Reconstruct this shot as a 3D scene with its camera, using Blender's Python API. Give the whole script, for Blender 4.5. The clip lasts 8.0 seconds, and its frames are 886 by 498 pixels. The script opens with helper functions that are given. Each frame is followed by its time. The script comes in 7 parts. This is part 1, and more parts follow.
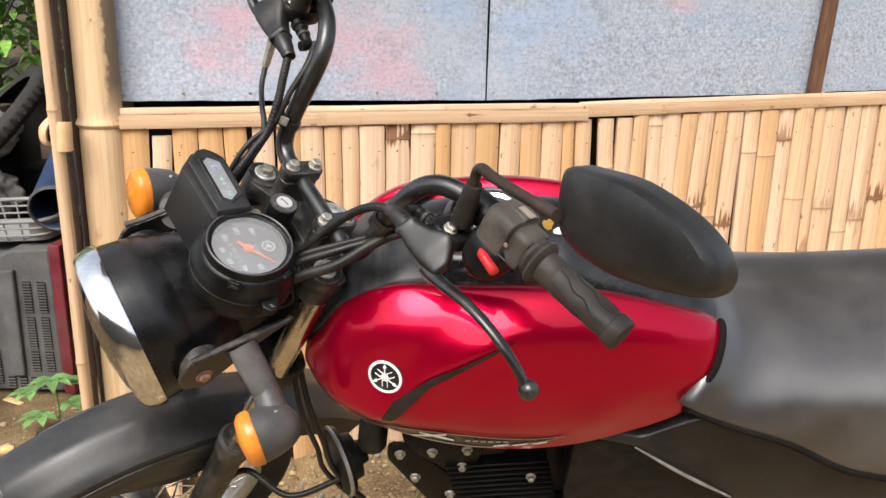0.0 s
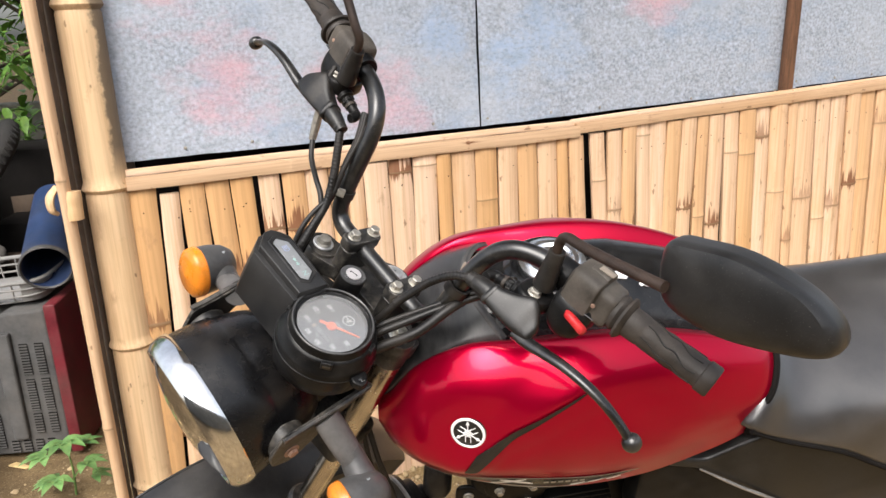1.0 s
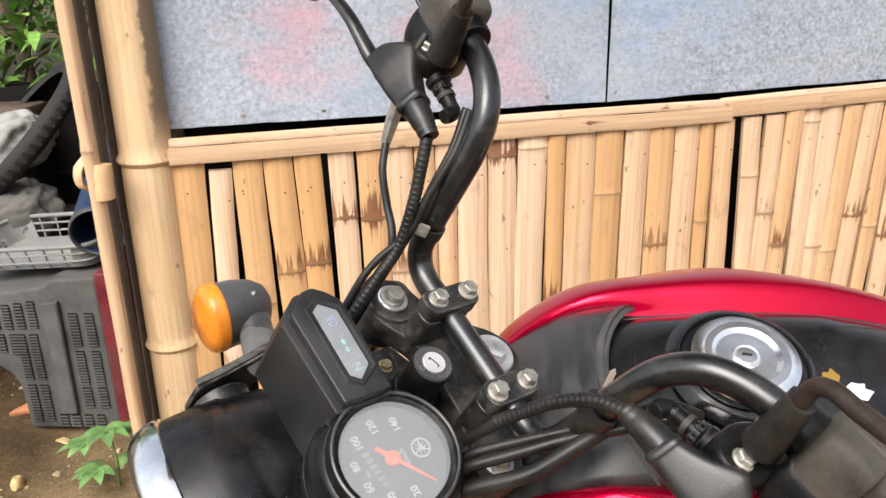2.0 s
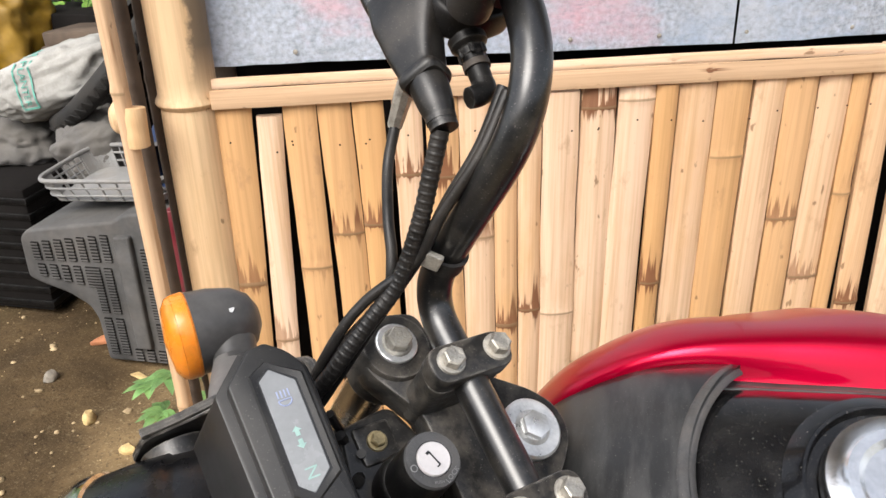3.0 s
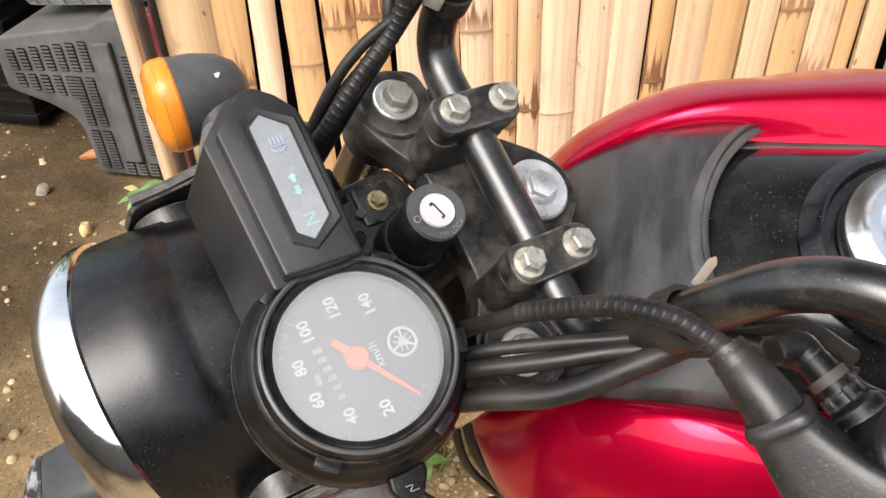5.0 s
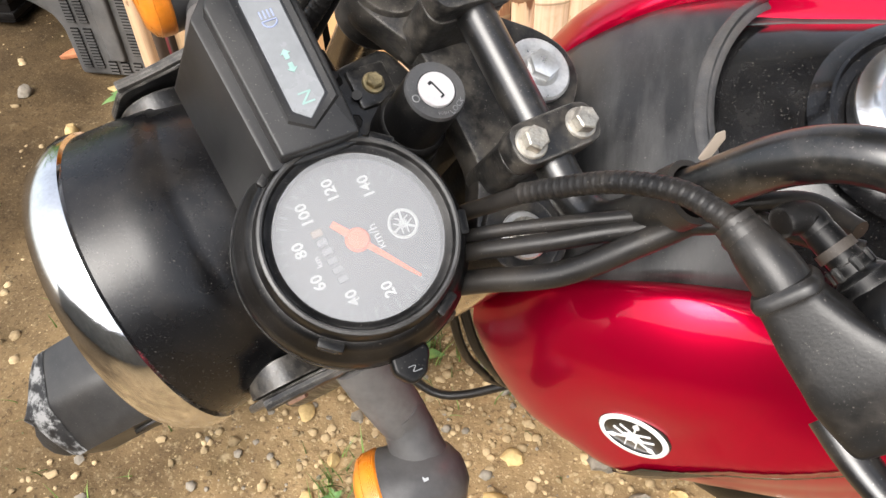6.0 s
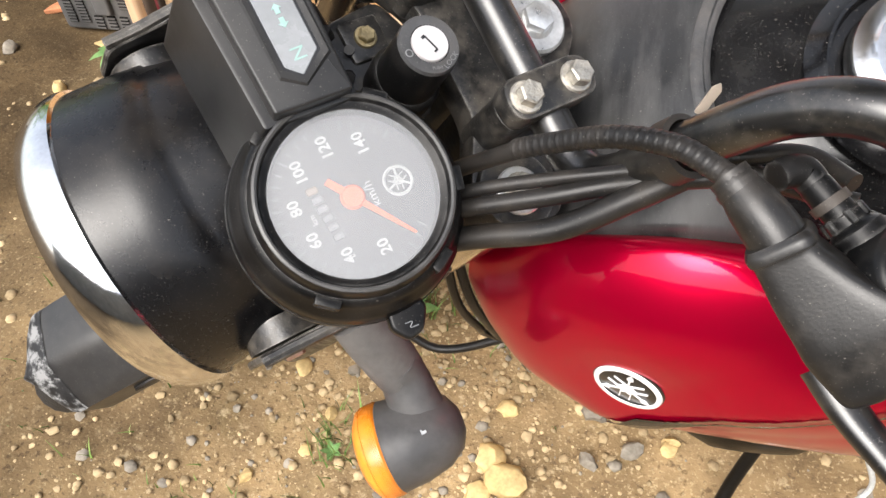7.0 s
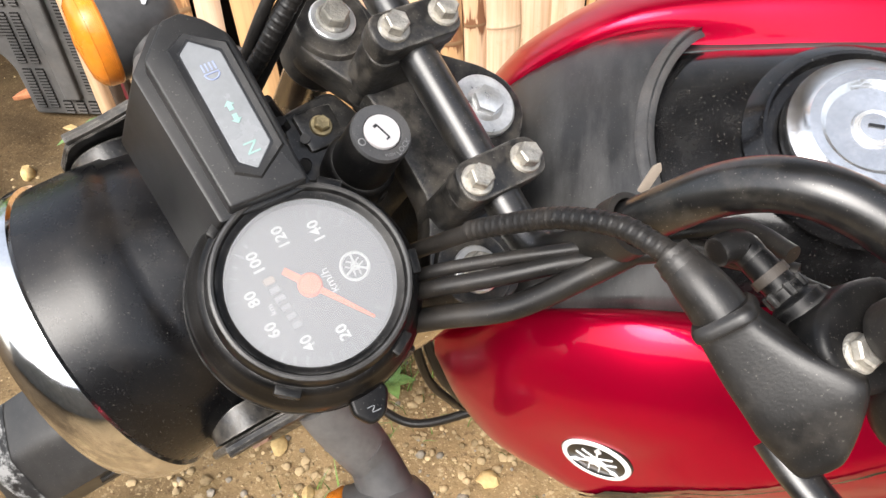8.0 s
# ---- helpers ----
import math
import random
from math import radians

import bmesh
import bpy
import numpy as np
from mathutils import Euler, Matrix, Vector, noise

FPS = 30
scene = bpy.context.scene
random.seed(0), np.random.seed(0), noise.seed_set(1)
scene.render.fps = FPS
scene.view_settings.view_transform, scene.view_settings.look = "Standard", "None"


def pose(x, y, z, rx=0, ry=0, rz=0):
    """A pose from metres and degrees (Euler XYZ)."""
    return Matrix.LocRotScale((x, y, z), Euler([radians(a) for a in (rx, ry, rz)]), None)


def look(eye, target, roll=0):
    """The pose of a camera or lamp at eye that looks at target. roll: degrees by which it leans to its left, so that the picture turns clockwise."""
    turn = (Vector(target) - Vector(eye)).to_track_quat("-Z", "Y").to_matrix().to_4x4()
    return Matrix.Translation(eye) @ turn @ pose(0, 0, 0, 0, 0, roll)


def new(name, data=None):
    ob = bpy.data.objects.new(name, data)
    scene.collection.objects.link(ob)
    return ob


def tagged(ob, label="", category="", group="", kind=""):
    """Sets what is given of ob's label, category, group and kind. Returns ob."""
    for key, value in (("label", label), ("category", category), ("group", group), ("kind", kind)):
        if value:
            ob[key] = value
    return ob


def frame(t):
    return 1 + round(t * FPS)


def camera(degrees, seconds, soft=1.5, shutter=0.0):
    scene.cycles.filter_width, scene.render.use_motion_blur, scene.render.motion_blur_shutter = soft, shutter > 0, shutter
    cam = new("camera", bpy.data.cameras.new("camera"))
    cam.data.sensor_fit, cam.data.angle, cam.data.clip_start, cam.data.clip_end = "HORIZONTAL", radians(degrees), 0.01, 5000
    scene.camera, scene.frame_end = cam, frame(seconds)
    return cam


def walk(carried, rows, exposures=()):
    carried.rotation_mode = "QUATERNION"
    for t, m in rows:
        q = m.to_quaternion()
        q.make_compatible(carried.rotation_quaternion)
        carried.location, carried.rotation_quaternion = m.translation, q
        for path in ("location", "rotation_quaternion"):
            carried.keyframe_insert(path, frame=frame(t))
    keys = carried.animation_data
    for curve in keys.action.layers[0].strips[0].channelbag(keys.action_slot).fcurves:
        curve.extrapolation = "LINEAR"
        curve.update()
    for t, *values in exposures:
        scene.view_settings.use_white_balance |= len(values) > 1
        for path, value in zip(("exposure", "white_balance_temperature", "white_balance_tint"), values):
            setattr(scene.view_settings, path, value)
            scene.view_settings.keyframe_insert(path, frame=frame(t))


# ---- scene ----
cam = camera(59.4, 8.0)
METRES, EYE, TILT, LEAN, TURN = 0.94, 1.16, 0.0, 0.0, 0.0
ROWS = [
    (0.0, -0.0006, 0.0014, -0.0026, 0.40, -16.23, -1.42),
    (0.5, -0.0118, -0.0444, 0.0585, 1.23, -18.08, 0.40),
    (1.0, -0.1478, -0.0036, 0.0879, -4.51, -16.59, 2.78),
    (1.5, -0.2287, 0.1427, 0.0909, -6.05, -18.47, 3.19),
    (1.7, -0.2046, 0.2414, 0.0880, -3.07, -19.38, 2.29),
    (2.8, -0.1219, 0.6116, 0.0969, 10.68, -23.57, 1.25),
    (3.0, -0.1209, 0.6181, 0.0816, 11.15, -25.66, 1.53),
    (3.5, -0.1269, 0.6223, 0.0568, 11.34, -29.92, 1.81),
    (4.0, -0.1279, 0.6229, 0.0422, 11.08, -32.96, 1.70),
    (5.5, -0.1305, 0.6175, 0.0213, 10.19, -41.75, 1.67),
    (6.0, -0.1333, 0.6167, 0.0132, 9.68, -45.56, 1.65),
    (6.5, -0.1345, 0.6215, 0.0097, 9.24, -48.64, 1.59),
    (6.8, -0.1343, 0.6190, 0.0122, 9.12, -49.42, 1.66),
    (7.0, -0.1341, 0.6172, 0.0144, 8.94, -48.97, 1.75),
    (7.5, -0.1322, 0.6197, 0.0209, 8.32, -46.41, 1.92),
    (8.0, -0.1237, 0.6214, 0.0245, 6.05, -44.28, 2.15),
]
walk(cam, [(t, pose(0, 0, EYE, TILT, LEAN, TURN) @ pose(METRES * x, METRES * y, METRES * z, 90 + pitch, roll, yaw)) for t, x, y, z, yaw, pitch, roll in ROWS],
     exposures=[(0.0, 1.08), (2.8, 1.10), (4.0, 1.17), (5.5, 1.36), (8.0, 1.46)])

# ---- world, light ----
world = bpy.data.worlds.new("world")
scene.world = world
world.use_nodes = True
_wn = world.node_tree.nodes
_sky = _wn.new("ShaderNodeTexSky")
_sky.sky_type, _sky.sun_disc = "NISHITA", False
_sky.sun_elevation, _sky.sun_rotation = radians(48), radians(201)
_sky.air_density, _sky.dust_density, _sky.ozone_density = 1.0, 4.0, 1.0
_grey = _wn.new("ShaderNodeHueSaturation")          # thin cloud takes most of the blue out of the sky
_grey.inputs["Saturation"].default_value = 0.45
world.node_tree.links.new(_sky.outputs[0], _grey.inputs["Color"])
world.node_tree.links.new(_grey.outputs[0], _wn["Background"].inputs[0])
_wn["Background"].inputs[1].default_value = 0.15
sun = new("sun", bpy.data.lights.new("sun", "SUN"))
sun.data.energy, sun.data.angle, sun.data.color = 1.3, radians(40), (1.0, 0.97, 0.93)
# the sun stands behind the camera, high over the yard
sun.matrix_world = look((-1.5, -4.0, 5.0), (0, 0, 0))


# ---- materials ----
def mat(name, color, rough=0.5, metal=0.0, vary=0.15, scale=30.0, bump=0.0, bump_scale=200.0, coat=0.0, dust=0.0,
        dust_color=(0.22, 0.18, 0.14), dust_scale=9.0, color2=None, rough_vary=0.1, stretch=(1, 1, 1), spec=0.35, coat_ior=1.5, dust_edge=(0.42, 0.78), fleck=0.0, fleck_scale=900.0, coat_rough=0.05, wear=0.0, wear_color=(0.15, 0.14, 0.125), dust_stretch=(1, 1, 1)):
    """A procedural surface: base colour broken up at two scales, dust in patches, rubbed edges, fine relief."""
    m = bpy.data.materials.new(name)
    m.use_nodes = True
    nt = m.node_tree
    n, ln = nt.nodes, nt.links.new
    b = n["Principled BSDF"]
    tc = n.new("ShaderNodeTexCoord")
    mp = n.new("ShaderNodeMapping")
    mp.inputs["Scale"].default_value = stretch
    ln(tc.outputs["Object"], mp.inputs[0])
    n1 = n.new("ShaderNodeTexNoise")
    n1.inputs["Scale"].default_value, n1.inputs["Detail"].default_value = scale, 6
    n2 = n.new("ShaderNodeTexNoise")
    n2.inputs["Scale"].default_value, n2.inputs["Detail"].default_value = scale * 7, 4
    ln(mp.outputs[0], n1.inputs[0]), ln(mp.outputs[0], n2.inputs[0])
    c2 = color2 or tuple(min(1, c * (1 + vary * 2.2)) for c in color)
    c1 = tuple(c * (1 - vary) for c in color)
    add = n.new("ShaderNodeMath")
    add.operation = "MULTIPLY_ADD"
    add.inputs[1].default_value = 0.35
    ln(n2.outputs[0], add.inputs[0]), ln(n1.outputs[0], add.inputs[2])
    ramp = n.new("ShaderNodeValToRGB")
    ramp.color_ramp.elements[0].position, ramp.color_ramp.elements[1].position = 0.45, 0.9
    ramp.color_ramp.elements[0].color, ramp.color_ramp.elements[1].color = (*c1, 1), (*c2, 1)
    ln(add.outputs[0], ramp.inputs[0])
    out = ramp.outputs[0]
    rr = n.new("ShaderNodeMapRange")
    rr.inputs[3].default_value, rr.inputs[4].default_value = max(0.02, rough - rough_vary), min(1, rough + rough_vary)
    ln(n1.outputs[0], rr.inputs[0])
    rough_out = rr.outputs[0]
    if dust:
        n3 = n.new("ShaderNodeTexNoise")
        n3.inputs["Scale"].default_value, n3.inputs["Detail"].default_value, n3.inputs["Roughness"].default_value = dust_scale, 8, 0.7
        dm = n.new("ShaderNodeMapping")
        dm.inputs["Scale"].default_value = dust_stretch
        ln(tc.outputs["Object"], dm.inputs[0]), ln(dm.outputs[0], n3.inputs[0])
        r3 = n.new("ShaderNodeMapRange")
        r3.inputs[1].default_value, r3.inputs[2].default_value = dust_edge
        r3.inputs[4].default_value = dust
        ln(n3.outputs[0], r3.inputs[0])
        mx = n.new("ShaderNodeMixRGB")
        mx.inputs[2].default_value = (*dust_color, 1)
        ln(r3.outputs[0], mx.inputs[0]), ln(out, mx.inputs[1])
        out = mx.outputs[0]
        ad = n.new("ShaderNodeMath")
        ad.operation, ad.use_clamp = "ADD", True
        ln(rough_out, ad.inputs[0]), ln(r3.outputs[0], ad.inputs[1])
        rough_out = ad.outputs[0]
    if fleck:
        n5, r5, m5 = n.new("ShaderNodeTexNoise"), n.new("ShaderNodeMapRange"), n.new("ShaderNodeMixRGB")
        n5.inputs["Scale"].default_value, n5.inputs["Detail"].default_value = fleck_scale, 2
        ln(tc.outputs["Object"], n5.inputs[0])
        r5.inputs[1].default_value, r5.inputs[2].default_value, r5.inputs[4].default_value = 0.66, 0.80, fleck
        m5.inputs[2].default_value = (0.34, 0.31, 0.27, 1)
        ln(n5.outputs[0], r5.inputs[0]), ln(r5.outputs[0], m5.inputs[0]), ln(out, m5.inputs[1])
        out = m5.outputs[0]
    if wear:                                            # paint rubbed off along the edges
        bv, ge, dt, r6, n6, r7, mu, m6 = (n.new("ShaderNode" + k) for k in ("Bevel", "NewGeometry", "VectorMath", "MapRange", "TexNoise", "MapRange", "Math", "MixRGB"))
        bv.samples, bv.inputs[0].default_value = 4, 0.0028
        dt.operation, mu.operation = "DOT_PRODUCT", "MULTIPLY"
        n6.inputs["Scale"].default_value, n6.inputs["Detail"].default_value = 130, 5
        for nd, vs in ((r6, (0.985, 0.90, 0.0, 1.0)), (r7, (0.38, 0.62, 0.0, wear))):
            for i, v in enumerate(vs):
                nd.inputs[1 + i].default_value = v
        ln(bv.outputs[0], dt.inputs[0]), ln(ge.outputs["Normal"], dt.inputs[1]), ln(dt.outputs["Value"], r6.inputs[0])
        ln(tc.outputs["Object"], n6.inputs[0]), ln(n6.outputs[0], r7.inputs[0])
        ln(r6.outputs[0], mu.inputs[0]), ln(r7.outputs[0], mu.inputs[1])
        m6.inputs[2].default_value = (*wear_color, 1)
        ln(mu.outputs[0], m6.inputs[0]), ln(out, m6.inputs[1])
        out = m6.outputs[0]
    ln(out, b.inputs["Base Color"]), ln(rough_out, b.inputs["Roughness"])
    b.inputs["Metallic"].default_value = metal
    b.inputs["Specular IOR Level"].default_value = spec
    b.inputs["Coat Weight"].default_value, b.inputs["Coat Roughness"].default_value, b.inputs["Coat IOR"].default_value = coat, coat_rough, coat_ior
    if bump:
        n4 = n.new("ShaderNodeTexNoise")
        n4.inputs["Scale"].default_value, n4.inputs["Detail"].default_value = bump_scale, 6
        ln(mp.outputs[0], n4.inputs[0])
        bp = n.new("ShaderNodeBump")
        bp.inputs["Strength"].default_value, bp.inputs["Distance"].default_value = bump, 0.002
        ln(n4.outputs[0], bp.inputs["Height"]), ln(bp.outputs[0], b.inputs["Normal"])
    return m


def bamboo_mat(name, tan, gold):
    """Split bamboo: lengthwise fibre, a tone of its own per culm, brown streaks below the nodes (attribute 'node')."""
    m = bpy.data.materials.new(name)
    m.use_nodes = True
    nt = m.node_tree
    n, ln = nt.nodes, nt.links.new
    b = n["Principled BSDF"]
    tc, oi = n.new("ShaderNodeTexCoord"), n.new("ShaderNodeObjectInfo")
    off = n.new("ShaderNodeVectorMath")
    off.operation = "MULTIPLY_ADD"
    ln(oi.outputs["Random"], off.inputs[0])
    off.inputs[1].default_value = (37.0, 11.0, 53.0)
    ln(tc.outputs["Object"], off.inputs[2])

    def noise_at(stretch, detail=6, rough=0.6):
        mp = n.new("ShaderNodeMapping")
        mp.inputs["Scale"].default_value = stretch
        ln(off.outputs[0], mp.inputs[0])
        t = n.new("ShaderNodeTexNoise")
        t.inputs["Scale"].default_value, t.inputs["Detail"].default_value, t.inputs["Roughness"].default_value = 1, detail, rough
        ln(mp.outputs[0], t.inputs[0])
        return t.outputs[0]

    def ranged(x, lo, hi, a=0.0, z=1.0):
        r = n.new("ShaderNodeMapRange")
        for i, v in enumerate((lo, hi, a, z)):
            r.inputs[1 + i].default_value = v
        ln(x, r.inputs[0])
        return r.outputs[0]

    def mix(f, a, c):
        x = n.new("ShaderNodeMixRGB")
        for s, v in ((0, f), (1, a), (2, c)):
            if isinstance(v, tuple):
                x.inputs[s].default_value = (*v, 1)
            else:
                ln(v, x.inputs[s])
        return x.outputs[0]

    def times(a, c):
        x = n.new("ShaderNodeMath")
        x.operation, x.use_clamp = "MULTIPLY", True
        ln(a, x.inputs[0])
        if isinstance(c, float):
            x.inputs[1].default_value = c
        else:
            ln(c, x.inputs[1])
        return x.outputs[0]

    fibre = noise_at((160, 160, 3))
    patch = noise_at((9, 9, 2.2))
    tone, shade = n.new("ShaderNodeAttribute"), n.new("ShaderNodeMath")
    tone.attribute_name = "tone"
    shade.operation, shade.use_clamp = "ADD", True
    ln(tone.outputs["Fac"], shade.inputs[0]), ln(ranged(oi.outputs["Random"], 0.0, 1.0, 0.0, 0.22), shade.inputs[1])
    col = mix(shade.outputs[0], tan, gold)
    col = mix(ranged(patch, 0.5, 0.75, 0, 0.8), col, gold)
    col = mix(ranged(fibre, 0.42, 0.75, 0, 0.55), col, tuple(c * 0.62 for c in gold))
    fleck = noise_at((70, 70, 28), 3, 0.5)
    col = mix(ranged(fleck, 0.69, 0.74, 0, 0.7), col, (0.16, 0.085, 0.04))
    at = n.new("ShaderNodeAttribute")
    at.attribute_name = "node"
    spiky = n.new("ShaderNodeMath")
    spiky.operation = "MULTIPLY_ADD"
    spiky.inputs[1].default_value = 2.4
    ln(noise_at((130, 130, 2.0), 3, 0.55), spiky.inputs[0]), ln(at.outputs["Fac"], spiky.inputs[2])
    some = ranged(noise_at((0.02, 0.02, 3.0), 2, 0.5), 0.44, 0.53, 0.0, 0.95)
    col = mix(times(times(ranged(spiky.outputs[0], 1.62, 1.80), ranged(at.outputs["Fac"], 0.02, 0.25)), some), col, (0.19, 0.078, 0.036))
    drip = noise_at((34, 34, 1.3), 5, 0.6)
    col = mix(ranged(drip, 0.52, 0.72, 0, 0.4), col, (0.42, 0.25, 0.12))
    blot = noise_at((26, 26, 13), 5, 0.65)
    col = mix(ranged(blot, 0.60, 0.74, 0, 0.55), col, (0.36, 0.21, 0.11))
    ring = ranged(at.outputs["Fac"], 0.9, 1.0)
    col = mix(times(ring, 0.6), col, (0.25, 0.17, 0.09))
    ln(col, b.inputs["Base Color"])
    b.inputs["Roughness"].default_value = 0.62
    b.inputs["Specular IOR Level"].default_value = 0.3
    bp = n.new("ShaderNodeBump")
    bp.inputs["Strength"].default_value, bp.inputs["Distance"].default_value = 0.35, 0.0015
    ln(fibre, bp.inputs["Height"]), ln(bp.outputs[0], b.inputs["Normal"])
    return m


def sheet_mat():
    """Galvanised sheet: mottled grey spangle with worn pink and pale blue paint in clouds."""
    m = mat("galvanised_sheet", (0.35, 0.385, 0.44), 0.45, 0.2, 0.30, 130, 0.15, 300)
    nt = m.node_tree
    n, ln = nt.nodes, nt.links.new
    b = n["Principled BSDF"]
    base = b.inputs["Base Color"].links[0].from_socket
    tc = n.new("ShaderNodeTexCoord")

    def clouds(scale, lo, hi, amount, col, seed, centre=None, reach=0.2):
        nonlocal base
        mp = n.new("ShaderNodeMapping")
        mp.inputs["Location"].default_value = (seed, seed * 0.7, seed)
        mp.inputs["Scale"].default_value = (1.0, 1.0, 1.7)
        ln(tc.outputs["Object"], mp.inputs[0])
        t = n.new("ShaderNodeTexNoise")
        t.inputs["Scale"].default_value, t.inputs["Detail"].default_value, t.inputs["Roughness"].default_value = scale, 10, 0.66
        ln(mp.outputs[0], t.inputs[0])
        fac = t.outputs[0]
        if centre:
            d, k = n.new("ShaderNodeVectorMath"), n.new("ShaderNodeMath")
            d.operation, k.operation = "DISTANCE", "MULTIPLY_ADD"
            d.inputs[1].default_value = centre
            ln(tc.outputs["Object"], d.inputs[0]), ln(d.outputs["Value"], k.inputs[0]), ln(fac, k.inputs[2])
            k.inputs[1].default_value = -0.35 / reach
            fac = k.outputs[0]
        r = n.new("ShaderNodeMapRange")
        for i, v in enumerate((lo, hi, 0, amount)):
            r.inputs[1 + i].default_value = v
        ln(fac, r.inputs[0])
        x = n.new("ShaderNodeMixRGB")
        x.inputs[2].default_value = (*col, 1)
        ln(r.outputs[0], x.inputs[0]), ln(base, x.inputs[1])
        base = x.outputs[0]

    clouds(2.0, 0.46, 0.66, 0.7, (0.51, 0.55, 0.61), 21.0)
    clouds(5.0, 0.50, 0.68, 0.6, (0.32, 0.42, 0.56), 9.3)
    for cx, cz, reach in ((-0.50, 1.13, 0.16), (-0.13, 1.07, 0.15), (-0.24, 1.10, 0.12), (0.62, 1.30, 0.16), (-0.62, 1.4, 0.2)):
        clouds(9.0, 0.22, 0.50, 0.55, (0.76, 0.38, 0.42), cx * 7, (cx, 0.0, cz), reach)
    for cx, cz, reach in ((0.19, 1.13, 0.12), (0.30, 1.2, 0.14), (0.02, 1.2, 0.12)):
        clouds(8.0, 0.24, 0.46, 0.7, (0.40, 0.52, 0.70), cx * 5, (cx, 0.0, cz), reach)
    clouds(60.0, 0.50, 0.66, 0.40, (0.55, 0.57, 0.60), 3.0)
    clouds(80.0, 0.52, 0.68, 0.45, (0.22, 0.24, 0.27), 5.0)
    clouds(11.0, 0.56, 0.72, 0.45, (0.24, 0.27, 0.30), 14.0)
    ln(base, b.inputs["Base Color"])
    return m


def ground_mat():
    m = mat("dirt", (0.200, 0.134, 0.069), 0.95, 0, 0.35, 5.0, 1.0, 150.0, color2=(0.37, 0.258, 0.134), spec=0.15)
    nt = m.node_tree
    n, ln = nt.nodes, nt.links.new
    b = n["Principled BSDF"]
    base = b.inputs["Base Color"].links[0].from_socket
    tc = n.new("ShaderNodeTexCoord")
    for scale, lo, hi, amount, col in ((1.6, 0.5, 0.64, 0.55, (0.16, 0.11, 0.056)), (2.7, 0.56, 0.72, 0.35, (0.13, 0.14, 0.045)), (9.0, 0.50, 0.62, 0.6, (0.19, 0.13, 0.068)), (170.0, 0.56, 0.66, 0.7, (0.50, 0.39, 0.23)),
                                       (95.0, 0.56, 0.66, 0.75, (0.10, 0.065, 0.036)), (45.0, 0.60, 0.70, 0.5, (0.56, 0.45, 0.28))):
        t = n.new("ShaderNodeTexNoise")
        t.inputs["Scale"].default_value, t.inputs["Detail"].default_value, t.inputs["Roughness"].default_value = scale, 7, 0.6
        ln(tc.outputs["Object"], t.inputs[0])
        r = n.new("ShaderNodeMapRange")
        for i, v in enumerate((lo, hi, 0, amount)):
            r.inputs[1 + i].default_value = v
        ln(t.outputs[0], r.inputs[0])
        x = n.new("ShaderNodeMixRGB")
        x.inputs[2].default_value = (*col, 1)
        ln(r.outputs[0], x.inputs[0]), ln(base, x.inputs[1])
        base = x.outputs[0]
    # soil multiplied darker towards the heap, along a ragged edge
    sp, nz, ma, mr, mx = n.new("ShaderNodeSeparateXYZ"), n.new("ShaderNodeTexNoise"), n.new("ShaderNodeMath"), n.new("ShaderNodeMapRange"), n.new("ShaderNodeMixRGB")
    nz.inputs["Scale"].default_value, nz.inputs["Detail"].default_value = 1.3, 8
    ma.operation = "MULTIPLY_ADD"
    ma.inputs[1].default_value = 2.2
    ln(tc.outputs["Object"], sp.inputs[0]), ln(tc.outputs["Object"], nz.inputs[0])
    ln(nz.outputs[0], ma.inputs[0]), ln(sp.outputs["X"], ma.inputs[2])
    for i, v in enumerate((0.45, -0.40, 0, 0.9)):
        mr.inputs[1 + i].default_value = v
    ln(ma.outputs[0], mr.inputs[0]), ln(mr.outputs[0], mx.inputs[0]), ln(base, mx.inputs[1])
    mx.blend_type = "MULTIPLY"
    mx.inputs[2].default_value = (0.20, 0.185, 0.165, 1)
    ln(mx.outputs[0], b.inputs["Base Color"])
    return m


def leaf_mat(name, a, c):
    m = mat(name, a, 0.5, 0, 0.2, 40, color2=c)
    b = m.node_tree.nodes["Principled BSDF"]
    n, ln = m.node_tree.nodes, m.node_tree.links.new
    g = n.new("ShaderNodeNewGeometry")
    base = b.inputs["Base Color"].links[0].from_socket
    x = n.new("ShaderNodeHueSaturation")
    r = n.new("ShaderNodeMapRange")
    r.inputs[3].default_value, r.inputs[4].default_value = 0.55, 1.5
    ln(g.outputs["Random Per Island"], r.inputs[0]), ln(r.outputs[0], x.inputs["Value"]), ln(base, x.inputs["Color"])
    ln(x.outputs[0], b.inputs["Base Color"])
    b.inputs["Transmission Weight"].default_value = 0.0
    b.inputs["Subsurface Weight"].default_value = 0.15
    return m


def glass_mat(name, color=(1, 1, 1), rough=0.02):
    m = bpy.data.materials.new(name)
    m.use_nodes = True
    b = m.node_tree.nodes["Principled BSDF"]
    b.inputs["Base Color"].default_value = (*color, 1)
    b.inputs["Transmission Weight"].default_value, b.inputs["Roughness"].default_value, b.inputs["IOR"].default_value = 1.0, rough, 1.35
    return m


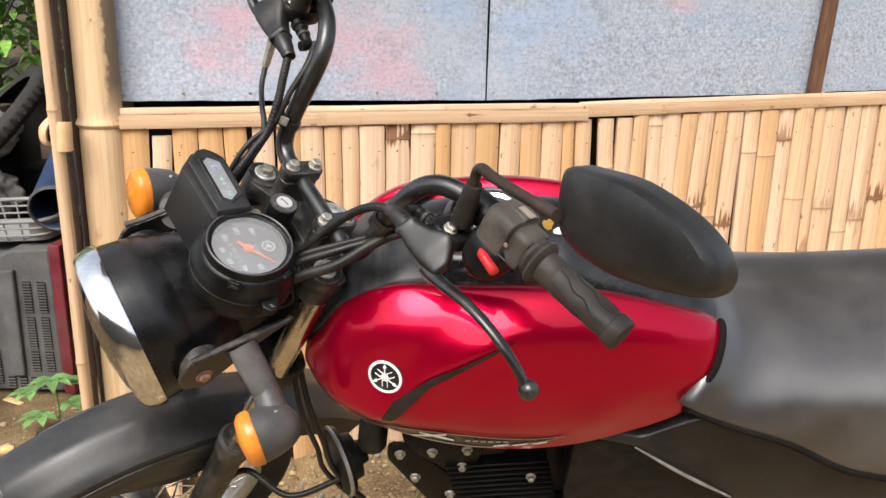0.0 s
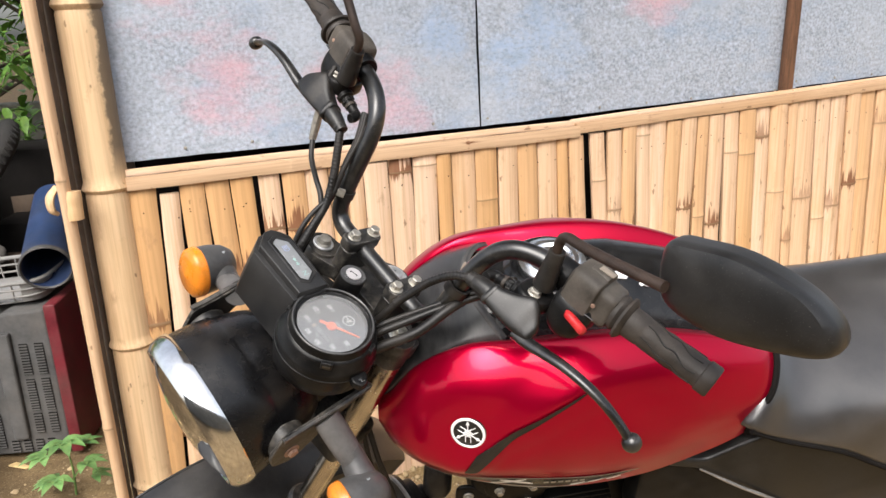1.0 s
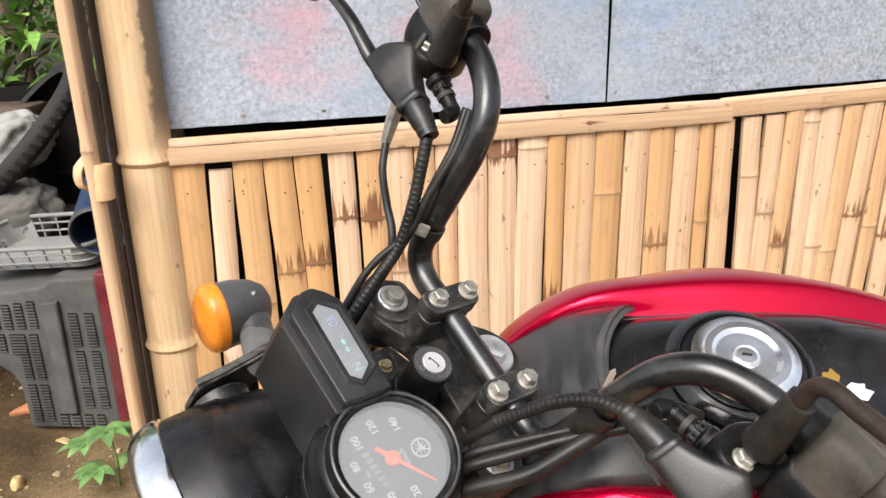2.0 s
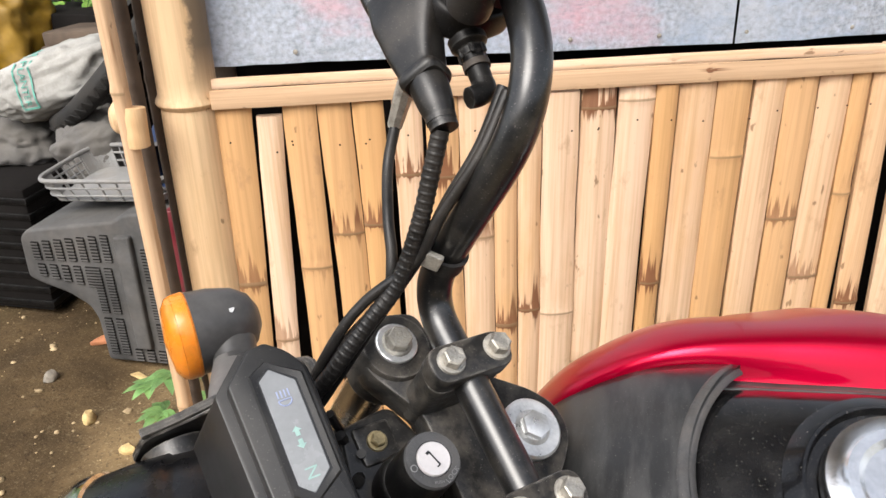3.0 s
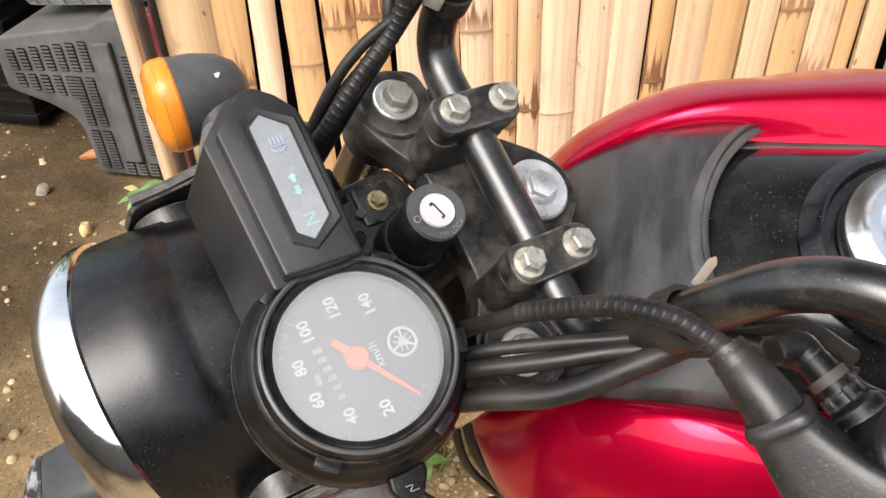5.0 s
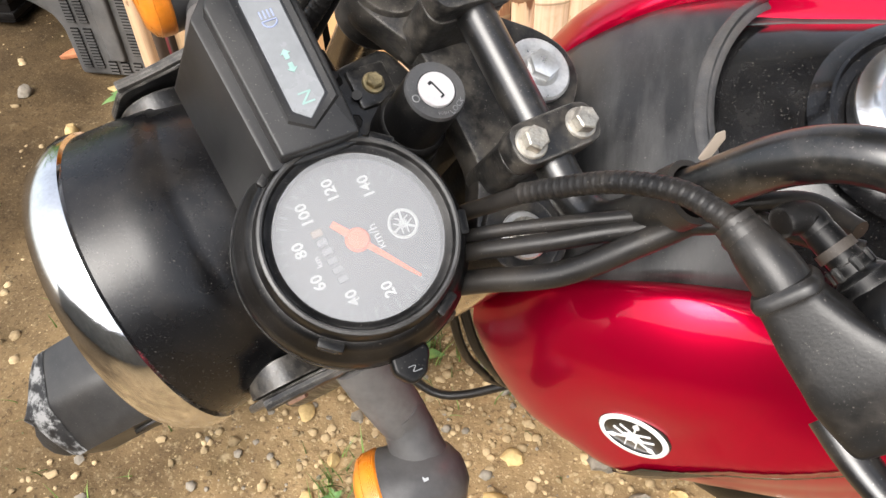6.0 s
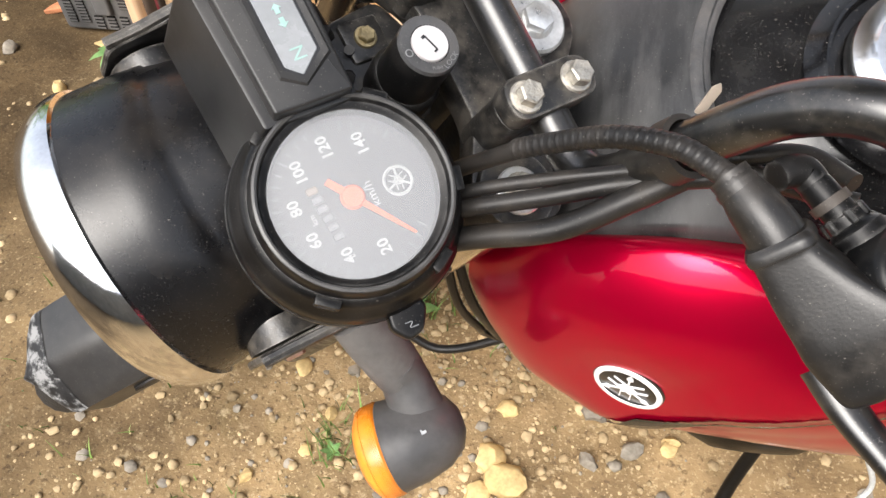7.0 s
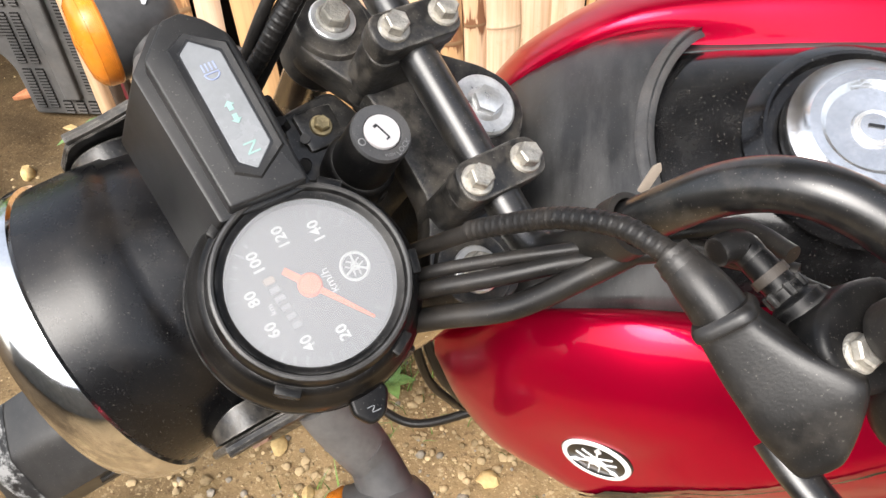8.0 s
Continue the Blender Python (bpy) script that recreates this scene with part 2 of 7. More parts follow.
M = dict(
    red=mat("red_paint", (0.44, 0.0008, 0.026), 0.28, 0.72, 0.0, 14, 0, coat=0.6, rough_vary=0.0, spec=0.04, coat_ior=1.36, coat_rough=0.025),
    black_gloss=mat("gloss_black_paint", (0.005, 0.005, 0.0055), 0.15, 0, 0.2, 40, 0.01, 500, coat=0.0, spec=0.42, fleck=0.32, fleck_scale=800, dust=0.06, dust_scale=30, dust_color=(0.30, 0.29, 0.27)),
    bar=mat("black_enamel", (0.0060, 0.0058, 0.0057), 0.36, 0, 0.3, 50, 0.02, 300, coat=0.85, coat_rough=0.21, coat_ior=1.5, spec=0.25, fleck=0.3, dust=0.20, dust_scale=40, dust_edge=(0.48, 0.75), dust_color=(0.17, 0.15, 0.12)),
    plastic=mat("black_plastic", (0.0040, 0.0040, 0.0042), 0.34, 0, 0.25, 40, 0.03, 900, fleck=0.28, dust=0.07, dust_scale=40, spec=0.17, dust_color=(0.16, 0.14, 0.12), wear=0.6, wear_color=(0.10, 0.097, 0.092)),
    shell=mat("satin_black_shell", (0.0045, 0.0045, 0.005), 0.27, 0, 0.25, 25, 0.04, 600, fleck=0.28, dust=0.09, dust_scale=16, dust_edge=(0.48, 0.78), spec=0.36),
    faded=mat("faded_plastic", (0.040, 0.040, 0.041), 0.45, 0, 0.25, 25, 0.2, 600, dust=0.3, dust_scale=14, fleck=0.22),
    panel=mat("satin_black_panel", (0.0075, 0.0072, 0.0070), 0.34, 0, 0.25, 18, 0.02, 900, fleck=0.25, dust=0.20, dust_scale=9, dust_color=(0.13, 0.12, 0.11), spec=0.35),
    plate=mat("pale_key_plate", (0.50, 0.48, 0.48), 0.42, 0.35, 0.08, 60, dust=0.08, dust_scale=60),
    front=mat("dusty_front_panel", (0.0135, 0.0136, 0.0137), 0.33, 0, 0.25, 18, 0.02, 900, fleck=0.3, dust=0.45, dust_scale=11, dust_stretch=(2.2, 0.45, 1.0), dust_edge=(0.45, 0.80), dust_color=(0.19, 0.187, 0.182), spec=0.5),
    cover=mat("grey_black_plastic", (0.0105, 0.0104, 0.0105), 0.36, 0, 0.25, 18, 0.03, 900, dust=0.14, dust_scale=16, dust_color=(0.15, 0.14, 0.13), fleck=0.3),
    rubber=mat("rubber", (0.0095, 0.0088, 0.0083), 0.38, 0, 0.3, 40, 0.04, 700, spec=0.30, fleck=0.28, dust=0.20, dust_scale=24, dust_edge=(0.46, 0.78), dust_color=(0.14, 0.115, 0.09)),
    housing=mat("dusty_housing", (0.050, 0.043, 0.036), 0.50, 0, 0.3, 40, 0.08, 600, dust=0.45, dust_scale=18, dust_color=(0.150, 0.125, 0.098), fleck=0.3),
    boot=mat("dusty_boot_rubber", (0.0085, 0.0078, 0.0072), 0.36, 0, 0.35, 40, 0.05, 700, spec=0.44, fleck=0.3, dust=0.26, dust_scale=30, dust_edge=(0.48, 0.78), dust_color=(0.12, 0.098, 0.076), wear=0.4, wear_color=(0.09, 0.078, 0.065)),
    grip=mat("grip_rubber", (0.030, 0.0245, 0.0205), 0.50, 0, 0.3, 40, 0.08, 700, dust=0.34, dust_scale=14, dust_color=(0.115, 0.095, 0.075), fleck=0.2),
    signal=mat("grey_signal_plastic", (0.052, 0.051, 0.051), 0.36, 0, 0.25, 22, 0.05, 500, dust=0.16, dust_scale=16, dust_color=(0.28, 0.26, 0.24)),
    stalk=mat("weathered_stalk_rubber", (0.090, 0.086, 0.083), 0.55, 0, 0.25, 25, 0.08, 500, dust=0.22, dust_scale=20, dust_color=(0.22, 0.20, 0.18)),
    cast=mat("black_cast_metal", (0.0115, 0.0110, 0.0105), 0.36, 0.1, 0.3, 50, 0.16, 420, fleck=0.4, fleck_scale=700, dust=0.6, dust_scale=48, dust_edge=(0.45, 0.74), dust_color=(0.15, 0.13, 0.105), coat=0.25, coat_rough=0.2, wear=0.9, wear_color=(0.20, 0.185, 0.165)),
    engine=mat("engine_black", (0.0028, 0.0027, 0.0026), 0.38, 0.0, 0.4, 40, 0.15, 300, spec=0.16, dust=0.05, dust_scale=12, dust_color=(0.13, 0.11, 0.085)),
    steel=mat("zinc_steel", (0.66, 0.66, 0.65), 0.30, 0.8, 0.2, 60, 0.15, 400, dust=0.22, dust_scale=30, dust_color=(0.30, 0.27, 0.22)),
    bolt=mat("dull_bolt", (0.38, 0.36, 0.32), 0.42, 0.8, 0.3, 120, 0.35, 600, dust=0.55, dust_scale=60, dust_color=(0.32, 0.28, 0.21)),
    brass=mat("brassy_bolt", (0.36, 0.29, 0.16), 0.38, 0.7, 0.3, 120, 0.3, 600, dust=0.4, dust_scale=60, dust_color=(0.25, 0.22, 0.16)),
    rust=mat("rusty_bolt", (0.30, 0.19, 0.14), 0.6, 0.5, 0.3, 100, 0.4, 500),
    chrome=mat("chrome", (0.74, 0.74, 0.74), 0.07, 1.0, 0.08, 60, 0.02, 300, dust=0.14, dust_scale=26, rough_vary=0.04, dust_color=(0.30, 0.25, 0.18)),
    fork=mat("fork_chrome", (0.55, 0.50, 0.43), 0.16, 1.0, 0.15, 40, 0.03, 300, dust=0.2, dust_scale=20, dust_color=(0.33, 0.26, 0.18)),
    cap=mat("brushed_cap", (0.84, 0.84, 0.83), 0.20, 1.0, 0.10, 60, 0.05, 600, dust=0.1, dust_scale=25, rough_vary=0.05),
    amber=mat("amber_lens", (0.66, 0.20, 0.012), 0.24, 0, 0.15, 40, 0.1, 300, coat=0.25, dust=0.22, dust_scale=15),
    white=mat("white_paint", (0.75, 0.75, 0.74), 0.35, 0, 0.05, 60, coat=0.5),
    black=mat("black_print", (0.010, 0.010, 0.010), 0.3, 0, 0.1, 60, coat=0.5),
    worn_edge=mat("rubbed_plastic_edge", (0.042, 0.041, 0.040), 0.34, 0, 0.3, 60, 0.02, 600, spec=0.5),
    dial=mat("dial_grey", (0.10, 0.103, 0.108), 0.5, 0, 0.04, 30),
    lens_grey=mat("indicator_window", (0.185, 0.192, 0.198), 0.22, 0, 0.10, 40, coat=0.4, dust=0.12, dust_scale=25, dust_color=(0.3, 0.3, 0.3)),
    orange=mat("orange_needle", (0.85, 0.17, 0.06), 0.45, 0, 0.05, 60),
    print=mat("pale_print", (0.44, 0.455, 0.45), 0.5, 0, 0.1, 200),
    green=mat("green_print", (0.22, 0.34, 0.31), 0.5, 0, 0.1, 200),
    blueprint=mat("blue_print", (0.24, 0.28, 0.42), 0.5, 0, 0.1, 200),
    red_switch=mat("red_switch", (0.46, 0.018, 0.022), 0.4, 0, 0.1, 60, dust=0.15, dust_scale=30),
    # the grey dust patches also paint in part of the vinyl's sheen
    seat=mat("seat_vinyl", (0.0225, 0.0200, 0.0186), 0.34, 0, 0.2, 12, 0.10, 1200, dust=0.42, dust_scale=5, dust_color=(0.115, 0.107, 0.102), fleck=0.10, spec=0.8, rough_vary=0.05, coat=0.7, coat_rough=0.27),
    silver=mat("silver_trim", (0.38, 0.38, 0.38), 0.35, 0.7, 0.15, 60, dust=0.25, dust_scale=30),
    stem=mat("brown_mirror_stem", (0.026, 0.017, 0.013), 0.45, 0.1, 0.3, 40, 0.3, 400, dust=0.15, dust_scale=25, dust_color=(0.10, 0.07, 0.05)),
    mirror=mat("mirror_glass", (0.85, 0.85, 0.85), 0.03, 1.0, 0.02, 20),
    spoke=mat("wheel_rim", (0.60, 0.60, 0.60), 0.3, 0.9, 0.1, 40, dust=0.3, dust_scale=15),
    tyre=mat("tyre_rubber", (0.012, 0.0115, 0.011), 0.7, 0, 0.3, 30, 0.4, 300, dust=0.3, dust_scale=8, dust_color=(0.11, 0.09, 0.07)),
    tan_plastic=mat("pale_plastic", (0.24, 0.20, 0.16), 0.5, 0, 0.1, 40),
    pebble=mat("pebble", (0.25, 0.18, 0.098), 0.9, 0, 0.4, 18, 0.3, 200, color2=(0.58, 0.44, 0.255), spec=0.2),
    grey_stone=mat("grey_stone", (0.20, 0.175, 0.14), 0.8, 0, 0.3, 25, 0.4, 150),
    ochre_stone=mat("ochre_stone", (0.46, 0.33, 0.15), 0.8, 0, 0.25, 25, 0.4, 150),
    wood=mat("brown_wood", (0.13, 0.065, 0.036), 0.7, 0, 0.3, 12, 0.3, 100, stretch=(8, 8, 1)),
    plank=mat("old_plank", (0.070, 0.050, 0.036), 0.8, 0, 0.35, 6, 0.4, 100, dust=0.25, dust_scale=6, dust_color=(0.12, 0.10, 0.08)),
    # near-black; also painted shade behind gaps, in vents and under the heap
    dark=mat("near_black_and_shade", (0.008, 0.007, 0.0065), 0.9, 0, 0.3, 6, spec=0.1),
    tv=mat("dusty_tv_plastic", (0.062, 0.061, 0.060), 0.65, 0, 0.25, 12, 0.15, 400, dust=0.55, dust_scale=5, dust_color=(0.17, 0.15, 0.13)),
    tv_red=mat("red_bezel", (0.11, 0.010, 0.016), 0.45, 0, 0.2, 15, dust=0.2),
    blue=mat("blue_plastic", (0.012, 0.027, 0.075), 0.5, 0, 0.25, 8, 0.2, 200, dust=0.3, dust_scale=6, dust_color=(0.12, 0.11, 0.10)),
    sack=mat("woven_sack", (0.10, 0.095, 0.09), 0.7, 0, 0.12, 18, 0.5, 120, dust=0.5, dust_scale=5, dust_color=(0.17, 0.15, 0.12)),
    white_sack=mat("white_woven_sack", (0.31, 0.305, 0.285), 0.7, 0, 0.15, 18, 0.5, 120, dust=0.5, dust_scale=7, dust_color=(0.19, 0.17, 0.145)),
    sack_print=mat("green_sack_print", (0.10, 0.30, 0.24), 0.7, 0, 0.2, 60),
    tray=mat("white_tray", (0.21, 0.21, 0.205), 0.5, 0, 0.1, 20, dust=0.5),
    yellow=mat("yellow_plastic", (0.22, 0.125, 0.008), 0.5, 0, 0.2, 8, dust=0.25, dust_scale=5),
    terracotta=mat("terracotta", (0.42, 0.17, 0.08), 0.8, 0, 0.25, 25, 0.3, 150),
    plain_wall=mat("plain_wall_paint", (0.16, 0.15, 0.13), 0.9, 0, 0.2, 3, 0.2, 40),
)
M["bamboo"] = bamboo_mat("split_bamboo", (0.78, 0.57, 0.41), (0.62, 0.35, 0.145))
M["culm"] = bamboo_mat("bamboo_culm", (0.70, 0.48, 0.28), (0.60, 0.36, 0.16))
M["raw"] = bamboo_mat("raw_bamboo_edge", (0.62, 0.42, 0.26), (0.48, 0.28, 0.14))
M["engraved"] = mat("engraved_print", (0.15, 0.15, 0.15), 0.5, 0, 0.1, 200)
# the post: like the culms, with a grey-brown weather stain down one side
M["post"] = bamboo_mat("stained_bamboo_post", (0.74, 0.53, 0.32), (0.63, 0.40, 0.20))
_n, _ln = M["post"].node_tree.nodes, M["post"].node_tree.links.new
_tc, _sp, _nz, _ma, _r1, _r2, _mu, _mx = (_n.new("ShaderNode" + k) for k in ("TexCoord", "SeparateXYZ", "TexNoise", "Math", "MapRange", "MapRange", "Math", "MixRGB"))
_nz.inputs["Scale"].default_value, _nz.inputs["Detail"].default_value, _nz.inputs["Roughness"].default_value = 9, 8, 0.7
_ma.operation, _mu.operation = "MULTIPLY_ADD", "MULTIPLY"
_ma.inputs[1].default_value = 0.085
for _r, _v in ((_r1, (0.060, 0.070, 0.0, 0.9)), (_r2, (0.95, 1.02, 0.0, 1.0))):
    for _i, _x in enumerate(_v):
        _r.inputs[1 + _i].default_value = _x
_ln(_tc.outputs["Object"], _sp.inputs[0]), _ln(_tc.outputs["Object"], _nz.inputs[0])
_ln(_nz.outputs[0], _ma.inputs[0]), _ln(_sp.outputs["X"], _ma.inputs[2]), _ln(_ma.outputs[0], _r1.inputs[0]), _ln(_sp.outputs["Z"], _r2.inputs[0])
_ln(_r1.outputs[0], _mu.inputs[0]), _ln(_r2.outputs[0], _mu.inputs[1]), _ln(_mu.outputs[0], _mx.inputs[0])
_b = _n["Principled BSDF"].inputs["Base Color"]
_ln(_b.links[0].from_socket, _mx.inputs[1])
_mx.inputs[2].default_value = (0.16, 0.12, 0.08, 1)
_ln(_mx.outputs[0], _b)
M["sheet"] = sheet_mat()
M["ground"] = ground_mat()
M["leaf"] = leaf_mat("leaf", (0.10, 0.22, 0.035), (0.23, 0.40, 0.08))
M["grass"] = leaf_mat("grass", (0.07, 0.13, 0.025), (0.17, 0.24, 0.06))
M["weed"] = leaf_mat("weed_leaf", (0.085, 0.17, 0.05), (0.16, 0.28, 0.09))
M["glass"] = glass_mat("clear_glass")
M["glass"].node_tree.nodes["Principled BSDF"].inputs["IOR"].default_value = 1.45


def hazed_mat():
    """A thin lens: clear, with gloss and a grey film, part dust, part painted sky reflection."""
    m = bpy.data.materials.new("hazy_lens_sky_film")
    m.use_nodes = True
    n, ln = m.node_tree.nodes, m.node_tree.links.new
    n.remove(n["Principled BSDF"])
    clear, gloss, film, fr, m1, m2 = (n.new("ShaderNode" + k) for k in ("BsdfTransparent", "BsdfGlossy", "BsdfDiffuse", "Fresnel", "MixShader", "MixShader"))
    gloss.inputs["Roughness"].default_value = 0.04
    film.inputs[0].default_value = (0.55, 0.55, 0.55, 1)
    fr.inputs[0].default_value = 1.9
    tc, nz, mr = n.new("ShaderNodeTexCoord"), n.new("ShaderNodeTexNoise"), n.new("ShaderNodeMapRange")
    nz.inputs["Scale"].default_value, nz.inputs["Detail"].default_value = 14, 2
    ln(tc.outputs["Object"], nz.inputs[0]), ln(nz.outputs[0], mr.inputs[0])
    for i, v in enumerate((0.3, 0.8, 0.25, 0.33)):
        mr.inputs[1 + i].default_value = v
    ln(mr.outputs[0], m1.inputs[0]), ln(clear.outputs[0], m1.inputs[1]), ln(film.outputs[0], m1.inputs[2])
    ln(fr.outputs[0], m2.inputs[0]), ln(m1.outputs[0], m2.inputs[1]), ln(gloss.outputs[0], m2.inputs[2])
    ln(m2.outputs[0], n["Material Output"].inputs[0])
    return m


M["hazed"] = hazed_mat()


# ---- mesh tools ----
class Geo:
    """Vertices and faces that grow part by part."""

    def __init__(self):
        self.v, self.f = [], []

    def add(self, verts, faces, m=None):
        k = len(self.v)
        self.v += [(m @ Vector(p)) if m is not None else Vector(p) for p in verts]
        self.f += [tuple(i + k for i in fc) for fc in faces]
        return self

    def join(self, g, m=None):
        return self.add(g.v, g.f, m)


def smooth_path(pts, steps=6):
    """Points along a Catmull-Rom curve through pts."""
    pts = [Vector(p) for p in pts]
    if len(pts) < 3:
        return pts
    ext = [2 * pts[0] - pts[1], *pts, 2 * pts[-1] - pts[-2]]
    out = []
    for i in range(1, len(ext) - 2):
        a, b, c, d = ext[i - 1:i + 3]
        for k in range(steps):
            t = k / steps
            out.append(0.5 * (2 * b + (c - a) * t + (2 * a - 5 * b + 4 * c - d) * t * t + (3 * b - a - 3 * c + d) * t ** 3))
    out.append(pts[-1])
    return out


def tube(pts, r, seg=14, steps=6, caps=True, flat=1.0, up=None):
    """A round tube along a smooth path; r is a number or a list spread along it; flat squeezes the second axis."""
    path = smooth_path(pts, steps)
    rs = r if isinstance(r, (list, tuple)) else [r, r]
    n = len(path)
    rad = np.interp(np.linspace(0, 1, n), np.linspace(0, 1, len(rs)), rs)
    g = Geo()
    d0 = (path[1] - path[0]).normalized()
    side = d0.cross(Vector(up) if up else (Vector((0, 0, 1)) if abs(d0.z) < 0.9 else Vector((1, 0, 0)))).normalized()
    vs, fs = [], []
    for i, p in enumerate(path):
        d = (path[min(i + 1, n - 1)] - path[max(i - 1, 0)]).normalized()
        side = (side - d * side.dot(d)).normalized()
        nor = d.cross(side)
        for k in range(seg):
            a = 2 * math.pi * k / seg
            vs.append(p + float(rad[i]) * (math.cos(a) * side + flat * math.sin(a) * nor))
    for i in range(n - 1):
        for k in range(seg):
            k2 = (k + 1) % seg
            fs.append((i * seg + k, i * seg + k2, (i + 1) * seg + k2, (i + 1) * seg + k))
    if caps:
        fs.append(tuple(range(seg - 1, -1, -1)))
        fs.append(tuple((n - 1) * seg + k for k in range(seg)))
    return g.add(vs, fs)


def revolve(profile, seg=32, m=None, arc=1.0):
    """A profile of (radius, height) turned round z."""
    vs, fs = [], []
    full = arc >= 1.0
    cols = seg if full else seg + 1
    for r, h in profile:
        for k in range(cols):
            a = 2 * math.pi * arc * k / seg
            vs.append((max(r, 1e-5) * math.cos(a), max(r, 1e-5) * math.sin(a), h))
    for i in range(len(profile) - 1):
        for k in range(seg):
            k2 = (k + 1) % cols
            fs.append((i * cols + k, i * cols + k2, (i + 1) * cols + k2, (i + 1) * cols + k))
    return Geo().add(vs, fs, m)


def from_bm(bm, m=None):
    g = Geo()
    bm.verts.index_update()
    g.add([v.co.copy() for v in bm.verts], [tuple(v.index for v in f.verts) for f in bm.faces], m)
    bm.free()
    return g


def box(size, m=None, bevel=0.0, seg=2, taper=None):
    """A block with rounded edges; taper = (x, y) shrinks its top."""
    bm = bmesh.new()
    bmesh.ops.create_cube(bm, size=1)
    for v in bm.verts:
        v.co = Vector((v.co.x * size[0], v.co.y * size[1], v.co.z * size[2]))
        if taper and v.co.z > 0:
            v.co.x *= taper[0]
            v.co.y *= taper[1]
    if bevel:
        bmesh.ops.bevel(bm, geom=bm.edges[:], offset=bevel, segments=seg, affect="EDGES", profile=0.5)
    return from_bm(bm, m)


def inset(outline, d):
    """An outline moved inward by d, corner by corner."""
    k = len(outline)
    area = sum(outline[i][0] * outline[(i + 1) % k][1] - outline[(i + 1) % k][0] * outline[i][1] for i in range(k))
    sg = 1 if area > 0 else -1
    out = []
    for i in range(k):
        a, p, c = (Vector(outline[j % k]).to_2d() for j in (i - 1, i, i + 1))
        e1, e2 = p - a, c - p
        if e1.length < 1e-7 or e2.length < 1e-7:
            e1 = e2 = c - a
        n1, n2 = Vector((-e1.y, e1.x)).normalized() * sg, Vector((-e2.y, e2.x)).normalized() * sg
        n = n1 + n2
        n = n.normalized() / max(0.5, n.normalized().dot(n1)) if n.length > 1e-6 else n1
        out.append(tuple(p + n * d))
    return out


def prism(outline, z0, z1, m=None, bevel=0.0, seg=3, top=None):
    """An outline in x, y drawn up from z0 to z1 with rounded edges; top: the outline at the top, if it differs."""
    top = top or outline
    lv = []
    if bevel:
        for i in range(seg + 1):
            a = math.pi / 2 * i / seg
            lv.append((inset(outline, bevel * (1 - math.sin(a))), z0 + bevel * (1 - math.cos(a))))
        for i in range(seg + 1):
            a = math.pi / 2 * (1 - i / seg)
            lv.append((inset(top, bevel * (1 - math.sin(a))), z1 - bevel * (1 - math.cos(a))))
    else:
        lv = [(outline, z0), (top, z1)]
    rows = [[(x, y, z) for x, y in o] for o, z in lv]
    g = grid(rows, True)
    k = len(outline)
    g.f.append(tuple(range(k))[::-1])
    g.f.append(tuple(len(g.v) - k + i for i in range(k)))
    area = sum(outline[i][0] * outline[(i + 1) % k][1] - outline[(i + 1) % k][0] * outline[i][1] for i in range(k))
    if area < 0:
        g.f = [f[::-1] for f in g.f]
    return Geo().join(g, m)


def rounded(points, r=0.004, n=4):
    """An outline with its corners rounded off."""
    out = []
    k = len(points)
    for i in range(k):
        a, b, c = (Vector(points[j % k]) for j in (i - 1, i, i + 1))
        d1, d2 = (a - b), (c - b)
        t = min(r, d1.length * 0.45, d2.length * 0.45)
        p, q = b + d1.normalized() * t, b + d2.normalized() * t
        for j in range(n + 1):
            s = j / n
            out.append(tuple((1 - s) ** 2 * p + 2 * s * (1 - s) * b + s * s * q))
    return out


def grid(rows, close=False):
    """A skin over rows of points, all of one length."""
    g = Geo()
    w = len(rows[0])
    vs = [p for r in rows for p in r]
    fs = []
    for i in range(len(rows) - 1):
        for j in range(w if close else w - 1):
            j2 = (j + 1) % w
            fs.append((i * w + j, i * w + j2, (i + 1) * w + j2, (i + 1) * w + j))
    return g.add(vs, fs)


def spline_rows(rows, ni, nj):
    """Refine a coarse net of points with Catmull-Rom curves both ways."""
    fine = [smooth_path(r, nj) for r in rows]
    cols = [smooth_path(list(c), ni) for c in zip(*fine)]
    return [list(r) for r in zip(*cols)]


def ball(r, m=None, squash=(1, 1, 1), seg=16, rings=10):
    prof = [(r * math.sin(math.pi * i / rings), -r * math.cos(math.pi * i / rings)) for i in range(rings + 1)]
    return revolve(prof, seg, (m or Matrix()) @ Matrix.Diagonal((*squash, 1)))


def axis(at, direction, up=(0, 0, 1)):
    """A frame at a point with z along the direction."""
    z = Vector(direction).normalized()
    x = Vector(up).cross(z)
    if x.length < 1e-4:
        x = Vector((1, 0, 0)).cross(z)
    x.normalize()
    y = z.cross(x)
    return Matrix(((x.x, y.x, z.x, at[0]), (x.y, y.y, z.y, at[1]), (x.z, y.z, z.z, at[2]), (0, 0, 0, 1)))


def shallow(parent):
    """The parent itself, or the one above it where a piece would lie deeper than thing, part, sub-part."""
    while parent is not None and parent.parent is not None and parent.parent.parent is not None:
        parent = parent.parent
    return parent


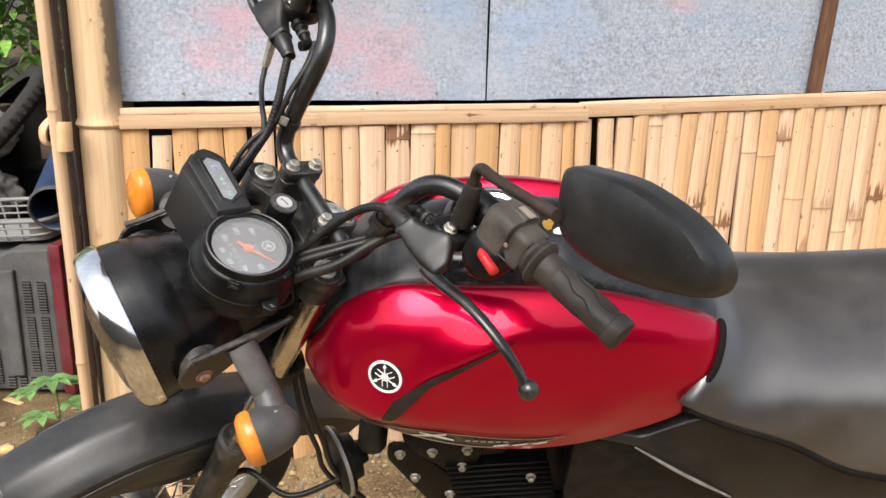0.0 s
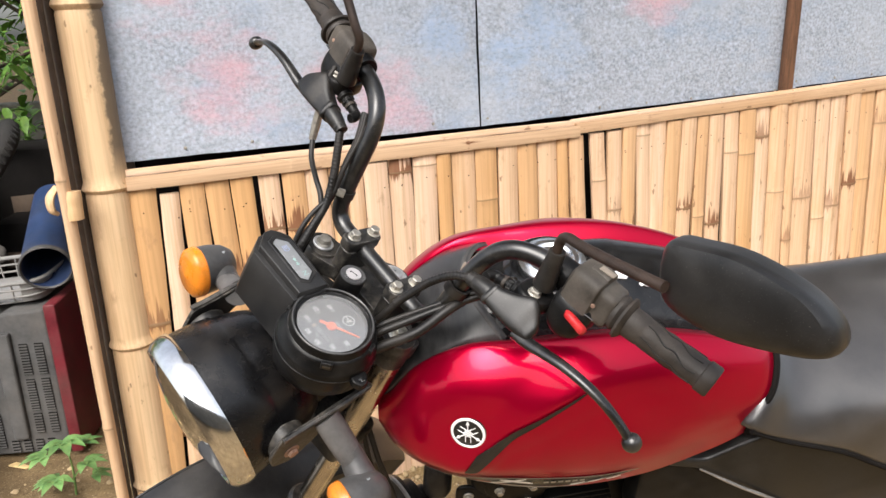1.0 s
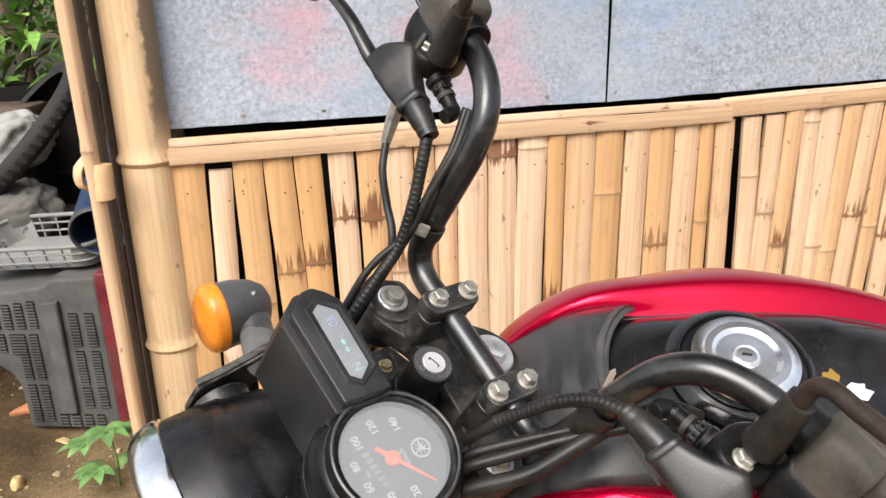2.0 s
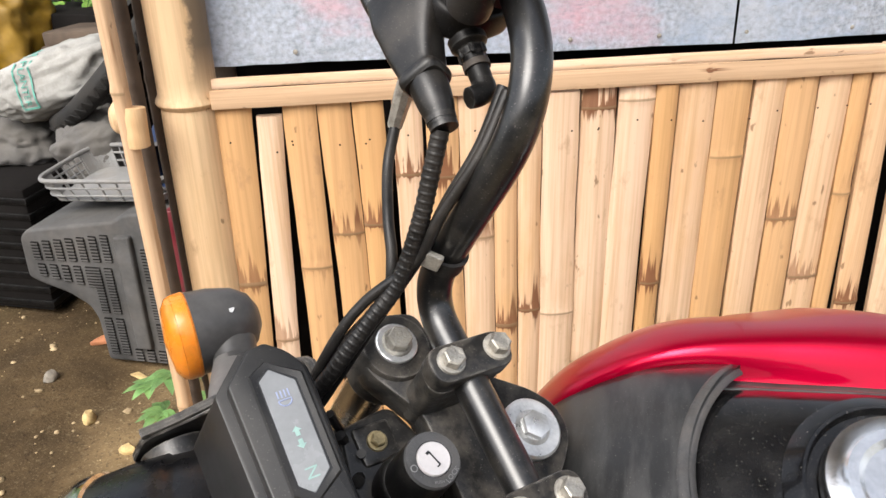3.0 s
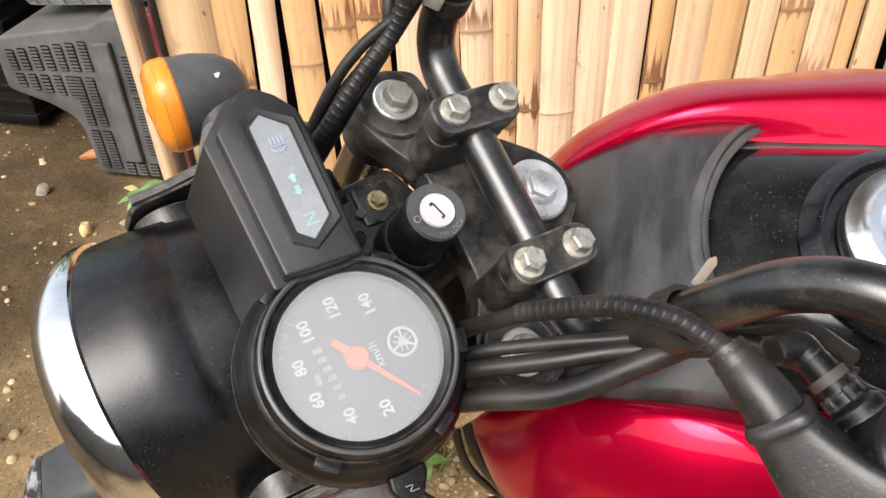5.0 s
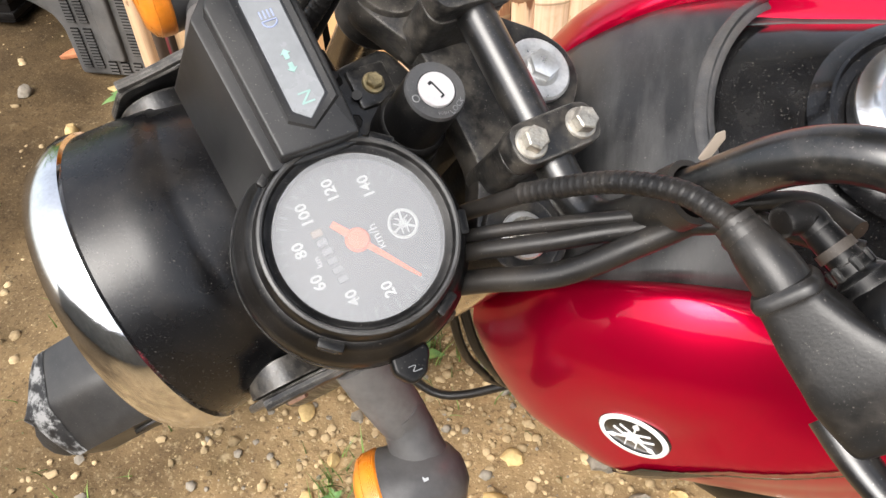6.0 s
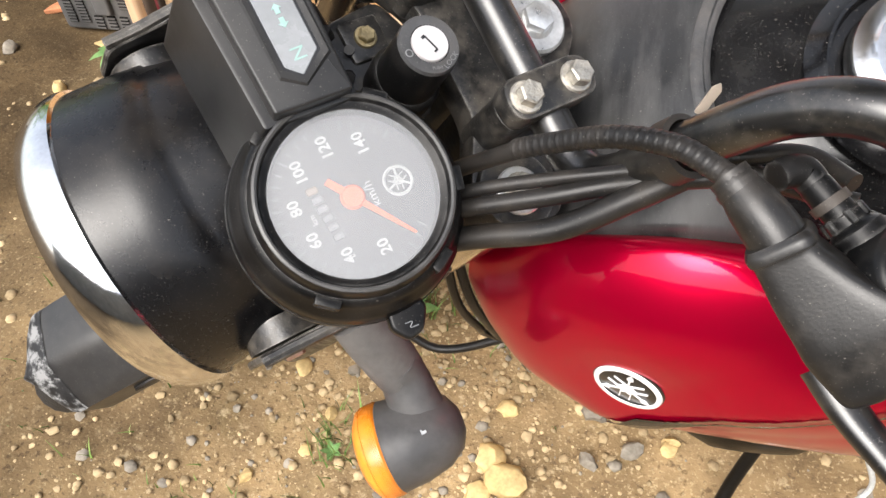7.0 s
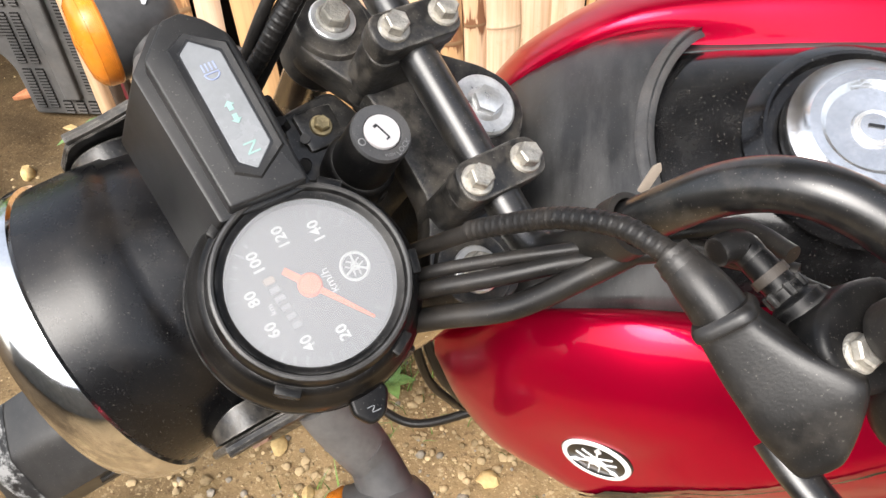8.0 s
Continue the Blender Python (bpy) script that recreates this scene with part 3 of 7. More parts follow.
def part(name, g, material, parent, label="", m=None, sharp=38, solid=0.0, attr=None, rim=True):
    """Links one mesh object under a thing or a part; m places the vertices in the thing's own frame."""
    me = bpy.data.meshes.new(name)
    me.from_pydata([tuple(m @ v) if m is not None else tuple(v) for v in g.v], [], g.f)
    me.validate()
    me.shade_smooth()
    me.set_sharp_from_angle(angle=radians(sharp))
    me.materials.append(material)
    if attr is not None:
        a = me.attributes.new("node", "FLOAT", "POINT")
        a.data.foreach_set("value", attr)
    ob = new(name, me)
    if parent is not None:
        ob.parent = shallow(parent)
    if solid:
        md = ob.modifiers.new("thickness", "SOLIDIFY")
        md.thickness, md.offset, md.use_rim = solid, -1, rim
    return tagged(ob, label) if label else ob


def thing(name, at, label, category, group="", kind=""):
    """An empty at a thing's base, or at a frame, that carries its parts."""
    ob = new(name)
    ob.empty_display_size = 0.05
    ob.matrix_world = at if isinstance(at, Matrix) else Matrix.Translation(at)
    return tagged(ob, label, category, group, kind)


def lettering(name, text, size, m, material, parent, spacing=1.0, bold=0.0):
    """Flat letters as a mesh of their own, in the built-in font."""
    cu = bpy.data.curves.new(name, "FONT")
    cu.body, cu.size, cu.align_x, cu.align_y, cu.space_character = text, size, "CENTER", "CENTER", spacing
    cu.offset, cu.resolution_u = bold, 2
    tmp = bpy.data.objects.new(name, cu)
    scene.collection.objects.link(tmp)
    me = bpy.data.meshes.new_from_object(tmp.evaluated_get(bpy.context.evaluated_depsgraph_get()))
    bpy.data.objects.remove(tmp)
    me.transform(m)
    me.materials.clear()
    me.materials.append(material)
    ob = new(name, me)
    ob.parent = shallow(parent)
    return ob


def loft(sections, seg=24, power=2.0, caps=True):
    """A skin through oval sections: (centre, long axis, short axis); power above 2 squares them off."""
    rows = []
    for c, a, d in sections:
        c, a, d = Vector(c), Vector(a), Vector(d)
        row = []
        for k in range(seg):
            t = 2 * math.pi * k / seg
            x, y = math.cos(t), math.sin(t)
            row.append(c + a * (abs(x) ** (2 / power) * (1 if x > 0 else -1)) + d * (abs(y) ** (2 / power) * (1 if y > 0 else -1)))
        rows.append(row)
    g = grid([list(r) for r in zip(*[smooth_path(list(c), 4) for c in zip(*rows)])], True)
    if caps:
        g.f.append(tuple(range(seg))[::-1])
        g.f.append(tuple(len(g.v) - seg + i for i in range(seg)))
    return g


def bolt_geo(r=0.0065, h=0.006, washer=0.0105, m=None):
    """A hexagon bolt head on a flange washer, along z."""
    g = revolve([(0, -0.001), (washer, -0.001), (washer, 0.0008), (washer * 0.93, 0.0016), (r * 1.02, 0.0018), (0, 0.0018)], 20)
    hexa = [(r * math.cos(i * math.pi / 3), r * math.sin(i * math.pi / 3)) for i in range(6)]
    g.join(prism(hexa, 0.0015, h, None, 0.0008, 1))
    return Geo().join(g, m)


# ---- ground ----
def ground_height(x, y):
    h = 0.030 * noise.noise((x * 0.8, y * 0.8, 0.3)) + 0.016 * noise.noise((x * 3.1, y * 3.1, 1.7)) + 0.007 * noise.noise((x * 11, y * 11, 4.0)) + 0.0035 * noise.noise((x * 31, y * 31, 7.0))
    # soil banked up against the foot of the bamboo wall
    along, off = x * 0.960 + (y - 1.90) * 0.279, x * 0.279 - (y - 1.90) * 0.960
    if -0.62 < along < 2.9 and -0.3 < off < 0.42:
        k = max(0.0, min(1.0, (0.42 - off) / 0.36)) * min(1.0, (along + 0.62) / 0.3)
        h += 0.085 * k * k * (3 - 2 * k)
    return h if abs(x) < 6 and abs(y) < 8 else h * 0.3


def spaced(lo, hi, step, far):
    """Coordinates close together from lo to hi and wider and wider out to far."""
    mid = list(np.arange(lo, hi, step))
    out, d, x = [], step, hi
    while x < far:
        out.append(x)
        d *= 1.5
        x += d
    back, d, x = [], step, lo
    while x > -far:
        d *= 1.5
        x -= d
        back.append(x)
    return back[::-1] + mid + out + [far]


xs, ys = spaced(-2.4, 1.4, 0.022, 400), spaced(0.3, 3.0, 0.022, 400)
ground = part("ground", grid([[(x, y, ground_height(x, y)) for x in xs] for y in ys]), M["ground"], None, sharp=180)
tagged(ground, "bare brown dirt yard with small stones and sparse grass", "ground", kind="structure")


def stone_geo(r, seed, squash=0.7, fine=2):
    rnd = random.Random(seed)
    bm = bmesh.new()
    bmesh.ops.create_icosphere(bm, subdivisions=fine, radius=r)
    for v in bm.verts:
        k = 1 + 0.22 * (rnd.random() - 0.5) + 0.45 * noise.noise(v.co.normalized() * 1.6 + Vector((seed, 0, 0)))
        v.co = Vector((v.co.x * k * 1.15, v.co.y * k, v.co.z * k * squash))
    return from_bm(bm)


def scatter(name, material, count, size, seed, label, region, sink=0.3):
    """Many small stones pressed into the dirt, too many to count."""
    rnd = random.Random(seed)
    shapes = [stone_geo(1.0, seed + i * 3, 0.62, 1) for i in range(8)]
    g = Geo()
    for _ in range(count):
        x, y = rnd.uniform(region[0], region[1]), rnd.uniform(region[2], region[3])
        if noise.noise((x * 1.7, y * 1.7, seed)) < rnd.uniform(-0.5, 0.35):
            continue
        s = size * (0.35 + rnd.random() ** 4 * 2.2)
        m = Matrix.Translation((x, y, ground_height(x, y) + s * (0.5 - sink))) @ Matrix.Rotation(rnd.random() * 6.28, 4, "Z") @ Matrix.Rotation(rnd.uniform(-0.4, 0.4), 4, "X") @ Matrix.Diagonal((s, s, s, 1))
        g.join(shapes[rnd.randrange(8)], m)
    ob = part(name, g, material, None, sharp=60)
    return tagged(ob, label, "pebbles", kind="stuff")


scatter("pebbles", M["pebble"], 14000, 0.0042, 11, "small tan and buff pebbles lying in the dirt", (-0.95, 0.9, 0.6, 2.0))
scatter("gravel", M["grey_stone"], 2600, 0.0046, 29, "small grey gravel lying in the dirt", (-0.95, 0.9, 0.6, 2.0))
scatter("pebbles", M["pebble"], 1300, 0.0055, 47, "sparse brown pebbles in the soil before the heap", (-2.3, -0.8, 1.2, 2.9), 0.45)
# single stones that stand out in the dirt
for i, (x, y, r, kind) in enumerate(((-0.154, 1.235, 0.016, "ochre"), (-0.171, 1.141, 0.026, "ochre"), (-0.150, 1.108, 0.032, "ochre"), (-0.185, 1.085, 0.020, "ochre"), (0.107, 1.198, 0.013, "ochre"), (-0.476, 1.120, 0.010, "ochre"), (-0.52, 1.275, 0.016, "ochre"), (-0.012, 1.246, 0.020, "grey"), (-0.56, 1.065, 0.012, "ochre"), (-0.014, 1.26, 0.022, "grey"), (0.05, 1.19, 0.019, "grey"),
                                     (-0.45, 1.19, 0.012, "ochre"), (0.11, 1.21, 0.012, "ochre"), (-0.30, 1.12, 0.012, "grey"), (-0.02, 1.16, 0.014, "grey"), (-0.23, 1.03, 0.014, "ochre"), (-1.35, 1.98, 0.022, "ochre"),
                                     (-1.18, 1.88, 0.018, "ochre"), (-1.56, 2.12, 0.020, "grey"), (-1.05, 1.74, 0.014, "ochre"))):
    st_ob = part("stone", stone_geo(r, 100 + i), M[kind + "_stone"], None, sharp=50)
    st_ob.location = (x, y, ground_height(x, y) + r * 0.3)
    st_ob.rotation_euler = (0.1 * i, 0.2, i * 1.3)
    tagged(st_ob, "rough %s stone half sunk in the dirt" % ("yellowish" if kind == "ochre" else "grey"), "stone", "loose stones")


def blade(g, rnd, x, y, h, w, lean):
    a = rnd.random() * 6.28
    d, side = Vector((math.cos(a), math.sin(a), 0)), Vector((-math.sin(a), math.cos(a), 0))
    base = Vector((x, y, ground_height(x, y) - 0.004))
    pts = []
    for k in range(4):
        t = k / 3
        c = base + Vector((0, 0, h * t)) + d * lean * t * t
        ww = w * (1 - t) ** 0.7
        pts += [c - side * ww, c + side * ww]
    g.add(pts, [(2 * k, 2 * k + 1, 2 * k + 3, 2 * k + 2) for k in range(3)])


rnd = random.Random(5)
g = Geo()
for cx, cy, n, rad, h in ((-0.42, 1.135, 70, 0.05, 0.05), (-0.35, 1.43, 110, 0.10, 0.06), (-0.50, 1.50, 60, 0.12, 0.05), (-0.10, 1.42, 70, 0.14, 0.05), (-0.9, 1.2, 60, 0.2, 0.035), (-0.72, 1.45, 50, 0.1, 0.05),
                          (-0.62, 1.0, 30, 0.1, 0.03), (0.5, 1.3, 60, 0.2, 0.05), (-1.0, 1.6, 40, 0.15, 0.04), (-0.2, 1.7, 60, 0.25, 0.05)):
    for _ in range(n):
        blade(g, rnd, rnd.gauss(cx, rad * 0.6), rnd.gauss(cy, rad * 0.6), h * rnd.uniform(0.4, 1.2), 0.0016 * rnd.uniform(0.7, 1.4), h * rnd.uniform(0.1, 0.9))
tagged(part("grass", g, M["grass"], None, sharp=180), "thin tufts of green grass growing from the dirt", "grass", kind="stuff")

# ---- the bamboo and sheet wall ----
WALL = Matrix.Translation((0, 1.90, 0)) @ Matrix.Rotation(radians(16.2), 4, "Z")   # x along the wall, -y out of it to the yard


def culm_geo(x0, x1, z0, z1, nodes, depth=0.018, lean=0.0, round_=1.0, seed=0):
    """A split bamboo slat: a curved face along z with swollen nodes; returns the mesh and the stain weights."""
    zs = sorted(set([z0, z1] + list(np.linspace(z0, z1, 26)) + [z for nd in nodes for z in (nd - 0.022, nd - 0.008, nd - 0.003, nd, nd + 0.004, nd + 0.012)]))
    zs = [z for z in zs if z0 <= z <= z1]
    w, c = (x1 - x0) / 2, (x0 + x1) / 2
    rows, wt = [], []
    cols = 9
    for z in zs:
        bulge = sum(0.0019 * math.exp(-((z - nd) / 0.006) ** 2) for nd in nodes)
        stain = max([0.0] + [1.0 if abs(z - nd) < 0.004 else (0.75 * max(0.0, 1 - (z - nd) / 0.07) if z > nd else 0.55 * max(0.0, 1 - (nd - z) / 0.035)) for nd in nodes])
        wob = 0.0018 * noise.noise((seed * 3.1, z * 5, 0)) + lean * (z - z1)
        row = []
        for k in range(cols):
            t = -1 + 2 * k / (cols - 1)
            edge = 0.0012 * noise.noise((seed + t, z * 14, 3))
            row.append((c + wob + t * (w + bulge * 0.3) + edge, -depth * round_ * math.sqrt(max(0.0, 1 - 0.86 * t * t)) - bulge + depth * round_ * 0.37, z))
            wt.append(stain)
        # back of the slat
        for t in (1, -1):
            row.append((c + wob + t * w * 0.96, 0.010, z))
            wt.append(0.0)
        rows.append(row)
    g = grid(rows, close=True)
    n = cols + 2
    g.f.append(tuple(range(n)))
    g.f.append(tuple(len(g.v) - n + k for k in range(n - 1, -1, -1)))
    return g, wt


wall = thing("wall_bamboo", WALL, "wall of upright split bamboo slats with galvanised sheet above", "wall", kind="structure")
EDGES = ((-0.733, -0.677), (-0.673, -0.633), (-0.631, -0.579), (-0.577, -0.525), (-0.523, -0.474), (-0.463, -0.416), (-0.410, -0.358), (-0.356, -0.303), (-0.301, -0.262), (-0.260, -0.221),
         (-0.219, -0.160), (-0.156, -0.098), (-0.095, -0.036), (-0.034, 0.002), (0.004, 0.065), (0.067, 0.125), (0.128, 0.180), (0.182, 0.236), (0.239, 0.293), (0.295, 0.326),
         (0.328, 0.371), (0.392, 0.434), (0.443, 0.486), (0.488, 0.530), (0.532, 0.575), (0.577, 0.629), (0.631, 0.677), (0.679, 0.726), (0.728, 0.765), (0.767, 0.815), (0.820, 0.867),
         (0.869, 0.925), (0.930, 0.976), (0.979, 1.041), (1.043, 1.076), (1.079, 1.145), (1.150, 1.200), (1.203, 1.258))
LEANS = (0.045, 0.040, -0.005, -0.025, -0.025, -0.021, -0.020, -0.018, -0.016, -0.015, -0.010, 0.001, 0.010, 0.002, -0.004, 0.001, -0.006, -0.013, -0.016, -0.020,
         -0.040, -0.045, -0.010, 0.000, -0.035, -0.010, 0.040, 0.034, 0.015, -0.005, -0.028, -0.030, -0.024, -0.025, -0.024, -0.029, -0.038, -0.036)


TONES = (0.70, 0.0, 0.75, 0.75, 0.90, 0.10, 0.60, 0.2, 0.45, 0.1, 0.0, 0.05, 0.1, 0.75, 0.25, 0.65, 0.2, 0.70, 0.30, 0.75, 0.40, 0.05, 0.1, 0.45, 0.1, 0.05, 0.55, 0.30, 0.65, 0.15, 0.25, 0.70, 0.1, 0.3, 0.45, 0.25, 0.15, 0.15)


def rail_z(x):
    """Height of the slat tops along the wall."""
    return float(np.interp(x, (-0.74, 0.0, 0.09, 0.37, 0.61, 0.85, 1.10, 1.25, 2.7), (0.924, 0.926, 0.930, 0.941, 0.946, 0.953, 0.962, 0.970, 1.018)))


rnd = random.Random(17)
more, x = [], 1.261
while x < 2.7:
    w = rnd.uniform(0.045, 0.064)
    more.append((x, x + w - 0.003))
    x += w
NODES = {0: (0.615,), 1: (0.50,), 2: (0.64, 0.21), 3: (0.70, 0.3), 4: (0.715, 0.36), 5: (0.80, 0.44), 8: (0.50, 0.12), 9: (0.53,), 10: (0.52, 0.16), 11: (0.895, 0.41), 12: (0.905, 0.43), 13: (0.57, 0.2), 14: (0.44,),
         15: (0.80, 0.42), 16: (0.40,), 17: (0.68, 0.30), 18: (0.56, 0.18), 19: (0.72, 0.35), 20: (0.50,)}
for i, (a, b) in enumerate(EDGES + tuple(more)):
    nodes = NODES.get(i) or tuple(z for z in (rnd.uniform(0.55, 0.92), rnd.uniform(0.1, 0.45)))
    top = rail_z((a + b) / 2) + (-0.018 if i == 1 else (-0.006 if i in (20, 21, 22) else 0.003 * rnd.uniform(-1, 1)))
    g, wt = culm_geo(a, b, -0.03, top, nodes, 0.0105 if i != 33 else 0.026, LEANS[i] if i < len(LEANS) else rnd.uniform(-0.04, -0.02), 1.0, i + 1)
    slat = part("slat", g, M["bamboo"], wall, attr=wt, sharp=45)
    slat.location = (0, -0.033 + rnd.uniform(-0.004, 0.003), 0)
    slat.data.attributes.new("tone", "FLOAT", "POINT").data.foreach_set("value", [TONES[i] if i < len(TONES) else rnd.random() * 0.8] * len(g.v))
    # nails
    ng = Geo()
    for _ in range(1 if rnd.random() < 0.7 else 2):
        ng.join(revolve([(0, 0.0012), (0.0012, 0.0008), (0.0016, 0)], 8, axis(((a + b) / 2 + rnd.uniform(-0.012, 0.012), -0.0405, top - rnd.uniform(0.045, 0.06)), (0, -1, 0))))
    part("nail", ng, M["dark"], slat)


def rod_geo(x0, x1, z, r, y, wob=0.004, seed=1, zend=None):
    pts, rads = [], []
    n = 24
    for k in range(n + 1):
        t = k / n
        pts.append((x0 + (x1 - x0) * t, y, z + ((zend - z) * t if zend else 0) + wob * noise.noise((t * 4, seed, 0))))
        rads.append(r * (1 + 0.06 * noise.noise((t * 30, seed, 5))))
    return tube(pts, rads, 14, 2)


# the rail over the slat tops: two split strips, one pale and broad, one thin and darker above it
for zc, w, y, x0, x1, rise, nodes, mt in ((0.9380, 0.029, -0.046, -0.735, 0.355, 0.009, (0.35, 0.78), "raw"), (0.9545, 0.027, -0.045, 0.345, 2.7, 0.074, (0.22, 0.7, 1.2), "raw"), (0.9590, 0.015, -0.030, -0.75, 0.36, 0.008, (0.3, 0.74), "bamboo"), (0.9705, 0.013, -0.030, 0.34, 2.7, 0.072, (0.2, 0.9, 1.6), "bamboo")):
    g, wt = culm_geo(-w / 2, w / 2, 0.0, x1 - x0, nodes, 0.0025, 0.0, 1.0, int(zc * 9000))
    rl = part("rail", g, M[mt], wall, "split bamboo strip nailed along the slat tops", attr=[x * 0.4 for x in wt], sharp=45)
    rl.location, rl.rotation_euler = (x0, y, zc), (0, radians(90) - math.atan2(rise, x1 - x0), 0)
g = rod_geo(-0.80, 2.7, 0.32, 0.02, 0.02, 0.004, 3)
part("rail", g, M["culm"], wall, attr=[0.0] * len(g.v))
# sheets, each with its own slight dents, over a dark gap
for i, (a, b, zb, ze) in enumerate(((-0.80, 0.0995, 0.978, 0.978), (0.1030, 1.10, 0.978, 0.997), (1.05, 2.02, 0.998, 1.025), (2.0, 2.8, 1.025, 1.04))):
    rows = []
    for r in range(22):
        rows.append([(a + (b - a) * c / 27, (-0.004 if i % 2 else 0.0) + 0.007 * noise.noise((c * 0.23 + i * 9, r * 0.3, 2)) + 0.003 * noise.noise((c * 0.7 + i * 9, r * 0.8, 6)), (zb + (ze - zb) * c / 27) * (1 - r / 21) + 2.35 * r / 21 + 0.002 * noise.noise((c * 0.5, i, 0))) for c in range(28)])
    sh = part("sheet", grid(rows), M["sheet"], wall, "dull galvanised sheet with worn pink and blue paint", sharp=60, solid=0.0016, rim=False)
    sh.location = (0, 0.008, 0)
    ng = Geo()
    for k in range(7):
        ng.join(revolve([(0, 0.002), (0.003, 0.0014), (0.004, 0)], 8, axis((a + 0.05 + k * 0.145, -0.004, zb + 0.018), (0, -1, 0))))
    part("nail", ng, M["bolt"], sh)
# near-black sheet behind the gap, painted as the unlit inside of the shed
part("backing", box((3.6, 0.01, 2.3), Matrix.Translation((1.0, 0.10, 1.15))), M["dark"], wall, "near-black sheet painted as the unlit shed inside")
# brown batten over the sheet joint
batten = part("batten", box((0.036, 0.022, 1.4), Matrix.Translation((0, 0, 0.7)), 0.003), M["wood"], wall, "brown wooden batten over the sheet joint")
batten.location, batten.rotation_euler = (1.045, -0.012, 0.985), (0, radians(2.5), 0)
# the corner post with its nodes
zn = (0.22, 0.575, 0.93, 1.30, 1.66, 2.0)
prof, wt, segs = [], [], 28
for z in sorted(set(list(np.linspace(-0.05, 2.35, 60)) + [n + d for n in zn for d in (-0.014, -0.006, -0.002, 0, 0.003, 0.008, 0.016)])):
    b = sum(0.006 * math.exp(-((z - n - 0.004) / 0.007) ** 2) - 0.003 * math.exp(-((z - n + 0.008) / 0.004) ** 2) for n in zn)
    prof.append((0.0465 + b - 0.0015 * z, z))
    wt += [max([0.0] + [0.9 if abs(z - n) < 0.003 else 0.0 for n in zn])] * segs
post = part("post", revolve(prof, segs), M["post"], wall, "thick tan bamboo post with swollen nodes", attr=wt)
post.location = (-0.781, -0.012, 0)
post.rotation_euler = (0, radians(0.4), 0)
# split bamboo stakes beside the post
for x, y, w, lean, mt, lab in ((-0.851, -0.098, 0.024, 0.0, "raw", "split bamboo stake with a pale raw edge"), (-0.836, -0.055, 0.020, 0.006, "plank", "old grey split stake"), (-0.822, -0.02, 0.012, 0.004, "plank", "thin old stake")):
    g, wt = culm_geo(-w / 2, w / 2, -0.05, 2.3, (0.42, 0.97, 1.5), 0.012, lean, 1.0, int(abs(x) * 1000))
    s = part("stake", g, M[mt], wall, lab, attr=wt if mt == "raw" else None, sharp=40)
    s.location = (x, y, 0)
    s.rotation_euler = (0, 0, radians(-28))
# the cut end of a cross pole that pokes out between stake and post
peg = tube([(0.002, -0.009, 0.024), (0.001, -0.010, 0.010), (0.0, -0.010, -0.006), (-0.001, -0.011, -0.022), (-0.001, -0.011, -0.034)], [0.0150, 0.0162, 0.0160, 0.0165, 0.0162], 16, 4)
peg_ob = part("peg", peg, M["culm"], wall, "cut stub of a bamboo cross pole", attr=[0.0] * len(peg.v))
peg_ob.location = (-0.836, -0.085, 0.922)
hook = tube([(-0.87, -0.02, 0.945), (-0.885, -0.03, 0.925), (-0.886, -0.03, 0.90), (-0.876, -0.025, 0.888)], [0.010, 0.013, 0.012, 0.007], 10, 4, flat=0.6)
part("peg", hook, M["culm"], wall, attr=[0.0] * len(hook.v))
# an added sheet roof, above all that is seen, to dim the sky in reflections
rows = []
for k in range(90):
    x = -1.0 + 3.8 * k / 89
    rows.append([(x, 2.15 - 2.95 * j / 5, 2.74 - 0.36 * j / 5 + 0.009 * math.sin(k * 1.26)) for j in range(6)])
ev = part("roof_eave", grid(rows), M["sheet"], None, sharp=60, solid=0.0016, rim=False)
ev.matrix_world = WALL
tagged(ev, "added unseen corrugated sheet roof that dims the sky overhead", "roof", kind="structure")
# plain sides and back that close the shed
for nm, size, at in (("wall_shed_side", (0.05, 1.95, 2.5), (-0.74, 1.06, 1.25)), ("wall_shed_end", (0.05, 1.95, 2.5), (2.72, 1.06, 1.25)), ("wall_shed_back", (3.5, 0.05, 2.5), (1.0, 2.06, 1.25))):
    sw = part(nm, box(size, Matrix.Translation(at), 0.004), M["plank"], None)
    sw.matrix_world = WALL
    tagged(sw, "plain boarded shed wall", "wall", kind="structure")
# plain unseen wall added behind the camera for the reflections, and a lean-to far back
hw = part("wall_south", box((16, 0.2, 2.6), Matrix.Translation((0, -4.2, 1.3)), 0.01), M["plain_wall"], None)
tagged(hw, "plain dull wall added unseen behind the camera for the reflections", "wall", kind="structure")

# ---- the motorcycle ----
SIDE_LEAN, RAKE, STEER = radians(23.5), radians(25), radians(37.3)
cl, sl, cr, sr, cs, ss = math.cos(SIDE_LEAN), math.sin(SIDE_LEAN), math.cos(RAKE), math.sin(RAKE), math.cos(STEER), math.sin(STEER)
# its own frame: x ahead, y to its left, z up; it leans on its side stand
BIKE = Matrix(((-1, 0, 0, 0), (0, -cl, -sl, 1.349), (0, -sl, cl, 0), (0, 0, 0, 1)))
# the frame of all that turns with the fork: x ahead, y left, z along the steering axis
FORK = Matrix(((cs * cr, -ss * cr, -sr, 0.1518), (ss, cs, 0, -0.0008), (cs * sr, -ss * sr, cr, 1.0437), (0, 0, 0, 1))) @ Matrix.Rotation(-0.0157, 4, "X") @ Matrix.Rotation(0.0022, 4, "Z")
bike = thing("motorcycle", BIKE, "red and black motorcycle leaning on its side stand", "motorcycle")


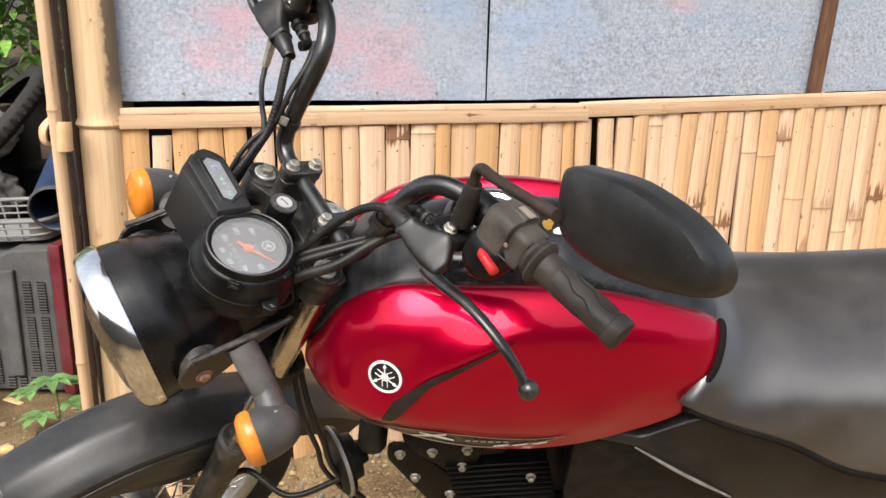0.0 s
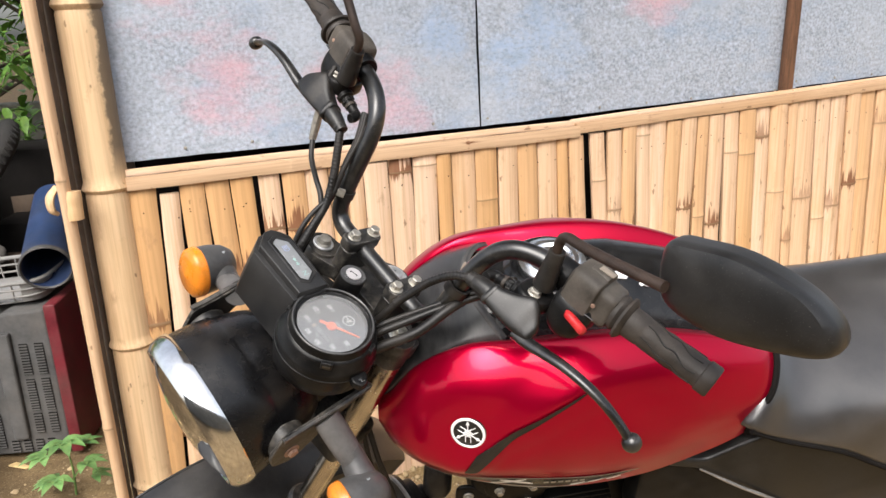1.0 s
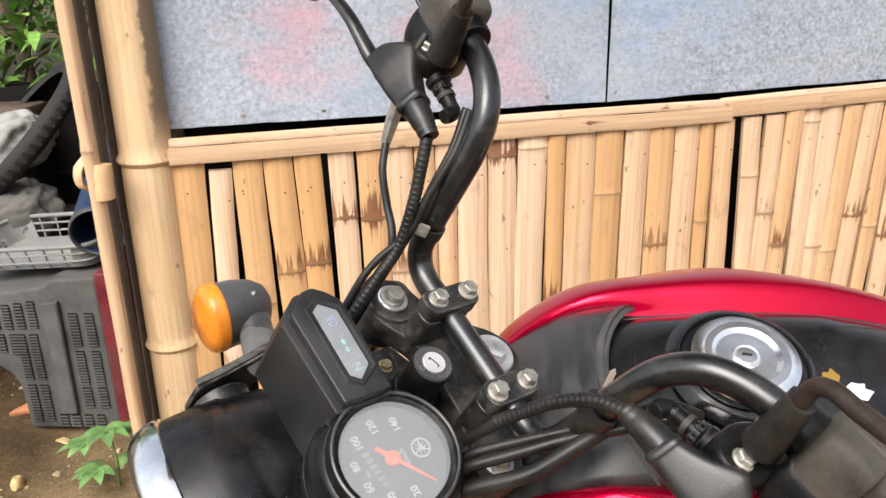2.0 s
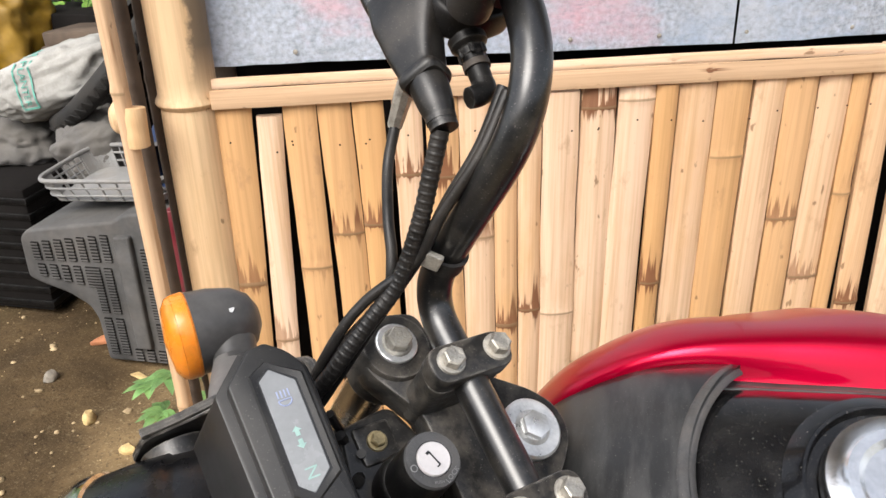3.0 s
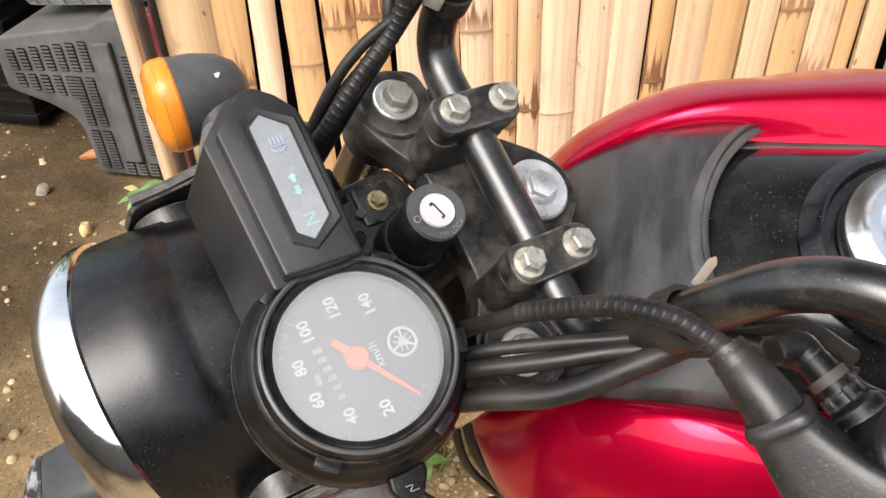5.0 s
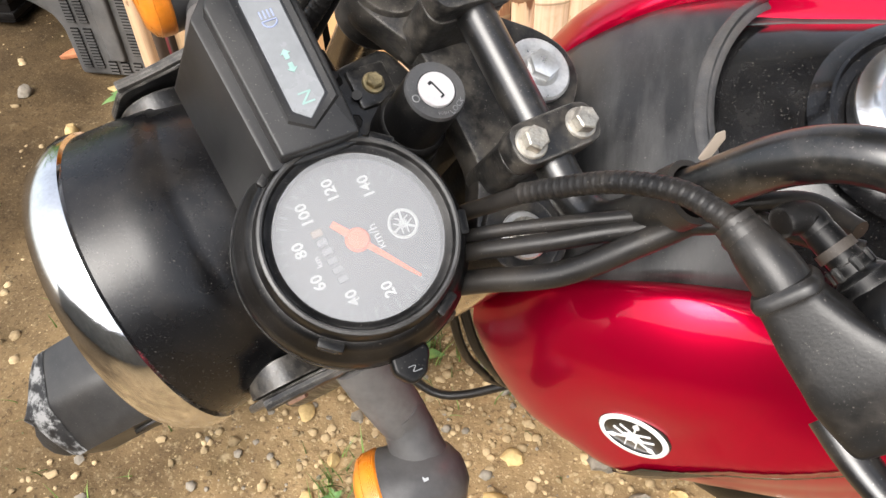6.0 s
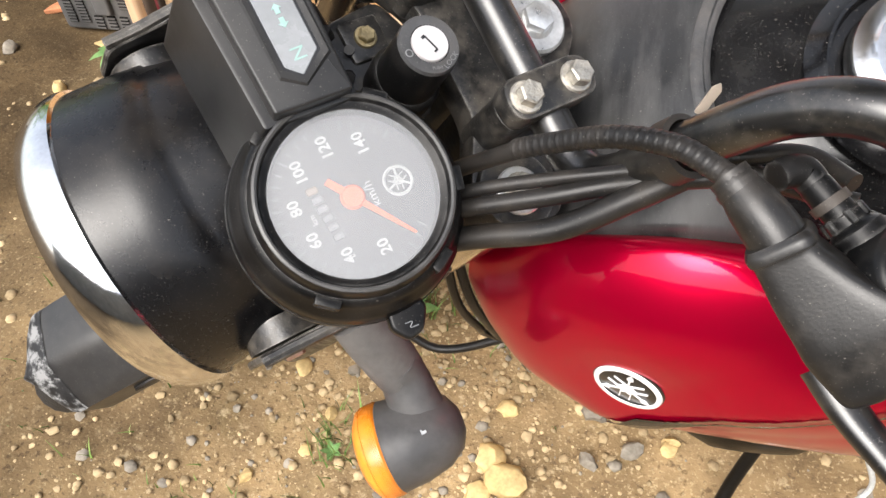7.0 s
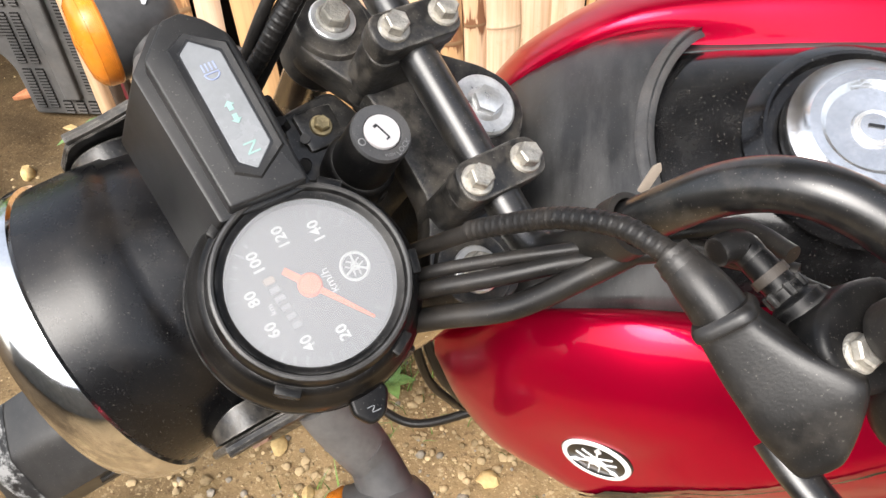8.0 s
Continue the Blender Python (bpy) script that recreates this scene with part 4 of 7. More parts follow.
def P(u, q, s):
    """A point of the fork's frame: u to the left, q backward, s up."""
    return Vector((-q, u, s))


def B(b, l, n):
    """A point of the bike's frame: b backward, l to the left, n up."""
    return Vector((-b, l, n))


def fpart(name, g, material, parent=None, label="", **k):
    return part(name, g, material, parent or bike, label, m=FORK, **k)


# -- fork, triple clamp, wheel --
fork = fpart("triple_clamp", prism(rounded([(-p[1], p[0]) for p in ((-0.108, -0.012), (-0.103, 0.006), (-0.085, 0.008), (-0.050, 0.030), (-0.028, 0.060), (-0.012, 0.072), (0.008, 0.072), (0.022, 0.060), (0.046, 0.030), (0.085, 0.008), (0.103, 0.006), (0.108, -0.012),
                                                                          (0.100, -0.040), (0.074, -0.044), (0.036, -0.021), (-0.036, -0.021), (-0.074, -0.044), (-0.100, -0.040))], 0.008), -0.076, -0.0535, None, 0.0022, 2), M["cast"], None, "black cast triple clamp with worn paint")
for sg in (1, -1):
    fpart("boss", revolve([(0.0, -0.090), (0.024, -0.090), (0.025, -0.056), (0.0225, -0.050), (0.0, -0.050)], 28, Matrix.Translation(P(sg * 0.083, -0.019, 0))), M["cast"], fork)
    w = fpart("fork_bolt", revolve([(0, -0.0505), (0.0140, -0.0505), (0.0140, -0.0482), (0.0132, -0.0475), (0.009, -0.0475)], 28, Matrix.Translation(P(sg * 0.084, -0.019, 0))), M["steel"], fork, "round zinc washer under a hexagon fork bolt")
    fpart("hex_head", bolt_geo(0.0084, 0.0085, 0.0102, Matrix.Translation(P(sg * 0.084, -0.019, -0.0475)) @ Matrix.Rotation(0.4 * sg, 4, "Z")), M["bolt"], fork)
fpart("stem_washer", revolve([(0, -0.052), (0.0205, -0.052), (0.0205, -0.048), (0.019, -0.0465), (0.012, -0.0465), (0.0095, -0.0440), (0, -0.0435)], 32, Matrix.Translation(P(-0.002, 0.042, 0))), M["steel"], fork, "wide zinc washer on the steering stem")
fpart("stem_nut", prism([(0.0098 * math.cos(i * math.pi / 3 + 0.3), 0.0098 * math.sin(i * math.pi / 3 + 0.3)) for i in range(6)], -0.046, -0.0395, Matrix.Translation(P(-0.002, 0.042, 0)), 0.0012, 2), M["steel"], fork)
fpart("lower_clamp", prism(rounded([(-0.03, -0.10), (0.045, -0.11), (0.05, -0.06), (0.02, 0), (0.05, 0.06), (0.045, 0.11), (-0.03, 0.10), (-0.05, 0)], 0.012), -0.285, -0.245, None, 0.004), M["cast"], fork)
fpart("stem_tube", tube([P(0, 0.03, -0.06), P(0, 0.03, -0.27)], 0.03, 20, 1), M["cast"], fork)
for sg in (1, -1):
    fk = fpart("fork_leg", tube([P(sg * 0.089, -0.015, -0.056), P(sg * 0.089, -0.015, -0.46)], 0.0165, 24, 1), M["fork"], None, "chromed fork tube with brownish dirt")
    fpart("fork_slider", revolve([(0.0, -0.85), (0.022, -0.85), (0.024, -0.8), (0.0235, -0.46), (0.027, -0.455), (0.028, -0.425), (0.024, -0.42), (0.0165, -0.42)], 24, Matrix.Translation(P(sg * 0.089, -0.015, 0))), M["cast"], fk)
    
AX = P(0, -0.045, -0.80)                       # front axle
WHEEL = axis(AX, (0, 1, 0), (0, 0, 1))
wheel = fpart("front_wheel", revolve([(0.252 + 0.040 * math.cos(a), 0.040 * math.sin(a)) for a in [i * math.pi / 9 - math.pi for i in range(19)]], 64, WHEEL), M["tyre"], None, "front wheel with a dusty black tyre")
fpart("wheel_rim", revolve([(0.222, -0.024), (0.212, -0.022), (0.205, -0.010), (0.203, 0.0), (0.205, 0.010), (0.212, 0.022), (0.222, 0.024)], 64, WHEEL), M["spoke"], wheel)
fpart("hub", revolve([(0.0, -0.05), (0.03, -0.05), (0.055, -0.03), (0.055, 0.03), (0.03, 0.05), (0.0, 0.05)], 32, WHEEL), M["cast"], wheel)
for i in range(36):
    a0, a1, sd = i * 2 * math.pi / 36, (i + (3 if i % 4 < 2 else -3)) * 2 * math.pi / 36, 0.03 if i % 2 else -0.03
    fpart("spoke", tube([WHEEL @ Vector((0.05 * math.cos(a0), 0.05 * math.sin(a0), sd)), WHEEL @ Vector((0.206 * math.cos(a1), 0.206 * math.sin(a1), 0.0))], 0.0017, 6, 1), M["chrome"], wheel)
# fender: an arched shell that follows the tyre, with a raised middle
rows = []
for i in range(41):
    ease = min(1.0, 0.05 + i / 9)                # the rounded tip, then evenly on
    th = radians(38.0 + 5.5 * ease + 106.5 * max(0.0, i - 8.55) / 31.45)      # from ahead of the axle over the top to the back
    d = Vector((math.cos(th), 0, math.sin(th)))
    wd = 0.064 * math.sqrt(1 - (1 - ease) ** 2)
    row = []
    for j in range(17):
        t = -1 + j / 8
        lift = 0.318 + 0.085 * max(0.0, (math.degrees(th) - 105) / 45) ** 1.5 + 0.030 * math.sqrt(max(0, 1 - 0.97 * t * t)) + (0.006 * max(0, 1 - abs(t) / 0.45))
        row.append(AX + d * (lift - (0.030 * ease if abs(t) == 1 else 0)) + Vector((0, t * wd, 0)))
    rows.append(row)
# scuffed paint at the tip
fm = mat("fender_black", (0.017, 0.0165, 0.0163), 0.32, 0, 0.25, 14, 0.03, 500, fleck=0.3, dust=0.22, dust_scale=9, dust_color=(0.16, 0.145, 0.125), spec=0.45)
fender = fpart("fender", grid(rows), fm, None, "black plastic front fender, scuffed pale at its tip", solid=0.003, rim=False)
for sg in (1, -1):
    # flank of the fender that reaches down to the fork
    fl = []
    for i in range(21):
        th = radians(54 + 54 * i / 20)
        d = Vector((math.cos(th), 0, math.sin(th)))
        drop = 0.088 * math.sin(math.pi * (i / 20) ** 1.4) ** 0.7
        fl.append([AX + d * (0.322 - drop * k / 4) + Vector((0, sg * (0.0615 + 0.002 * (k / 4) ** 2), 0)) for k in range(5)])
    fpart("fender_flank", grid(fl), fm, fender, solid=0.003)
tipm = mat("scuffed_tip", (0.010, 0.010, 0.0105), 0.5, 0, 0.3, 45, 0.15, 300, dust=0.7, dust_scale=50, dust_color=(0.30, 0.30, 0.295), dust_edge=(0.47, 0.57))
fpart("scuff", grid([[AX + (p - AX) * 1.0022 for p in r[1:-1]] for r in rows[0:10]]), tipm, fender)

# -- handlebar with its clamps --
HALF = ((0.0, 0.0, -0.020), (0.055, 0, -0.020), (0.083, 0.0, -0.018), (0.099, 0.001, -0.004), (0.104, 0.003, 0.025), (0.107, 0.007, 0.065), (0.113, 0.014, 0.105), (0.128, 0.022, 0.130), (0.155, 0.032, 0.143), (0.195, 0.040, 0.149), (0.26, 0.050, 0.154), (0.372, 0.066, 0.166))
path = [P(-u, q, s) for u, q, s in HALF[:0:-1]] + [P(*h) for h in HALF]
handlebar = fpart("handlebar", tube(path, 0.0112, 20, 7), M["bar"], None, "glossy black tubular handlebar")


def along(u):
    """The bar's axis at a distance from the middle: point and direction outward on the left side."""
    hs = np.array(HALF)
    q, s = np.interp(u, hs[:, 0], hs[:, 1]), np.interp(u, hs[:, 0], hs[:, 2])
    i = min(max(1, int(np.searchsorted(hs[:, 0], u))), len(hs) - 1)
    d = hs[i] - hs[i - 1]
    return (u, q, s), d / np.linalg.norm(d)


def side_geo(g, sg):
    """Mirror a mesh to the other side of the fork's frame."""
    if sg > 0:
        return g
    h = Geo()
    h.v, h.f = [Vector((v.x, -v.y, v.z)) for v in g.v], [f[::-1] for f in g.f]
    return h


def hand_geo(g, sg, shift=None):
    """As side_geo, for the levers: on the right they are clamped further out and turned down a little."""
    if sg > 0:
        if shift is not None:
            g.v = [v + shift for v in g.v]
        return g
    h = Geo()
    h.v, h.f = [v + P(0.021, 0.015, 0.001) - P(0.11, 0, 0.15) * max(0.0, v.y - 0.212) for v in g.v], g.f
    return side_geo(h, sg)


for sg in (1, -1):
    c = P(sg * 0.046, 0, 0)
    fpart("riser", prism(rounded([(-0.026, -0.0115), (0.026, -0.0115), (0.026, 0.0115), (-0.026, 0.0115)], 0.0108, 6), -0.070, -0.021, Matrix.Translation(c), 0.001, 1), M["cast"], handlebar, "black bar clamp")
    fpart("clamp_cap", prism(rounded([(-0.028, -0.012), (0.028, -0.012), (0.028, 0.012), (-0.028, 0.012)], 0.0115, 6), -0.020, -0.0045, Matrix.Translation(c), 0.002, 2), M["cast"], handlebar)
    for q in (-0.0165, 0.0165):
        fpart("clamp_bolt", bolt_geo(0.0068, 0.0085, 0.0090, Matrix.Translation(P(sg * 0.0465, q + (0.0022 if sg < 0 else -0.0008), -0.0045)) @ Matrix.Rotation(q * 40 + sg, 4, "Z")), M["bolt"], handlebar, "dull hexagon clamp bolt")

for sg in (1, -1):
    # grip with flange, grooves and a rounded end
    a, d = along(0.268)
    e, _ = along(0.376)
    gv = Vector(P(*e)) - Vector(P(*a))
    gm = axis(P(*a), gv)
    L0 = gv.length
    prof = [(0.0112, -0.002), (0.024, -0.002), (0.025, 0.001), (0.022, 0.004), (0.0175, 0.006), (0.0172, 0.022), (0.0168, 0.023)]
    prof += [(0.0162 + 0.0004 * math.sin(k * 1.3), 0.025 + (L0 - 0.040) * k / 14) for k in range(15)] + [(0.0178, L0 - 0.014), (0.0178, L0 - 0.002), (0.0165, L0), (0.0, L0 + 0.0005)]
    grip = fpart("grip", side_geo(revolve(prof, 28, gm), sg), M["grip"], handlebar, "worn dusty rubber grip")
    gr = Geo()
    for k in range(7):
        a0 = k * math.pi * 2 / 7 + 0.3
        gr.join(tube([gm @ Vector((0.0163 * math.cos(a0 + x), 0.0163 * math.sin(a0 + x), z)) for x, z in ((0, 0.026), (0.10, 0.036), (0.48, 0.050), (0.42, 0.062), (0.82, 0.076), (0.78, 0.09))], 0.0009, 6, 4))
    fpart("groove", side_geo(gr, sg), M["tyre"], grip)
    # switch housing: a rounded half shell round the bar over a black lower half
    hm = axis(P(*along(0.207)[0]), gv)
    big = 1.0 if sg > 0 else 0.88
    secs = [(-0.007, -0.001, 0.002, 0.019, 0.019), (-0.003, -0.002, 0.003, 0.0250, 0.0245), (0.010, -0.002, 0.003, 0.0268, 0.0268), (0.027, -0.002, 0.002, 0.0268, 0.0262), (0.0300, -0.0015, 0.0015, 0.0250, 0.0245), (0.0325, -0.001, 0.001, 0.0215, 0.0210), (0.046, 0.0, 0.0, 0.0208, 0.0203), (0.050, 0.0, 0.0, 0.0188, 0.0184)]
    housing = fpart("switch_housing", side_geo(loft([(hm @ Vector((cx, cy, z)), hm.to_3x3() @ Vector((a * big, 0, 0)), hm.to_3x3() @ Vector((0, d * big, 0))) for z, cx, cy, a, d in secs], 40, 5.0), sg), M["housing"], handlebar, "dusty grey-brown switch housing", sharp=30)
    fpart("seam", side_geo(tube([hm @ Vector((-0.0275 * big, -0.010, z)) for z in (0.0, 0.012, 0.026, 0.040)], 0.0009, 6, 2), sg), M["black"], housing)
    low = [(-0.010, -0.004, -0.020, 0.018, 0.015), (-0.006, -0.006, -0.026, 0.024, 0.024), (0.012, -0.007, -0.031, 0.026, 0.028), (0.030, -0.006, -0.027, 0.024, 0.024), (0.037, -0.004, -0.020, 0.017, 0.015)]
    fpart("housing_base", side_geo(loft([(hm @ Vector((cx, cy, z)), hm.to_3x3() @ Vector((a * big, 0, 0)), hm.to_3x3() @ Vector((0, d * big, 0))) for z, cx, cy, a, d in low], 28, 2.8), sg), M["plastic"], housing, "black lower half of the switch housing", sharp=30)
    fpart("housing_ridge", side_geo(prism(rounded([(-0.012, 0.024), (0.012, 0.024), (0.009, 0.0305), (-0.008, 0.0305)], 0.002), 0.006, 0.030, hm @ Matrix.Scale(big, 4, (0, 1, 0)), 0.002), sg), M["housing"], housing)
    fpart("housing_screw", side_geo(revolve([(0, 0.0014), (0.0022, 0.0012), (0.0026, 0)], 12, hm @ Matrix.Translation((-0.0270 * big, 0.004, 0.032)) @ Matrix.Rotation(radians(-90), 4, "Y")), sg), M["rust"], housing)
    fpart("collar", side_geo(revolve([(0.0112, 0.050), (0.020, 0.050), (0.021, 0.055), (0.018, 0.060), (0.0112, 0.060)], 24, hm), sg), M["grip"], housing)
    if sg > 0:
        turn = hm.to_3x3()
        red = [(0.0105, -0.0280, -0.0190, 0.0025, 0.0020), (0.0130, -0.0310, -0.0198, 0.0045, 0.0042), (0.0210, -0.0335, -0.0200, 0.0050, 0.0046), (0.0300, -0.0340, -0.0222, 0.0050, 0.0048), (0.0370, -0.0325, -0.0250, 0.0048, 0.0050), (0.0400, -0.0300, -0.0262, 0.0030, 0.0030)]
        fpart("red_switch", loft([(hm @ Vector((x, y, z)), turn @ Vector((a, 0, 0)), turn @ Vector((0, d, 0))) for z, x, y, a, d in red], 18, 2.8), M["red_switch"], housing, "red plastic starter lever")
        fpart("label_patch", box((0.010, 0.0015, 0.018), hm @ Matrix.Translation((0.002, 0.0312, 0.022)), 0.0004), M["tan_plastic"], housing, "torn scrap of pale tape")
    else:
        for x, y in ((0.027, 0.004), (0.024, -0.012)):
            fpart("switch_button", revolve([(0, 0.004), (0.005, 0.004), (0.0058, 0.002), (0.006, 0)], 14, hm @ Matrix.Translation((x - 0.001, y, 0.018)) @ Matrix.Rotation(radians(90), 4, "Y")), M["plastic"], housing)
    # lever perch: a ring on the bar and an arm to the pivot
    perch = fpart("lever_perch", side_geo(revolve([(0.0112, -0.014), (0.0175, -0.014), (0.0182, -0.012), (0.0182, 0.012), (0.0175, 0.014), (0.0112, 0.014)], 24, axis(P(*along(0.186 if sg > 0 else 0.200)[0]), gv)), sg), M["plastic"], handlebar, "black lever perch")
    arm = prism(rounded([(-0.042, 0.172), (-0.020, 0.165), (0.004, 0.168), (0.012, 0.180), (0.008, 0.198), (-0.006, 0.206), (-0.030, 0.205)], 0.008), 0.106, 0.1255, None, 0.004)
    fpart("perch_arm", hand_geo(arm, sg), M["plastic"], perch)
    fpart("pivot_bolt", hand_geo(bolt_geo(0.0066, 0.006, 0.0078, Matrix.Translation(P(0.1875, 0.003, 0.1255))), sg), M["bolt"], perch, "pale hexagon pivot bolt")
    # rubber boot over the lever joint, with its collar to the cable
    lo, th = P(0.0, 0.588, 0.809), P(0.10, -0.809, 0.588).normalized()
    boot = loft([(P(0.1490, -0.0208, 0.0945), lo * 0.0118, th * 0.0112), (P(0.1515, -0.0208, 0.0946), lo * 0.0132, th * 0.0125), (P(0.1545, -0.0207, 0.0947), lo * 0.0132, th * 0.0125), (P(0.1570, -0.0205, 0.0951), lo * 0.0125, th * 0.0118),
                 (P(0.172, -0.0188, 0.0981), lo * 0.0165, th * 0.0112), (P(0.188, -0.0160, 0.1030), lo * 0.0215, th * 0.0108), (P(0.196, -0.0156, 0.1033), lo * 0.0218, th * 0.0105), (P(0.207, -0.0170, 0.1000), lo * 0.0160, th * 0.0095), (P(0.2155, -0.0190, 0.0970), lo * 0.0100, th * 0.008), (P(0.2185, -0.0196, 0.0962), lo * 0.0050, th * 0.004)], 40, 4.2)
    bo = fpart("lever_boot", hand_geo(boot, sg, P(0.0028, 0.0034, 0.0032)), M["boot"], perch, "dusty black rubber lever boot", sharp=24)
    fpart("boot_collar", hand_geo(tube([P(0.153, -0.0208, 0.0946), P(0.146, -0.0210, 0.0942), P(0.138, -0.0216, 0.0932), P(0.130, -0.0221, 0.0918), P(0.1235, -0.0226, 0.0902), P(0.121, -0.0227, 0.0895)], [0.0112, 0.0112, 0.0108, 0.0100, 0.0085, 0.0080, 0.0066], 20, 4), sg, P(0.0028, 0.0034, 0.0032)), M["boot"], bo)
    for k, u in enumerate((0.128, 0.1235)):
        fpart("boot_lip", hand_geo(tube([P(u, -0.0223, 0.0912 - 0.001 * k), P(u - 0.003, -0.0225, 0.0905 - 0.001 * k)], 0.0088 - 0.0006 * k, 18, 2), sg, P(0.0028, 0.0034, 0.0032)), M["boot"], bo)
    lever = tube([P(0.205, -0.018, 0.088), P(0.222, -0.021, 0.092), P(0.242, -0.022, 0.099), P(0.268, -0.022, 0.107), P(0.296, -0.021, 0.111), P(0.322, -0.017, 0.109), P(0.344, -0.010, 0.101), P(0.361, -0.004, 0.092)], [0.0100, 0.0085, 0.0075, 0.0070, 0.0066, 0.0062, 0.0060, 0.0062], 14, 6, flat=0.75, up=(0, 0, 1))
    lv = fpart("brake_lever", hand_geo(lever, sg), M["bar"], perch, "curved black hand lever with a ball end")
    fpart("lever_ball", hand_geo(ball(0.0105, Matrix.Translation(P(0.365, -0.002, 0.090))), sg), M["bar"], perch)
    # cable adjuster elbow behind the perch
    pg = axis(P(0.1690, 0.010, 0.1075), P(0.1365, 0.0085, 0.100) - P(0.1690, 0.010, 0.1075))
    plug = fpart("switch_plug", hand_geo(revolve([(0.0, 0.0), (0.0115, 0.0), (0.0110, 0.005), (0.0078, 0.008), (0.0076, 0.012), (0.0068, 0.0125), (0.0066, 0.026), (0.0060, 0.030), (0.0, 0.0305)], 24, pg), sg), M["plastic"], perch, "black switch plug")
    fpart("plug_band", hand_geo(revolve([(0.0070, 0.0165), (0.0080, 0.0165), (0.0080, 0.0205), (0.0070, 0.0205)], 24, pg), sg), M["grip"], plug, "dull metal band")
    for k in range(6):
        fpart("plug_rib", hand_geo(box((0.0022, 0.0030, 0.0060), pg @ Matrix.Rotation(k * math.pi / 3, 4, "Z") @ Matrix.Translation((0.0080, 0, 0.0105)), 0.0006, 1), sg), M["plastic"], plug)
    fpart("plug_elbow", hand_geo(tube([P(0.1415, 0.0087, 0.1012), P(0.1360, 0.0078, 0.1000), P(0.1330, 0.0020, 0.0992), P(0.1325, -0.0040, 0.0985)], [0.0066, 0.0070, 0.0068, 0.0062], 10, 4), sg), M["plastic"], plug)
    # mirror stem in a ribbed rubber boot
    mb = axis(P(0.187, 0.014, 0.134), P(0.180, 0.004, 0.19) - P(0.187, 0.014, 0.134))
    ribs = [(0.0, 0.0)] + [(0.0125 - 0.004 * k / 12 + (0.0006 if k % 2 else 0), 0.050 * k / 12) for k in range(13)] + [(0.0, 0.051)]
    mount = fpart("mirror_mount", side_geo(revolve(ribs, 20, mb), sg), M["rubber"], handlebar, "ribbed rubber boot of the mirror stem")
    stem = [P(0.182, 0.006, 0.175), P(0.179, 0.0, 0.197), P(0.186, -0.006, 0.209), P(0.205, -0.013, 0.217), P(0.250, -0.031, 0.240), P(0.300, -0.048, 0.266)]
    if sg < 0:
        stem = [P(0.182, 0.006, 0.175), P(0.179, 0.0, 0.197), P(0.190, -0.006, 0.212), P(0.22, -0.013, 0.24), P(0.26, -0.031, 0.28), P(0.300, -0.04, 0.32)]
    fpart("mirror_stem", side_geo(tube(stem, 0.0056, 12, 6), sg), M["stem"], mount, "rusty brown mirror stem")
    # mirror: domed back, flat glass
    ring = [(0.283, 0.257), (0.276, 0.272), (0.272, 0.287), (0.276, 0.297), (0.289, 0.306), (0.330, 0.330), (0.383, 0.343), (0.418, 0.339), (0.432, 0.322), (0.423, 0.300), (0.369, 0.257), (0.330, 0.240), (0.305, 0.237), (0.292, 0.244)]
    if sg < 0:
        ring = [(u, s + 0.06) for u, s in ring]
    ring = [p for p in smooth_path([Vector((u, s, 0)) for u, s in ring + ring[:1]], 5)][:-1]
    cu, cs_ = sum(p.x for p in ring) / len(ring), sum(p.y for p in ring) / len(ring)
    rows = []
    for sh, q, drop in ((0.985, -0.002, 0.0), (1.0, -0.006, 0.0), (1.0, -0.016, 0.0), (0.985, -0.026, 0.001), (0.955, -0.035, 0.002), (0.88, -0.0415, 0.003), (0.74, -0.0450, 0.002), (0.50, -0.0470, -0.001), (0.25, -0.0482, -0.002), (0.0, -0.0486, -0.003)):
        rows.append([P(cu + (p.x - cu) * sh, q - 0.25 * (p.y - cs_) * sh, cs_ + drop + (p.y - cs_) * sh) for p in ring])
    mh = fpart("mirror_housing", side_geo(grid(rows, True), sg), M["cover"], handlebar, "matt black mirror housing, dusty underneath")
    gl = Geo().add([P(cu + (p.x - cu) * 0.97, -0.0035 - 0.25 * (p.y - cs_) * 0.97, cs_ + (p.y - cs_) * 0.97) for p in ring], [tuple(range(len(ring)))])
    fpart("mirror_glass", side_geo(gl, sg), M["mirror"], mh)

# -- cables --
def cable(name, pts, r, label="", ribs=False, material="rubber"):
    path = [P(*p) for p in pts]
    g = tube(path, r, 12, 8)
    ob = fpart(name, g, M[material], handlebar, label)
    if ribs:
        fine = smooth_path(path, 40)
        acc, rg = 0.0, Geo()
        for i in range(1, len(fine) - 1):
            acc += (fine[i] - fine[i - 1]).length
            if acc > 0.0042:
                acc = 0.0
                rg.join(revolve([(r * 0.99, -0.0013), (r * 1.055, -0.0006), (r * 1.055, 0.0006), (r * 0.99, 0.0013)], 12, axis(fine[i], fine[i + 1] - fine[i - 1])))
        fpart("sleeve_ribs", rg, M["rubber"], ob)
    return ob


